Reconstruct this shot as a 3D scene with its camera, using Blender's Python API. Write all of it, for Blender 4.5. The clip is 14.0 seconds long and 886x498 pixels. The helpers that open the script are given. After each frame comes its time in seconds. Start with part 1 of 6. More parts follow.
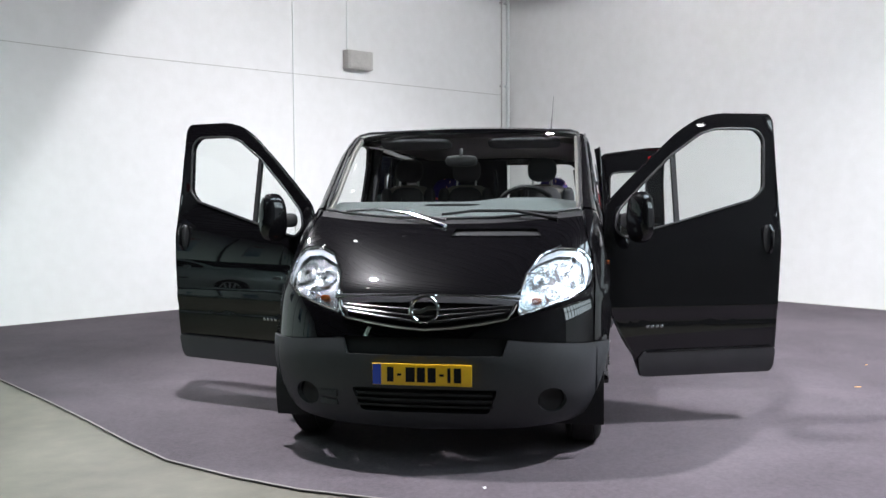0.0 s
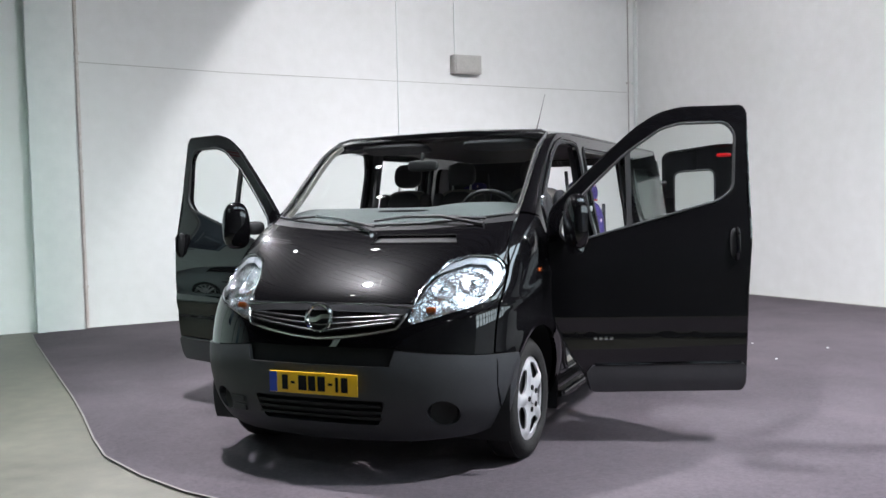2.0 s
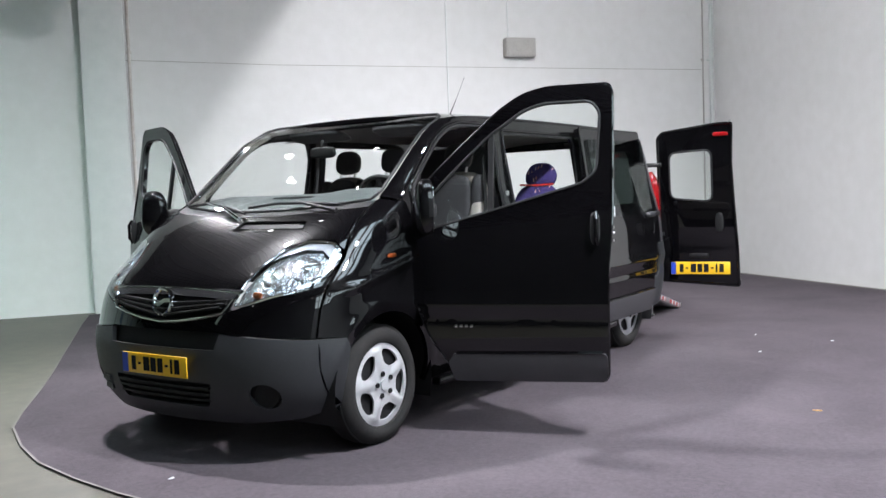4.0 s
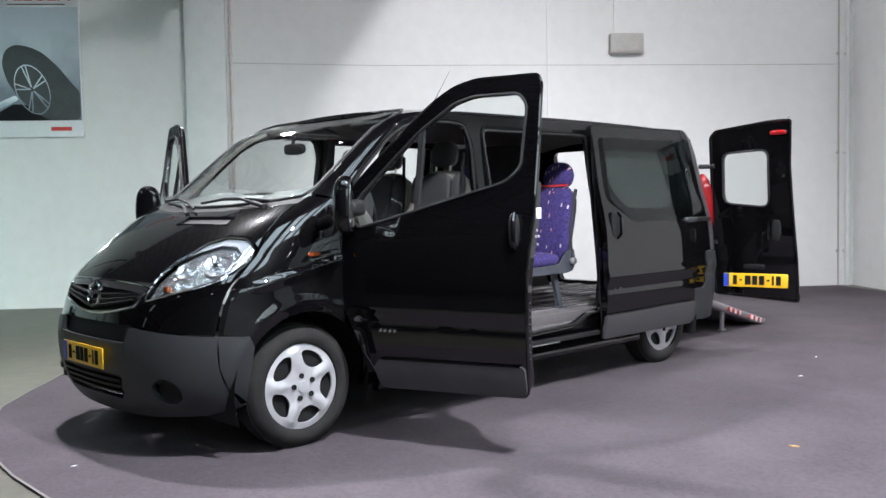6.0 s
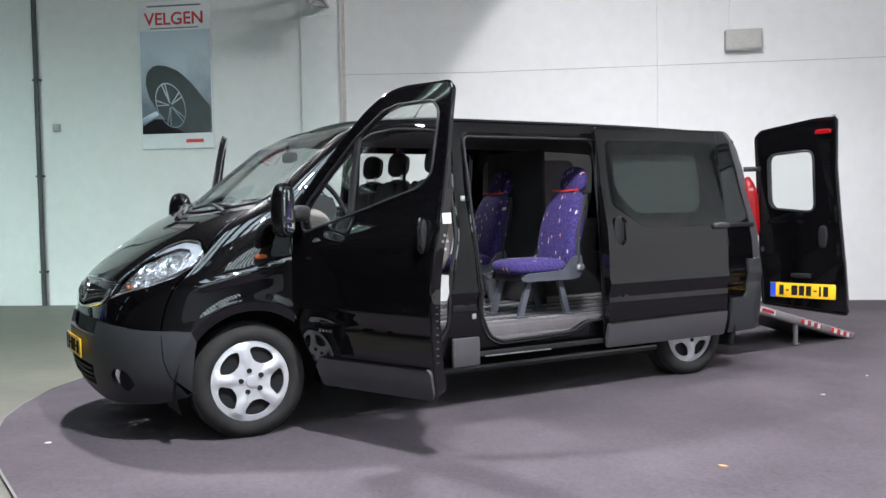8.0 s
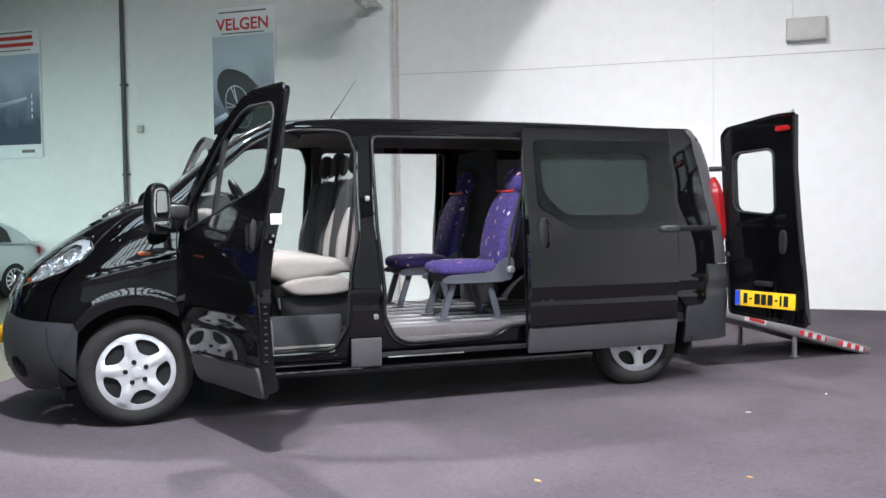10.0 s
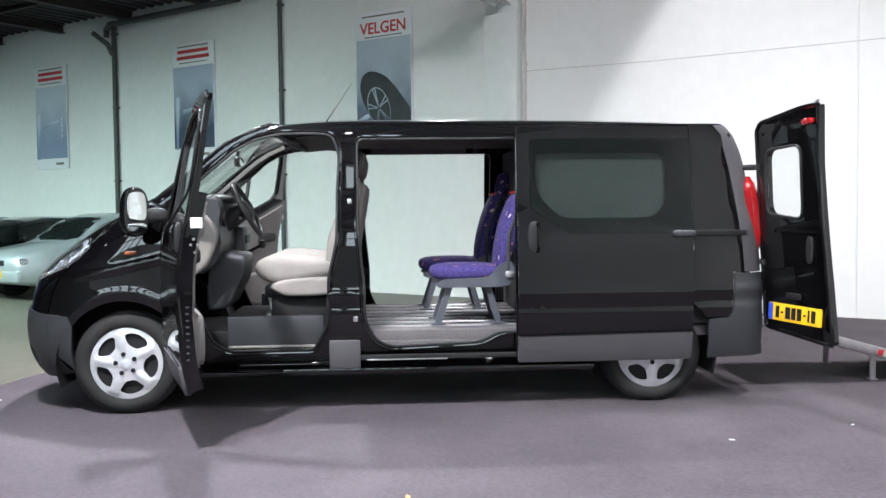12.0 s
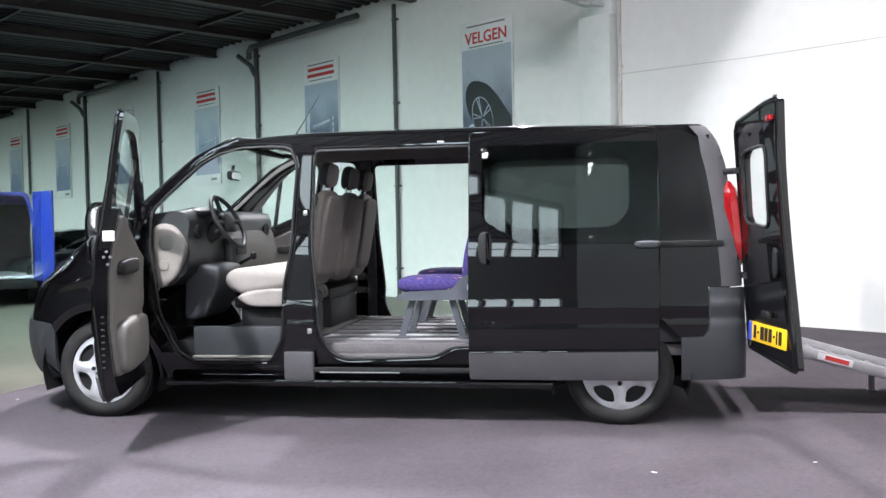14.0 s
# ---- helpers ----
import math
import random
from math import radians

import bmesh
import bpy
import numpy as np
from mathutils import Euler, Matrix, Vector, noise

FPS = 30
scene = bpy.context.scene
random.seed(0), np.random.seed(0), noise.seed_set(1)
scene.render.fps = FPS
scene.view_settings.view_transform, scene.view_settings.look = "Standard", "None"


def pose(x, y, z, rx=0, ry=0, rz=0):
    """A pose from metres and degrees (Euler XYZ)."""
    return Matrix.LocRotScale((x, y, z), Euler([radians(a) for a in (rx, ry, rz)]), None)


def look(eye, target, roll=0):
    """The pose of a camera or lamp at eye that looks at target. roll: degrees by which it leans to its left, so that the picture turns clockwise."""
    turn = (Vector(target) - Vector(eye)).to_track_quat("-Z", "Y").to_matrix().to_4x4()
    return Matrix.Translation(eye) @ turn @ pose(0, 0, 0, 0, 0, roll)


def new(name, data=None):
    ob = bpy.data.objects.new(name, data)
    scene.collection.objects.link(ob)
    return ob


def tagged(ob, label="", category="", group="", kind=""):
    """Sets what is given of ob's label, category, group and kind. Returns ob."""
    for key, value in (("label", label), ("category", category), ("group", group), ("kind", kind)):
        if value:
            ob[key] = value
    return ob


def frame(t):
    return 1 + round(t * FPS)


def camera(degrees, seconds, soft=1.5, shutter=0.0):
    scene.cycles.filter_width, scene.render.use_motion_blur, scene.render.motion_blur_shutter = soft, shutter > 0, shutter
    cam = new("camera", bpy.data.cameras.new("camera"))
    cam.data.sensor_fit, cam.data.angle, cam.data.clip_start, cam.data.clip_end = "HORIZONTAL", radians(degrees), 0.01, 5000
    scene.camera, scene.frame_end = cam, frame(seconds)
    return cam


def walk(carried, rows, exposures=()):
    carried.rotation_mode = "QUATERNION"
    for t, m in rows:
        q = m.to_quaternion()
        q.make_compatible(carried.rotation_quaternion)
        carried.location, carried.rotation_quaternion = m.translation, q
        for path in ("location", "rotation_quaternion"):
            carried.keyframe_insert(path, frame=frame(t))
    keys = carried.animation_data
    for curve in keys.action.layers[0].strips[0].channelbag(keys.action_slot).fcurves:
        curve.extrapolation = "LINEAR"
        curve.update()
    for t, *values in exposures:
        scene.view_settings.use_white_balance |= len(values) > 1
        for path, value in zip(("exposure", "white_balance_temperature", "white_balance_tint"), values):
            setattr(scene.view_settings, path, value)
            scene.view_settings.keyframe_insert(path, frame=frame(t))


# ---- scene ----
cam = camera(51.2, 14.0)
EXPOSURES = [(0.0, 0.18), (3.0, 0.06), (6.5, 0.02), (9.5, 0.18), (11.0, 0.22), (12.5, 0.36), (14.0, 0.50)]
PATH = [
    (0, (0.898, -5.437, 1.434), (0.564, -3.468, 1.32), -0.3),
    (0.5, (1.264, -5.391, 1.451), (0.778, -3.455, 1.335), -0.6),
    (1, (1.693, -5.25, 1.451), (1.029, -3.367, 1.339), -1.2),
    (1.5, (2.087, -5.049, 1.436), (1.332, -3.2, 1.332), -1.5),
    (2, (2.497, -4.84, 1.43), (1.699, -3.009, 1.328), -1.3),
    (2.5, (2.921, -4.692, 1.407), (2.011, -2.914, 1.303), -1.8),
    (3, (3.336, -4.532, 1.403), (2.318, -2.814, 1.287), -1.8),
    (3.5, (3.682, -4.254, 1.379), (2.59, -2.583, 1.261), -2.0),
    (4, (4.05, -3.959, 1.379), (2.92, -2.313, 1.257), -2.0),
    (4.2, (4.159, -3.817, 1.361), (3.0, -2.192, 1.244), -1.8),
    (6.5, (5.258, -2.552, 1.308), (3.724, -1.272, 1.206), -1.1),
    (7, (5.522, -2.277, 1.299), (3.916, -1.089, 1.202), -1.1),
    (9.3, (6.493, -0.638, 1.281), (4.643, 0.119, 1.197), -0.9),
    (9.5, (6.555, -0.467, 1.291), (4.693, 0.26, 1.204), -0.8),
    (10, (6.693, -0.049, 1.28), (4.804, 0.602, 1.196), -0.7),
    (10.5, (6.827, 0.369, 1.289), (4.905, 0.915, 1.201), -0.5),
    (11, (6.916, 0.806, 1.29), (4.961, 1.221, 1.201), -0.4),
    (11.5, (6.944, 1.214, 1.298), (4.964, 1.485, 1.208), -0.5),
    (11.9, (6.928, 1.517, 1.282), (4.937, 1.684, 1.203), -0.4),
    (12, (6.908, 1.654, 1.308), (4.914, 1.783, 1.22), -0.6),
    (12.5, (6.85, 2.039, 1.315), (4.851, 2.032, 1.228), -1.0),
    (13, (6.809, 2.46, 1.322), (4.815, 2.328, 1.234), -1.3),
    (13.5, (6.764, 2.886, 1.297), (4.779, 2.652, 1.22), -1.3),
    (14, (6.666, 3.296, 1.293), (4.693, 2.97, 1.232), -1.1),
]
walk(cam, [(t, look(eye, target, roll)) for t, eye, target, roll in PATH], EXPOSURES)

# ---- world and lights ----
WALL_D = Vector((0.6088, 0.7934, 0.0))     # along the long wall, away from the hall
WALL_N = Vector((0.7934, -0.6088, 0.0))    # out of the long wall, into the room
WALL_0 = Vector((-7.46, 1.68, 0.0))        # foot of the wall below the wheel poster
TOP = 4.84


def on_wall(s, out, z):
    """A place on the long wall: metres along it, out of it, and up."""
    return WALL_0 + WALL_D * s + WALL_N * out + Vector((0, 0, z))


WALL_M = Matrix(((WALL_D.x, WALL_N.x, 0, WALL_0.x), (WALL_D.y, WALL_N.y, 0, WALL_0.y), (0, 0, 1, 0), (0, 0, 0, 1)))

world = bpy.data.worlds.new("world")
scene.world = world
world.use_nodes = True
sky = world.node_tree.nodes.new("ShaderNodeTexSky")
sky.sky_type, sky.sun_disc = "NISHITA", False
sky.sun_elevation, sky.sun_rotation = radians(35), radians(120)
world.node_tree.links.new(sky.outputs[0], world.node_tree.nodes["Background"].inputs[0])
world.node_tree.nodes["Background"].inputs[1].default_value = 0.1


def spot(eye, target, watts, cone, blend=0.7, colour=(0.965, 0.95, 1.01), size=0.07):
    lamp = bpy.data.lights.new("spot", "SPOT")
    lamp.energy, lamp.spot_size, lamp.spot_blend = watts, radians(cone), blend
    lamp.color, lamp.shadow_soft_size = colour, size
    ob = new("spot", lamp)
    ob.matrix_world = look(eye, target)
    return ob


def area(eye, target, watts, w, h, colour):
    lamp = bpy.data.lights.new("area", "AREA")
    lamp.shape, lamp.size, lamp.size_y, lamp.energy, lamp.color = "RECTANGLE", w, h, watts, colour
    ob = new("area", lamp)
    ob.matrix_world = look(eye, target)
    return ob


SPOTS = [
    ((3.9, 0.1, 4.7), (1.6, 1.4, 0.2), 1900, 112),
    ((4.7, 3.8, 4.7), (2.2, 4.3, 0.2), 740, 118),
    ((0.3, 5.6, 4.75), (-0.5, 5.2, 0.2), 500, 150),
    ((-1.6, -0.1, 4.72), (0.0, 0.2, 0.3), 1700, 124),
    ((-4.4, 2.45, 4.02), (0.0, 1.8, 0.8), 500, 85),
    ((0.47, 3.80, 4.9), (-0.07, 6.88, 2.40), 660, 131),
    ((-1.2, 2.0, 4.7), (-5.94, 3.66, 3.2), 225, 120),
    # added lamp: brightens the end wall that the sliding door mirrors
    ((3.9, 3.4, 4.85), (6.0, 5.3, 1.6), 300, 95),
    ((8.85, 3.35, 4.55), (1.0, 3.0, 1.0), 500, 50),
]
for eye_at, aim, watts, cone in SPOTS:
    spot(eye_at, aim, watts, cone, 0.12 if cone == 131 else 0.9)
# fluorescent battens over the aisle of the hall
TUBES = {-2.5: 360, -8.5: 360, -14.5: 270, -20.5: 230, -26.5: 230}
for s_at, watts in TUBES.items():
    area(on_wall(s_at, 9.0, 4.72), on_wall(s_at, 4.3, 0.0), watts, 3.0, 0.3, (0.73, 0.99, 0.96)).data.spread = radians(96)

# ---- materials ----


def material(name, colour, rough=0.5, metal=0.0, coat=0.0, spec=0.5):
    mat = bpy.data.materials.new(name)
    mat.use_nodes = True
    b = mat.node_tree.nodes["Principled BSDF"]
    b.inputs["Base Color"].default_value = (*colour, 1)
    b.inputs["Roughness"].default_value, b.inputs["Metallic"].default_value = rough, metal
    b.inputs["Coat Weight"].default_value, b.inputs["Specular IOR Level"].default_value = coat, spec
    b.inputs["Coat Roughness"].default_value = 0.02
    return mat


def node(mat, kind, **sockets):
    n = mat.node_tree.nodes.new(kind)
    for key, value in sockets.items():
        n.inputs[key.replace("_", " ")].default_value = value
    return n


def wire(mat, a, b):
    mat.node_tree.links.new(a, b)


def shader(mat):
    return mat.node_tree.nodes["Principled BSDF"]


def mottle(mat, dark, light, scale, fine=0.0, bump=0.0, bump_scale=200.0, rough=None, stretch=(1, 1, 1)):
    """Two scales of noise between two colours, with fine relief."""
    co = node(mat, "ShaderNodeTexCoord")
    mp = node(mat, "ShaderNodeMapping", Scale=stretch)
    wire(mat, co.outputs["Object"], mp.inputs[0])
    big = node(mat, "ShaderNodeTexNoise", Scale=scale, Detail=6.0, Roughness=0.6)
    small = node(mat, "ShaderNodeTexNoise", Scale=fine or scale * 14, Detail=4.0)
    for n in (big, small):
        wire(mat, mp.outputs[0], n.inputs["Vector"])
    mix = mat.node_tree.nodes.new("ShaderNodeMix")
    mix.inputs[0].default_value = 0.4
    wire(mat, big.outputs["Fac"], mix.inputs[2])
    wire(mat, small.outputs["Fac"], mix.inputs[3])
    ramp = node(mat, "ShaderNodeValToRGB")
    ramp.color_ramp.elements[0].position, ramp.color_ramp.elements[1].position = 0.32, 0.68
    ramp.color_ramp.elements[0].color, ramp.color_ramp.elements[1].color = (*dark, 1), (*light, 1)
    wire(mat, mix.outputs[0], ramp.inputs[0])
    wire(mat, ramp.outputs[0], shader(mat).inputs["Base Color"])
    if bump:
        grain = node(mat, "ShaderNodeTexNoise", Scale=bump_scale, Detail=3.0)
        wire(mat, mp.outputs[0], grain.inputs["Vector"])
        relief = node(mat, "ShaderNodeBump", Strength=bump, Distance=0.01)
        wire(mat, grain.outputs["Fac"], relief.inputs["Height"])
        wire(mat, relief.outputs[0], shader(mat).inputs["Normal"])
    if rough:
        span = node(mat, "ShaderNodeMapRange", To_Min=rough[0], To_Max=rough[1])
        wire(mat, mix.outputs[0], span.inputs[0])
        wire(mat, span.outputs[0], shader(mat).inputs["Roughness"])
    return mat


def glassy(name, tint, gloss=1.0):
    """Thin window glass: clear with a tint, and a mirror sheen that grows at a low angle."""
    mat = material(name, tint)
    nodes = mat.node_tree.nodes
    clear, sheen = nodes.new("ShaderNodeBsdfTransparent"), nodes.new("ShaderNodeBsdfGlossy")
    clear.inputs[0].default_value, sheen.inputs[0].default_value = (*tint, 1), (gloss, gloss, gloss, 1)
    sheen.inputs["Roughness"].default_value = 0.01
    facing, mix = nodes.new("ShaderNodeLayerWeight"), nodes.new("ShaderNodeMixShader")
    facing.inputs[0].default_value = 0.5
    power, scale = nodes.new("ShaderNodeMath"), nodes.new("ShaderNodeMath")
    power.operation, scale.operation = "POWER", "MULTIPLY_ADD"
    power.inputs[1].default_value, scale.inputs[1].default_value, scale.inputs[2].default_value = 4.0, 0.55, 0.028
    wire(mat, facing.outputs["Facing"], power.inputs[0])
    wire(mat, power.outputs[0], scale.inputs[0])
    wire(mat, scale.outputs[0], mix.inputs[0])
    wire(mat, clear.outputs[0], mix.inputs[1])
    wire(mat, sheen.outputs[0], mix.inputs[2])
    wire(mat, mix.outputs[0], nodes["Material Output"].inputs[0])
    return mat


def glow(name, colour, strength):
    mat = material(name, colour)
    shader(mat).inputs["Emission Color"].default_value = (*colour, 1)
    shader(mat).inputs["Emission Strength"].default_value = strength
    return mat


PAINT = mottle(material("black_paint", (0.003, 0.003, 0.004), 0.30, 0.0, 1.0, 0.022), (0.0016, 0.0015, 0.0019), (0.0030, 0.0028, 0.0034), 3.0, 40.0)
shader(PAINT).inputs["Coat IOR"].default_value = 1.56
PLASTIC = mottle(material("grey_plastic", (0.05, 0.05, 0.055), 0.5, spec=0.4), (0.026, 0.028, 0.031), (0.038, 0.040, 0.044), 5.0, 160.0, 0.12, 700.0, (0.42, 0.6))
# paler lilac copy of the bumper plastic, for the stronger light on the sides
LIT_PLASTIC = mottle(material("grey_plastic_lit", (0.07, 0.068, 0.072), 0.5, spec=0.4), (0.048, 0.046, 0.050), (0.066, 0.063, 0.068), 5.0, 160.0, 0.12, 700.0, (0.42, 0.6))
BLACK = mottle(material("black_plastic", (0.012, 0.012, 0.013), 0.55, spec=0.25), (0.010, 0.010, 0.011), (0.018, 0.018, 0.019), 6.0, 120.0, 0.1, 500.0)
RUBBER = mottle(material("tyre_rubber", (0.02, 0.02, 0.02), 0.8, spec=0.2), (0.016, 0.016, 0.017), (0.030, 0.029, 0.028), 9.0, 90.0, 0.25, 260.0)
SILVER = mottle(material("silver_paint", (0.6, 0.6, 0.62), 0.32, 0.5), (0.62, 0.63, 0.65), (0.74, 0.74, 0.76), 8.0, 300.0)
CHROME = material("chrome", (0.78, 0.79, 0.80), 0.08, 1.0)
STEEL = mottle(material("worn_steel", (0.5, 0.5, 0.5), 0.38, 0.9), (0.42, 0.42, 0.42), (0.6, 0.6, 0.59), 7.0, 90.0, rough=(0.25, 0.5))
DARK_CHROME = material("smoked_chrome", (0.14, 0.14, 0.15), 0.22, 0.85)
MIRROR = material("mirror", (0.85, 0.86, 0.86), 0.02, 1.0)
GLASS = glassy("window_glass", (0.955, 0.975, 0.965))
TINTED = glassy("tinted_glass", (0.55, 0.58, 0.57))
LENS = glassy("lamp_lens", (0.96, 0.97, 0.98))
RED_LENS = material("red_lens", (0.24, 0.006, 0.008), 0.08, 0.0, 1.0)
AMBER = material("amber_lens", (0.26, 0.055, 0.012), 0.12, 0.0, 1.0)
REFLECTOR = mottle(material("lamp_reflector", (0.8, 0.81, 0.83), 0.1, 0.85), (0.70, 0.72, 0.74), (0.92, 0.94, 0.96), 30.0, 120.0, 0.9, 55.0, rough=(0.03, 0.16))
LAMP_TRIM = mottle(material("lamp_trim", (0.5, 0.52, 0.55), 0.25, 0.4), (0.44, 0.46, 0.49), (0.56, 0.58, 0.61), 12.0)
YELLOW = mottle(material("plate_yellow", (0.8, 0.48, 0.02), 0.35), (0.74, 0.43, 0.012), (0.82, 0.50, 0.02), 12.0, 90.0)
INK = material("black_ink", (0.010, 0.010, 0.012), 0.8, spec=0.15)
BLUE = material("plate_blue", (0.02, 0.06, 0.42), 0.4)
RED = material("red_print", (0.55, 0.03, 0.03), 0.5)
WHITE = mottle(material("white_print", (0.75, 0.76, 0.77), 0.5), (0.70, 0.71, 0.73), (0.78, 0.79, 0.80), 3.0)
BLIND = mottle(material("grey_blind", (0.22, 0.24, 0.23), 0.8), (0.145, 0.162, 0.155), (0.195, 0.213, 0.205), 2.0, 60.0, 0.1, 300.0)
BEIGE = mottle(material("beige_cloth", (0.42, 0.38, 0.34), 0.9), (0.212, 0.194, 0.179), (0.282, 0.256, 0.238), 5.0, 120.0, 0.3, 500.0)
BACK_CLOTH = mottle(material("taupe_cloth", (0.15, 0.135, 0.125), 0.9), (0.13, 0.118, 0.106), (0.19, 0.172, 0.156), 5.0, 120.0, 0.3, 500.0)
TRIM = mottle(material("grey_trim", (0.24, 0.22, 0.20), 0.6), (0.13, 0.121, 0.112), (0.185, 0.171, 0.158), 5.0, 120.0, 0.15, 500.0)
SEAT_GREY = mottle(material("seat_frame_grey", (0.16, 0.17, 0.20), 0.45), (0.05, 0.055, 0.068), (0.075, 0.08, 0.095), 8.0, 120.0)
DARK_CLOTH = mottle(material("dark_cloth", (0.03, 0.03, 0.033), 0.9), (0.022, 0.022, 0.025), (0.04, 0.04, 0.044), 6.0, 150.0, 0.3, 500.0)
# dash plastic twice: darkened for the shaded sides, paler for the lit top
DASH = mottle(material("dash_plastic", (0.06, 0.065, 0.068), 0.42, spec=0.5), (0.018, 0.020, 0.021), (0.028, 0.031, 0.032), 6.0, 160.0, 0.12, 500.0)
DASH_LIT = mottle(material("dash_plastic_lit", (0.10, 0.11, 0.112), 0.40, spec=0.5), (0.085, 0.094, 0.096), (0.110, 0.120, 0.122), 6.0, 160.0, 0.12, 500.0)
CABIN_FLOOR = mottle(material("cabin_floor", (0.10, 0.095, 0.10), 0.6), (0.075, 0.068, 0.072), (0.125, 0.113, 0.118), 4.0, 60.0, 0.2, 300.0)
ALU = mottle(material("ribbed_aluminium", (0.45, 0.44, 0.45), 0.45, 0.8), (0.34, 0.33, 0.34), (0.46, 0.45, 0.46), 6.0, 80.0)

PURPLE = material("purple_moquette", (0.09, 0.05, 0.30), 0.95)
co = node(PURPLE, "ShaderNodeTexCoord")
weave = node(PURPLE, "ShaderNodeTexNoise", Scale=60.0, Detail=3.0)
cells = node(PURPLE, "ShaderNodeTexVoronoi", Scale=15.0)
pick = node(PURPLE, "ShaderNodeMapping", Scale=(2.2, 0.45, 0.8), Rotation=(0.5, 0.4, 0.6))
wire(PURPLE, co.outputs["Object"], pick.inputs[0])
wire(PURPLE, co.outputs["Object"], weave.inputs["Vector"])
wire(PURPLE, pick.outputs[0], cells.inputs["Vector"])
cloth = node(PURPLE, "ShaderNodeValToRGB")
cloth.color_ramp.elements[0].color, cloth.color_ramp.elements[1].color = (0.022, 0.014, 0.084, 1), (0.054, 0.037, 0.165, 1)
cloth.color_ramp.elements[0].position, cloth.color_ramp.elements[1].position = 0.35, 0.65
flecks = node(PURPLE, "ShaderNodeValToRGB")
flecks.color_ramp.elements[0].position, flecks.color_ramp.elements[1].position = 0.16, 0.20
flecks.color_ramp.elements[0].color, flecks.color_ramp.elements[1].color = (1, 1, 1, 1), (0, 0, 0, 1)
fleck_mix = PURPLE.node_tree.nodes.new("ShaderNodeMix")
fleck_mix.data_type = "RGBA"
hue = node(PURPLE, "ShaderNodeValToRGB")
hue.color_ramp.elements[0].color, hue.color_ramp.elements[1].color = (0.62, 0.16, 0.07, 1), (0.55, 0.50, 0.52, 1)
wire(PURPLE, cells.outputs["Color"], hue.inputs[0])
wire(PURPLE, hue.outputs[0], fleck_mix.inputs[7])
wire(PURPLE, weave.outputs["Fac"], cloth.inputs[0])
wire(PURPLE, cells.outputs["Distance"], flecks.inputs[0])
wire(PURPLE, flecks.outputs[0], fleck_mix.inputs[0])
wire(PURPLE, cloth.outputs[0], fleck_mix.inputs[6])
wire(PURPLE, fleck_mix.outputs[2], shader(PURPLE).inputs["Base Color"])

CARPET = mottle(material("grey_carpet", (0.1, 0.09, 0.1), 0.95, spec=0.2), (0.054, 0.0455, 0.0535), (0.105, 0.090, 0.102), 0.9, 45.0, 0.5, 180.0)
CONCRETE = mottle(material("concrete", (0.3, 0.3, 0.25), 0.6), (0.050, 0.047, 0.036), (0.155, 0.148, 0.120), 0.75, 7.0, 0.08, 60.0, (0.35, 0.65))
PLASTER = mottle(material("white_painted_wall", (0.72, 0.72, 0.71), 0.75), (0.66, 0.66, 0.64), (0.74, 0.74, 0.73), 0.35, 6.0, 0.10, 40.0)
PILLAR_PAINT = mottle(material("pillar_paint", (0.68, 0.71, 0.69), 0.65), (0.62, 0.65, 0.63), (0.72, 0.74, 0.72), 0.6, 8.0, 0.06, 60.0)
# wall colour darkened to stand for the dim hall mirrored in the black paint
DIM_WALL = mottle(material("dimmed_wall", (0.12, 0.12, 0.12), 0.8), (0.15, 0.15, 0.15), (0.21, 0.21, 0.20), 0.5, 8.0, 0.1, 40.0)
DECK = mottle(material("roof_deck", (0.02, 0.02, 0.02), 0.7, 0.0), (0.012, 0.011, 0.012), (0.026, 0.024, 0.026), 0.8, 12.0)
RUST = mottle(material("primed_beam", (0.05, 0.03, 0.028), 0.6), (0.018, 0.013, 0.013), (0.035, 0.024, 0.023), 1.5, 20.0)
BOX_GREY = mottle(material("box_plastic", (0.42, 0.41, 0.38), 0.5), (0.36, 0.35, 0.32), (0.46, 0.45, 0.42), 4.0, 40.0)
PIPE = mottle(material("dark_pipe", (0.05, 0.055, 0.055), 0.5), (0.035, 0.04, 0.04), (0.07, 0.075, 0.075), 3.0, 30.0)
# courses of painted brick as relief
co = node(PLASTER, "ShaderNodeTexCoord")
bricks = node(PLASTER, "ShaderNodeTexBrick", Scale=1.0, Mortar_Size=0.006, Brick_Width=0.22, Row_Height=0.0625)
turn = node(PLASTER, "ShaderNodeMapping", Rotation=(radians(90), 0, 0))
wire(PLASTER, co.outputs["Object"], turn.inputs[0])
wire(PLASTER, turn.outputs[0], bricks.inputs["Vector"])
courses = node(PLASTER, "ShaderNodeBump", Strength=0.04, Distance=0.004)
courses.invert = True
wire(PLASTER, bricks.outputs["Fac"], courses.inputs["Height"])
old = shader(PLASTER).inputs["Normal"].links[0].from_node
wire(PLASTER, old.outputs[0], courses.inputs["Normal"])
wire(PLASTER, courses.outputs[0], shader(PLASTER).inputs["Normal"])

# ---- building helpers ----


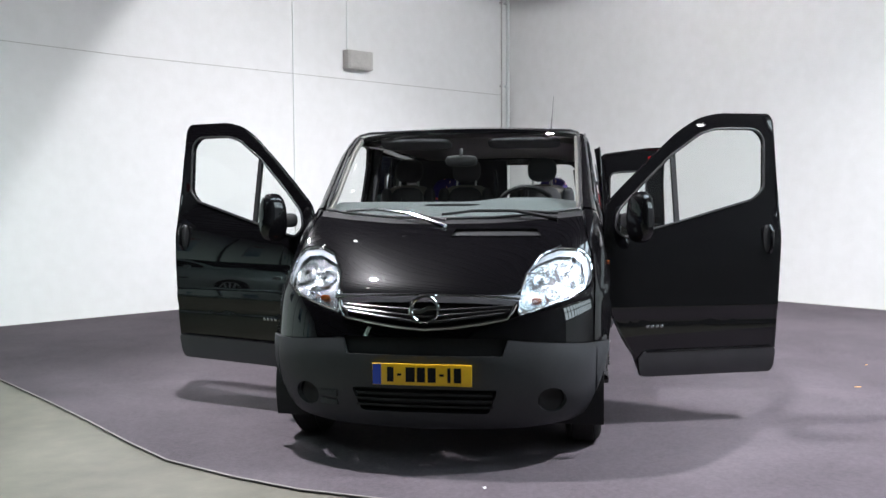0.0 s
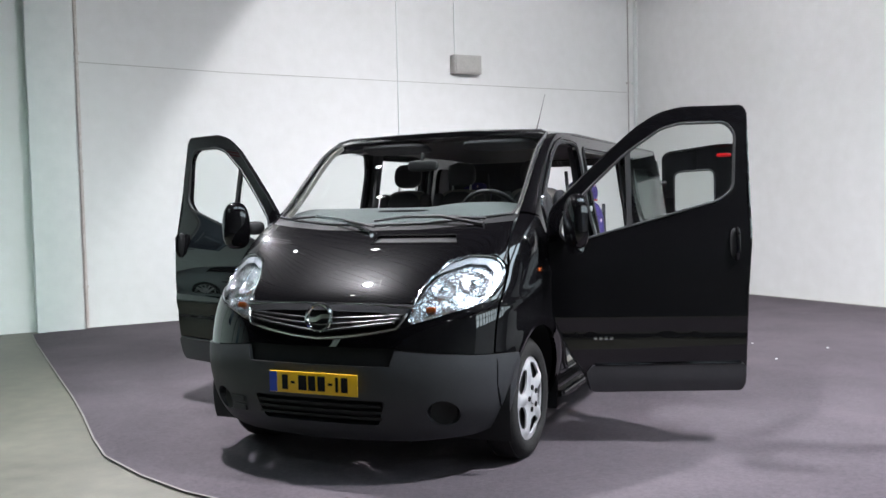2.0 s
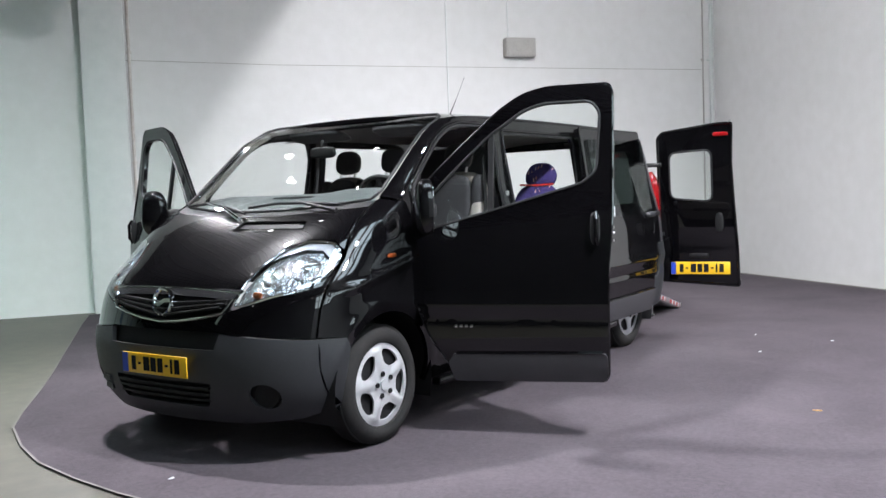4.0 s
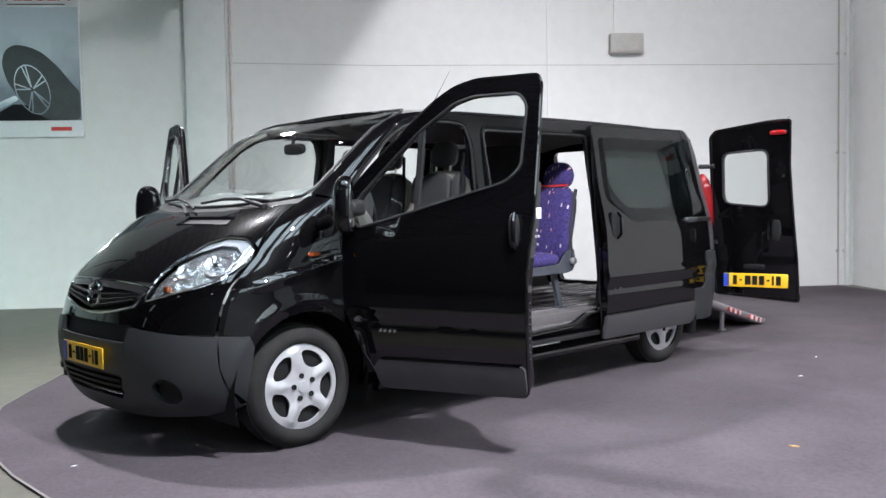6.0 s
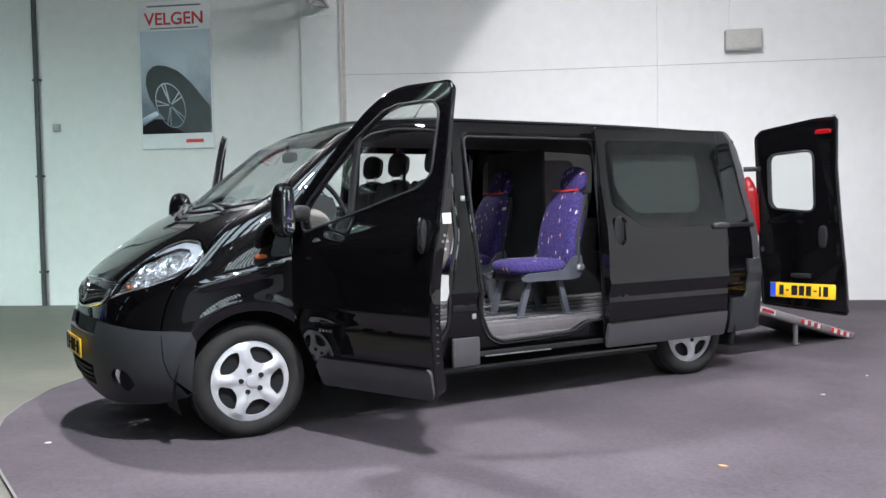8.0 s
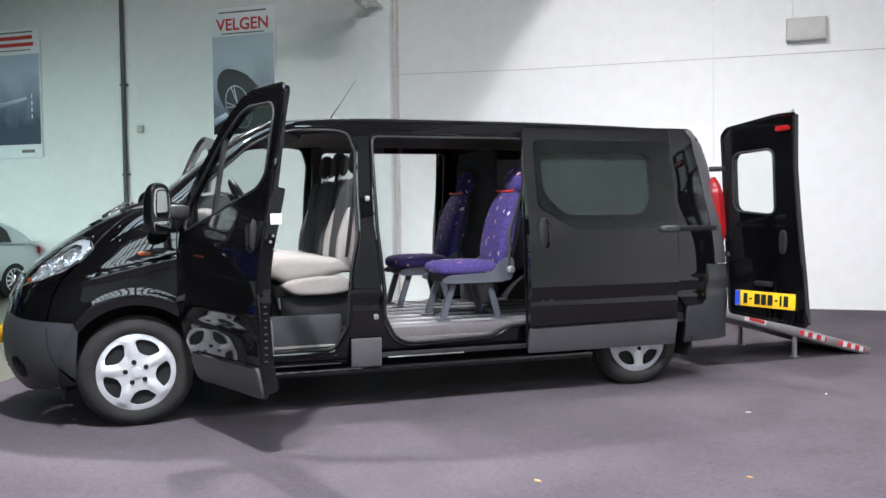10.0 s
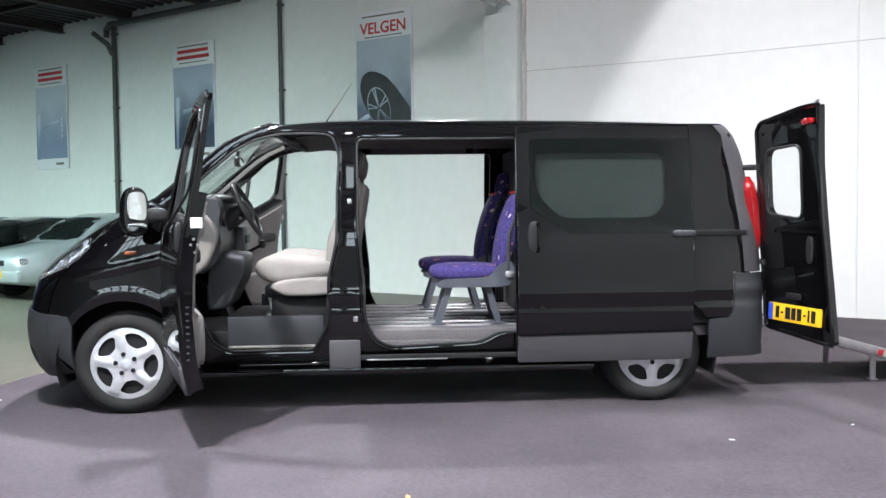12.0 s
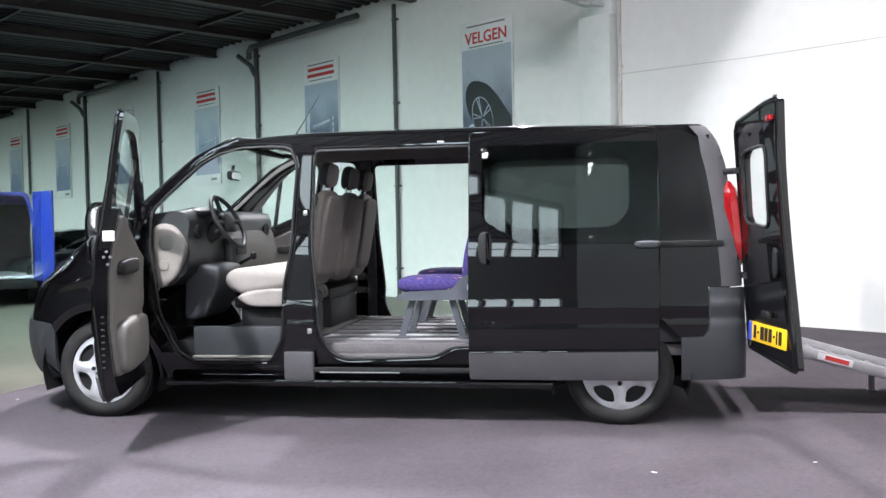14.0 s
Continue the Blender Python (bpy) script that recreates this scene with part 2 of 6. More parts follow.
def curve(table, soften=12):
    """A smooth function through the (key, value) pairs of a table."""
    xs, ys = np.array([p[0] for p in table], float), np.array([p[1] for p in table], float)
    sl = np.diff(ys) / np.diff(xs)
    m = np.zeros(len(xs))
    m[0], m[-1] = sl[0], sl[-1]
    for i in range(1, len(xs) - 1):
        m[i] = 0 if sl[i - 1] * sl[i] <= 0 else 2 * sl[i - 1] * sl[i] / (sl[i - 1] + sl[i])

    def rough(x):
        x = min(max(x, xs[0]), xs[-1])
        i = min(max(int(np.searchsorted(xs, x)) - 1, 0), len(xs) - 2)
        h = xs[i + 1] - xs[i]
        t = (x - xs[i]) / h
        return float((1 + 2 * t) * (1 - t) ** 2 * ys[i] + t * (1 - t) ** 2 * h * m[i] + t * t * (3 - 2 * t) * ys[i + 1] + t * t * (t - 1) * h * m[i + 1])
    # even out the bends, then a spline through close samples
    n = 121
    gx = np.linspace(xs[0], xs[-1], n)
    gy = np.array([rough(x) for x in gx])
    for _ in range(soften):
        gy[1:-1] = 0.25 * gy[:-2] + 0.5 * gy[1:-1] + 0.25 * gy[2:]
    gx, gy, n = gx[::4], gy[::4], 31
    h = gx[1] - gx[0]
    a = np.diag(np.full(n, 4.0)) + np.diag(np.ones(n - 1), 1) + np.diag(np.ones(n - 1), -1)
    rhs = np.zeros(n)
    rhs[1:-1] = 6 * (gy[:-2] - 2 * gy[1:-1] + gy[2:]) / h ** 2
    a[0, :2], a[-1, -2:] = (1, 0), (0, 1)
    k2 = np.linalg.solve(a, rhs)

    def value(x):
        x = min(max(x, xs[0]), xs[-1])
        i = min(int((x - xs[0]) / h), n - 2)
        p, q = (gx[i + 1] - x) / h, (x - gx[i]) / h
        return float(p * gy[i] + q * gy[i + 1] + ((p ** 3 - p) * k2[i] + (q ** 3 - q) * k2[i + 1]) * h * h / 6)
    return value


def rounded(pts, r, steps=4):
    """The polygon with each corner rounded off by about r."""
    out, n = [], len(pts)
    for i in range(n):
        a, b, c = Vector(pts[i - 1]), Vector(pts[i]), Vector(pts[(i + 1) % n])
        k = min(r, (a - b).length * 0.45, (c - b).length * 0.45)
        p, q = b + (a - b).normalized() * k, b + (c - b).normalized() * k
        for j in range(steps + 1):
            t = j / steps
            out.append(tuple(p * (1 - t) ** 2 + b * 2 * t * (1 - t) + q * t * t))
    return out


def arc(cy, cz, r, a0, a1, steps=16):
    return [(cy + r * math.cos(radians(a0 + (a1 - a0) * i / steps)), cz + r * math.sin(radians(a0 + (a1 - a0) * i / steps))) for i in range(steps + 1)]


def flat_fill(outer, holes, step):
    """Points and triangles of a flat polygon with holes, cut into cells of about step."""
    bm = bmesh.new()
    for loop in (outer, *holes):
        vs = [bm.verts.new((u, v, 0)) for u, v in loop]
        for i in range(len(vs)):
            bm.edges.new((vs[i - 1], vs[i]))
    bmesh.ops.triangle_fill(bm, use_beauty=True, edges=bm.edges[:], normal=(0, 0, 1))
    lo = [min(p[k] for p in outer) for k in (0, 1)]
    hi = [max(p[k] for p in outer) for k in (0, 1)]
    for k, axis in ((0, (1, 0, 0)), (1, (0, 1, 0))):
        for i in range(1, int((hi[k] - lo[k]) / step) + 1):
            at = [0, 0, 0]
            at[k] = lo[k] + i * step + 0.0007
            bmesh.ops.bisect_plane(bm, geom=bm.verts[:] + bm.edges[:] + bm.faces[:], dist=1e-6, plane_co=at, plane_no=axis)
    bmesh.ops.triangulate(bm, faces=bm.faces[:])
    bmesh.ops.recalc_face_normals(bm, faces=bm.faces[:])
    bm.verts.index_update()
    pts = [tuple(v.co[:2]) for v in bm.verts]
    if bm.faces and bm.faces[:][0].normal.z < 0:
        tris = [tuple(v.index for v in reversed(f.verts)) for f in bm.faces]
    else:
        tris = [tuple(v.index for v in f.verts) for f in bm.faces]
    rim = [(l.vert.index, l.link_loop_next.vert.index) for e in bm.edges if len(e.link_faces) == 1 for l in e.link_loops]
    bm.free()
    return pts, tris, rim


def skin(outer, surface, holes=(), step=0.05, proud=0.0, thick=0.012, flip=False):
    """A sheet cut to a flat outline and laid on a curved surface(u, v), with thickness: points, faces, corner normals."""
    pts, tris, rim = flat_fill(outer, holes, step)
    if flip:
        tris, rim = [t[::-1] for t in tris], [(b, a) for a, b in rim]
    sides = -1 if flip else 1
    top, low, nor = [], [], []
    for u, v in pts:
        p = Vector(surface(u, v))
        e = 0.003
        du, dv = Vector(surface(u + e, v)) - Vector(surface(u - e, v)), Vector(surface(u, v + e)) - Vector(surface(u, v - e))
        n = du.cross(dv).normalized() * sides
        top.append(p + n * proud)
        low.append(p + n * (proud - thick))
        nor.append(n)
    k = len(pts)
    verts = top + low
    faces, normals = [], []
    for t in tris:
        faces.append(t)
        normals += [nor[i] for i in t]
    for t in tris:
        faces.append(tuple(i + k for i in reversed(t)))
        normals += [-nor[i] for i in reversed(t)]
    base = len(verts)
    for a, b in rim:
        q = [top[b], top[a], low[a], low[b]]
        n = (q[1] - q[0]).cross(q[3] - q[0])
        n = n.normalized() if n.length > 1e-12 else nor[a]
        verts += q
        faces.append((base, base + 1, base + 2, base + 3))
        normals += [n] * 4
        base += 4
    return verts, faces, normals


def merged(*skins):
    verts, faces, normals = [], [], []
    for v, f, n in skins:
        k = len(verts)
        verts += list(v)
        faces += [tuple(i + k for i in t) for t in f]
        normals += list(n)
    return verts, faces, normals


def moved(s, m):
    r = m.to_3x3()
    return [m @ Vector(p) for p in s[0]], s[1], [r @ n for n in s[2]]


def mirrored(s):
    """The same sheet on the other side of the van."""
    verts = [Vector((-p[0], p[1], p[2])) for p in s[0]]
    faces, normals, at = [], [], 0
    for f in s[1]:
        faces.append(tuple(reversed(f)))
        normals += [Vector((-n.x, n.y, n.z)) for n in reversed(s[2][at:at + len(f)])]
        at += len(f)
    return verts, faces, normals


def part(name, data, mat, parent=None, label="", sharp=40, kind=""):
    """One mesh object from a bmesh or from the sheets above, under a thing or a part."""
    me = bpy.data.meshes.new(name)
    if isinstance(data, tuple):
        me.from_pydata([tuple(p) for p in data[0]], [], data[1])
        me.polygons.foreach_set("use_smooth", [True] * len(me.polygons))
        me.normals_split_custom_set([tuple(n) for n in data[2]])
    else:
        bmesh.ops.recalc_face_normals(data, faces=data.faces[:])
        data.to_mesh(me)
        data.free()
        me.polygons.foreach_set("use_smooth", [True] * len(me.polygons))
        me.set_sharp_from_angle(angle=radians(sharp))
    me.materials.append(mat)
    ob = new(name, me)
    if parent:
        ob.parent = parent
        ob.matrix_parent_inverse = parent.matrix_world.inverted() if parent.type == "EMPTY" and parent.get("placed") else Matrix()
    return tagged(ob, label, kind=kind)


def thing(name, label, category, group="", kind="", at=None):
    ob = new(name)
    ob.empty_display_size = 0.1
    if at is not None:
        ob.matrix_world = at
    return tagged(ob, label, category, group, kind)


def box(bm, centre, size, bevel=0.006, m=None, segs=2):
    made = bmesh.ops.create_cube(bm, size=1.0, matrix=Matrix.Translation(centre) @ Matrix.Diagonal((*size, 1)))
    edges = list({e for v in made["verts"] for e in v.link_edges})
    vs = made["verts"]
    if bevel:
        out = bmesh.ops.bevel(bm, geom=edges, offset=min(bevel, min(size) * 0.45), segments=segs, affect="EDGES", profile=0.5)
        vs = list(set(out["verts"]) | {v for v in vs if v.is_valid})
    if m is not None:
        bmesh.ops.transform(bm, matrix=m, verts=vs)
    return bm


def boxes(*items):
    bm = bmesh.new()
    for it in items:
        box(bm, *it)
    return bm


def pillow(bm, centre, size, power=4.0, n=8, m=None, warp=None):
    """A rounded, stuffed block."""
    grid, made = {}, []
    for ax in range(3):
        for sgn in (-1, 1):
            for i in range(n):
                for j in range(n):
                    quad = []
                    for di, dj in ((0, 0), (1, 0), (1, 1), (0, 1)):
                        a, b = -1 + 2 * (i + di) / n, -1 + 2 * (j + dj) / n
                        a, b = math.sin(a * math.pi / 2), math.sin(b * math.pi / 2)
                        c = [0, 0, 0]
                        c[ax], c[(ax + 1) % 3], c[(ax + 2) % 3] = sgn, a, b
                        key = tuple(round(q, 5) for q in c)
                        if key not in grid:
                            f = sum(abs(q) ** power for q in c) ** (1 / power)
                            p = Vector([q / f for q in c])
                            if warp:
                                p = Vector(warp(p))
                            p = Vector((p.x * size[0] / 2 + centre[0], p.y * size[1] / 2 + centre[1], p.z * size[2] / 2 + centre[2]))
                            grid[key] = bm.verts.new(m @ p if m is not None else p)
                        quad.append(grid[key])
                    if sgn < 0:
                        quad.reverse()
                    bm.faces.new(quad)
    return bm


def tube(bm, path, r, segs=10, closed=False):
    """A round bar along a path; r may be a list, one for each point."""
    pts = [Vector(p) for p in path]
    rings, n = [], len(pts)
    up = Vector((0.123, 0.35, 0.93))
    for i, p in enumerate(pts):
        a = pts[i - 1] if i or closed else p
        b = pts[(i + 1) % n] if i < n - 1 or closed else p
        t = (b - a).normalized()
        x = t.cross(up).normalized()
        y = x.cross(t)
        k = r[i] if isinstance(r, (list, tuple)) else r
        rings.append([bm.verts.new(p + (x * math.cos(j * 2 * math.pi / segs) + y * math.sin(j * 2 * math.pi / segs)) * k) for j in range(segs)])
    for i in range(n if closed else n - 1):
        for j in range(segs):
            bm.faces.new((rings[i][j], rings[i][(j + 1) % segs], rings[(i + 1) % n][(j + 1) % segs], rings[(i + 1) % n][j]))
    if not closed:
        bm.faces.new(rings[0][::-1])
        bm.faces.new(rings[-1])
    return bm


def strip(bm, path, w, h, up=(0, 0, 1)):
    """A flat bar along a path: w across, h along up."""
    pts, up, rings = [Vector(p) for p in path], Vector(up), []
    for i, p in enumerate(pts):
        t = (pts[min(i + 1, len(pts) - 1)] - pts[max(i - 1, 0)]).normalized()
        x = t.cross(up).normalized()
        y = x.cross(t).normalized()
        rings.append([bm.verts.new(p + x * a * w / 2 + y * b * h / 2) for a, b in ((-1, -1), (1, -1), (1, 1), (-1, 1))])
    for a, b in zip(rings, rings[1:]):
        for j in range(4):
            bm.faces.new((a[j], a[(j + 1) % 4], b[(j + 1) % 4], b[j]))
    bm.faces.new(rings[0][::-1])
    bm.faces.new(rings[-1])
    return bm


def lathe(bm, profile, segs=48, m=None, caps=True):
    """Turns (along, radius) pairs round the x axis."""
    rings = []
    for a, r in profile:
        ring = []
        for j in range(segs):
            t = 2 * math.pi * j / segs
            p = Vector((a, r * math.cos(t), r * math.sin(t)))
            ring.append(bm.verts.new(m @ p if m is not None else p))
        rings.append(ring)
    for a, b in zip(rings, rings[1:]):
        for j in range(segs):
            bm.faces.new((a[j], a[(j + 1) % segs], b[(j + 1) % segs], b[j]))
    for ring, flip in ((rings[0], True), (rings[-1], False)) if caps else ():
        bm.faces.new(ring[::-1] if flip else ring)
    return bm


def slab(bm, outline, thick, m):
    """A flat outline in x and y with thickness along z, placed by m."""
    top = [bm.verts.new(m @ Vector((x, y, thick / 2))) for x, y in outline]
    low = [bm.verts.new(m @ Vector((x, y, -thick / 2))) for x, y in outline]
    bm.faces.new(top)
    bm.faces.new(low[::-1])
    for i in range(len(top)):
        bm.faces.new((top[i - 1], low[i - 1], low[i], top[i]))
    return bm


def loft(bm, rings, caps=True):
    rows = [[bm.verts.new(p) for p in ring] for ring in rings]
    n = len(rows[0])
    for a, b in zip(rows, rows[1:]):
        for j in range(n):
            bm.faces.new((a[j], a[(j + 1) % n], b[(j + 1) % n], b[j]))
    if caps:
        bm.faces.new(rows[0][::-1])
        bm.faces.new(rows[-1])
    return bm


# ---- the hall ----


def setting(name, data, mat, label, category, m=None):
    ob = part(name, data, mat, None, label, kind="structure")
    tagged(ob, category=category)
    if m is not None:
        ob.matrix_world = m
    return ob


HALL = (-46.0, 26.0, 14.0)          # ends of the hall along the long wall, and its depth
S0, S1, DEEP = HALL
CORNER = 11.2
HIGH = TOP + 0.34
setting("floor", boxes((((S0 + S1) / 2, DEEP / 2 - 0.5, -0.1), (S1 - S0 + 2, DEEP + 2, 0.2), 0)), CONCRETE, "worn stained concrete floor of the hall", "floor", WALL_M)
setting("wall_back", boxes((((S0 + S1) / 2, -0.15, HIGH / 2), (S1 - S0, 0.3, HIGH), 0)), PLASTER, "long white painted brick wall", "wall", WALL_M)
setting("wall_end", boxes(((CORNER + 0.15, 6.2, HIGH / 2), (0.3, 12.4, HIGH), 0)), PLASTER, "white painted brick cross wall", "wall", WALL_M)
setting("wall_far", boxes(((S0 - 0.15, DEEP / 2 - 0.15, HIGH / 2), (0.3, DEEP + 0.3, HIGH), 0)), DIM_WALL, "far end wall of the hall, greyed to look dim", "wall", WALL_M)
setting("wall_near", boxes(((S1 + 0.15, DEEP / 2 - 0.15, HIGH / 2), (0.3, DEEP + 0.3, HIGH), 0)), PLASTER, "white painted end wall of the hall", "wall", WALL_M)
BAYS = 14
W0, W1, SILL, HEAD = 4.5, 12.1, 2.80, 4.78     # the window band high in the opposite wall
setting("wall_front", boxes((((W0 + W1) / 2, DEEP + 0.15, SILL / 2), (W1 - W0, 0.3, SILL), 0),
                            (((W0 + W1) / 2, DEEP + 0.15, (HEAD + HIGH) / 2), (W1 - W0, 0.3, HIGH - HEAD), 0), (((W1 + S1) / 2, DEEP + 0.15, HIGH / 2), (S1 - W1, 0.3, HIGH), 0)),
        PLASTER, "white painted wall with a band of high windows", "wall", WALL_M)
# unseen wall, darkened so that the open front door mirrors a dark hall
setting("wall_side", boxes((((S0 + W0) / 2, DEEP + 0.15, HIGH / 2), (W0 - S0, 0.3, HIGH), 0)), DIM_WALL, "unseen long wall darkened for black reflections in the door", "wall", WALL_M)
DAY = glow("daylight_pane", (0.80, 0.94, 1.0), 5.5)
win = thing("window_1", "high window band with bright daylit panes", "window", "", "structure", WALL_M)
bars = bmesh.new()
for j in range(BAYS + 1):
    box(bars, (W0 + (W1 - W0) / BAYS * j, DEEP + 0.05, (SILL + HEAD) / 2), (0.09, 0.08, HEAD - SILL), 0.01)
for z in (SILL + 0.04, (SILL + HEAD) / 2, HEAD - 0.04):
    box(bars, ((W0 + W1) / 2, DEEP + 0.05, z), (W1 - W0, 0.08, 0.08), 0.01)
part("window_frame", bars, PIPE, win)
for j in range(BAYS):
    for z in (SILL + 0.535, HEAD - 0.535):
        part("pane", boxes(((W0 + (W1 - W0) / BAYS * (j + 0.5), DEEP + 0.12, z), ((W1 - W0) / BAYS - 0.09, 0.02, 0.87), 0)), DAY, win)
# unseen roof sheets, placed so that their glow streaks the front fender
STREAK_GLOW = glow("streak_sheet_glow", (0.72, 0.88, 1.0), 8.0)
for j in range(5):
    light = thing("rooflight", "unseen glowing roof sheet added for streaks mirrored in the fender", "rooflight", "rooflights", "structure", WALL_M)
    part("sheet", boxes(((2.75 + 1.25 * j, 10.05, TOP + 0.17), (0.84, 2.3, 0.01), 0)), STREAK_GLOW, light)
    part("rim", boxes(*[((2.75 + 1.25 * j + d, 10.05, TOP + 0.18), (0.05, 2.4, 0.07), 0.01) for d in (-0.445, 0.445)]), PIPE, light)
TUBE_GLOW = glow("lit_tube", (0.80, 1.0, 0.90), 3.0)
for s_at in TUBES:
    batten = thing("light_batten", "lit fluorescent light batten under the roof", "ceiling light", "light battens", at=WALL_M)
    part("housing", boxes(((s_at, 9.0, 4.80), (3.1, 0.34, 0.06), 0.01)), WHITE, batten)
    for dy in (-0.09, 0.09):
        bm = bmesh.new()
        tube(bm, [(s_at - 1.45, 9.0 + dy, 4.75), (s_at + 1.45, 9.0 + dy, 4.75)], 0.018, 8)
        part("tube", bm, TUBE_GLOW, batten)
    for ds in (-1.2, 1.2):
        part("hanger", tube(bmesh.new(), [(s_at + ds, 9.0, 4.82), (s_at + ds, 9.0, TOP + 0.26)], 0.008, 6), STEEL, batten)


def ceiling():
    bm = bmesh.new()
    pitch, x = 0.25, S0
    pts = []
    while x < S1 + 0.1:
        pts += [(x, TOP + 0.30), (x + 0.09, TOP + 0.30), (x + 0.125, TOP + 0.24), (x + 0.215, TOP + 0.24)]
        x += pitch
    a = [bm.verts.new((s, -0.3, z)) for s, z in pts]
    b = [bm.verts.new((s, DEEP + 0.3, z)) for s, z in pts]
    for i in range(len(pts) - 1):
        bm.faces.new((a[i], a[i + 1], b[i + 1], b[i]))
    box(bm, ((S0 + S1) / 2, DEEP / 2, TOP + 0.45), (S1 - S0 + 1.0, DEEP + 1.0, 0.2), 0)
    return bm


setting("ceiling", ceiling(), DECK, "dark corrugated steel roof deck", "ceiling", WALL_M)


def beam(name, a, b, h, w, label):
    """An I-beam between two places at one height, given by its underside."""
    a, b = Vector(a), Vector(b)
    t = (b - a).normalized()
    n = t.cross(Vector((0, 0, 1)))
    m = Matrix((( t.x, n.x, 0, a.x), (t.y, n.y, 0, a.y), (0, 0, 1, a.z), (0, 0, 0, 1)))
    ln = (b - a).length
    bm = boxes(((ln / 2, 0, 0.008), (ln, w, 0.016), 0), ((ln / 2, 0, h / 2), (ln, 0.012, h - 0.034), 0), ((ln / 2, 0, h - 0.008), (ln, w, 0.016), 0))
    ob = part(name, bm, RUST, None, label, kind="structure")
    ob.matrix_world = m
    return tagged(ob, category="beam", group="roof beams")


for k in range(31):
    s = 19.9 - 2.15 * k
    beam("roof_beam", on_wall(s, 0.02, 4.90), on_wall(s, DEEP - 0.02, 4.90), 0.18, 0.16, "dark red-primed steel roof beam")
for k in range(5):
    out = 1.6 + 3.0 * k
    beam("purlin", on_wall(S0 + 0.05, out, 4.99), on_wall(S1 - 0.05, out, 4.99), 0.085, 0.06, "dark steel purlin under the roof deck")

# the carpet: a turntable's round front running on into a large sheet
CARPET_EDGE = [(-6.05, 3.35), (-6.10, 2.98), (-5.5, 2.48), (-3.8, 1.13), (-2.9, 0.42), (-2.35, -0.03), (-1.80, -0.50), (-1.42, -0.80), (-0.95, -1.03), (-0.54, -1.18),
               (-0.1, -1.26), (0.3, -1.30), (0.8, -1.31), (1.4, -1.28), (2.2, -1.16), (4.0, -1.1), (7.0, -1.2), (10.5, 2.0), (9.0, 3.0), (0.0, 9.9), (-0.75, 10.3)]
bm = bmesh.new()
slab(bm, CARPET_EDGE, 0.012, Matrix.Translation((0, 0, 0.002)))
tagged(part("carpet", bm, CARPET, None, "dark purple-grey show carpet with a round front edge", kind="structure"), category="carpet")
bm = bmesh.new()
strip(bm, [(x, y, 0.010) for x, y in CARPET_EDGE[1:17]], 0.014, 0.006)
tagged(part("carpet_trim", bm, TRIM, None, "thin worn metal edging strip of the carpet", kind="structure"), category="trim")

# scraps lying on the carpet
LEAF = mottle(material("dry_leaf", (0.5, 0.25, 0.08), 0.8), (0.45, 0.20, 0.05), (0.62, 0.38, 0.16), 40.0)
for x, y, r, turn, mat, words in ((2.79, 1.75, 0.022, 20, LEAF, "small dry orange leaf on the carpet"), (1.95, 3.57, 0.014, 70, WHITE, "tiny pale paper scrap on the carpet"), (1.68, 4.40, 0.012, 130, WHITE, "tiny pale paper scrap on the carpet"),
                                  (3.10, 2.70, 0.013, 40, LEAF, "small dry leaf scrap on the carpet"), (2.35, 4.30, 0.012, 10, WHITE, "tiny pale paper scrap on the carpet"), (0.35, -1.02, 0.014, 90, WHITE, "tiny pale paper scrap on the carpet")):
    bm = bmesh.new()
    pts = [(r * k * math.cos(a + 0.3 * k), r * k * 0.6 * math.sin(a)) for a, k in zip(np.linspace(0, 2 * math.pi, 9, endpoint=False), (1.2, 0.8, 1.0, 0.7, 1.3, 0.9, 1.1, 0.75, 0.95))]
    slab(bm, pts, 0.004, Matrix.Translation((x, y, 0.0105)) @ Matrix.Rotation(radians(turn), 4, "Z"))
    tagged(part("carpet_scrap", bm, mat, None, words), category="scrap")

# ---- fittings on the long wall ----
STAIN = mottle(material("stained_paint", (0.5, 0.46, 0.42), 0.7), (0.50, 0.44, 0.39), (0.68, 0.66, 0.63), 3.0, 20.0)
ob = part("pillar", boxes(((2.19, 0.09, 2.0), (0.52, 0.18, 4.0), 0.012)), PILLAR_PAINT, None, "pale painted concrete pillar against the wall", kind="structure")
ob.matrix_world = WALL_M
tagged(ob, category="pillar")
ob = part("pillar_head", boxes(((2.19, 0.07, 4.53), (0.52, 0.14, 1.06), 0.01)), PILLAR_PAINT, None, "upper run of the wall pillar", kind="structure")
ob.matrix_world = WALL_M
tagged(ob, category="pillar")


def wall_pipe(s, r, z0, z1, out, mat, label):
    bm = bmesh.new()
    tube(bm, [(s, out, z0), (s, out, z1)], r, 12)
    for z in np.arange(z0 + 0.5, z1, 1.4):
        box(bm, (s, out * 0.5, z), (r * 3.2, out + r, 0.03), 0.004)
    ob = part("wall_pipe", bm, mat, None, label)
    ob.matrix_world = WALL_M
    return tagged(ob, category="pipe", group="wall pipes")


for k in range(10):
    s = -2.08 - 4.33 * k
    wall_pipe(s, 0.036 if k % 2 == 0 else 0.046, 0.0, 4.95, 0.055, PIPE, "dark vertical drain pipe clamped to the wall")
wall_pipe(6.78, 0.010, 0.0, 5.06, 0.008, PILLAR_PAINT, "white painted electric conduit on the wall")
wall_pipe(7.72, 0.010, 3.56, 5.06, 0.008, PILLAR_PAINT, "thin white conduit down to the wall box")
wall_pipe(11.10, 0.030, 0.0, 5.06, 0.05, PILLAR_PAINT, "pale pipe in the corner of the walls")
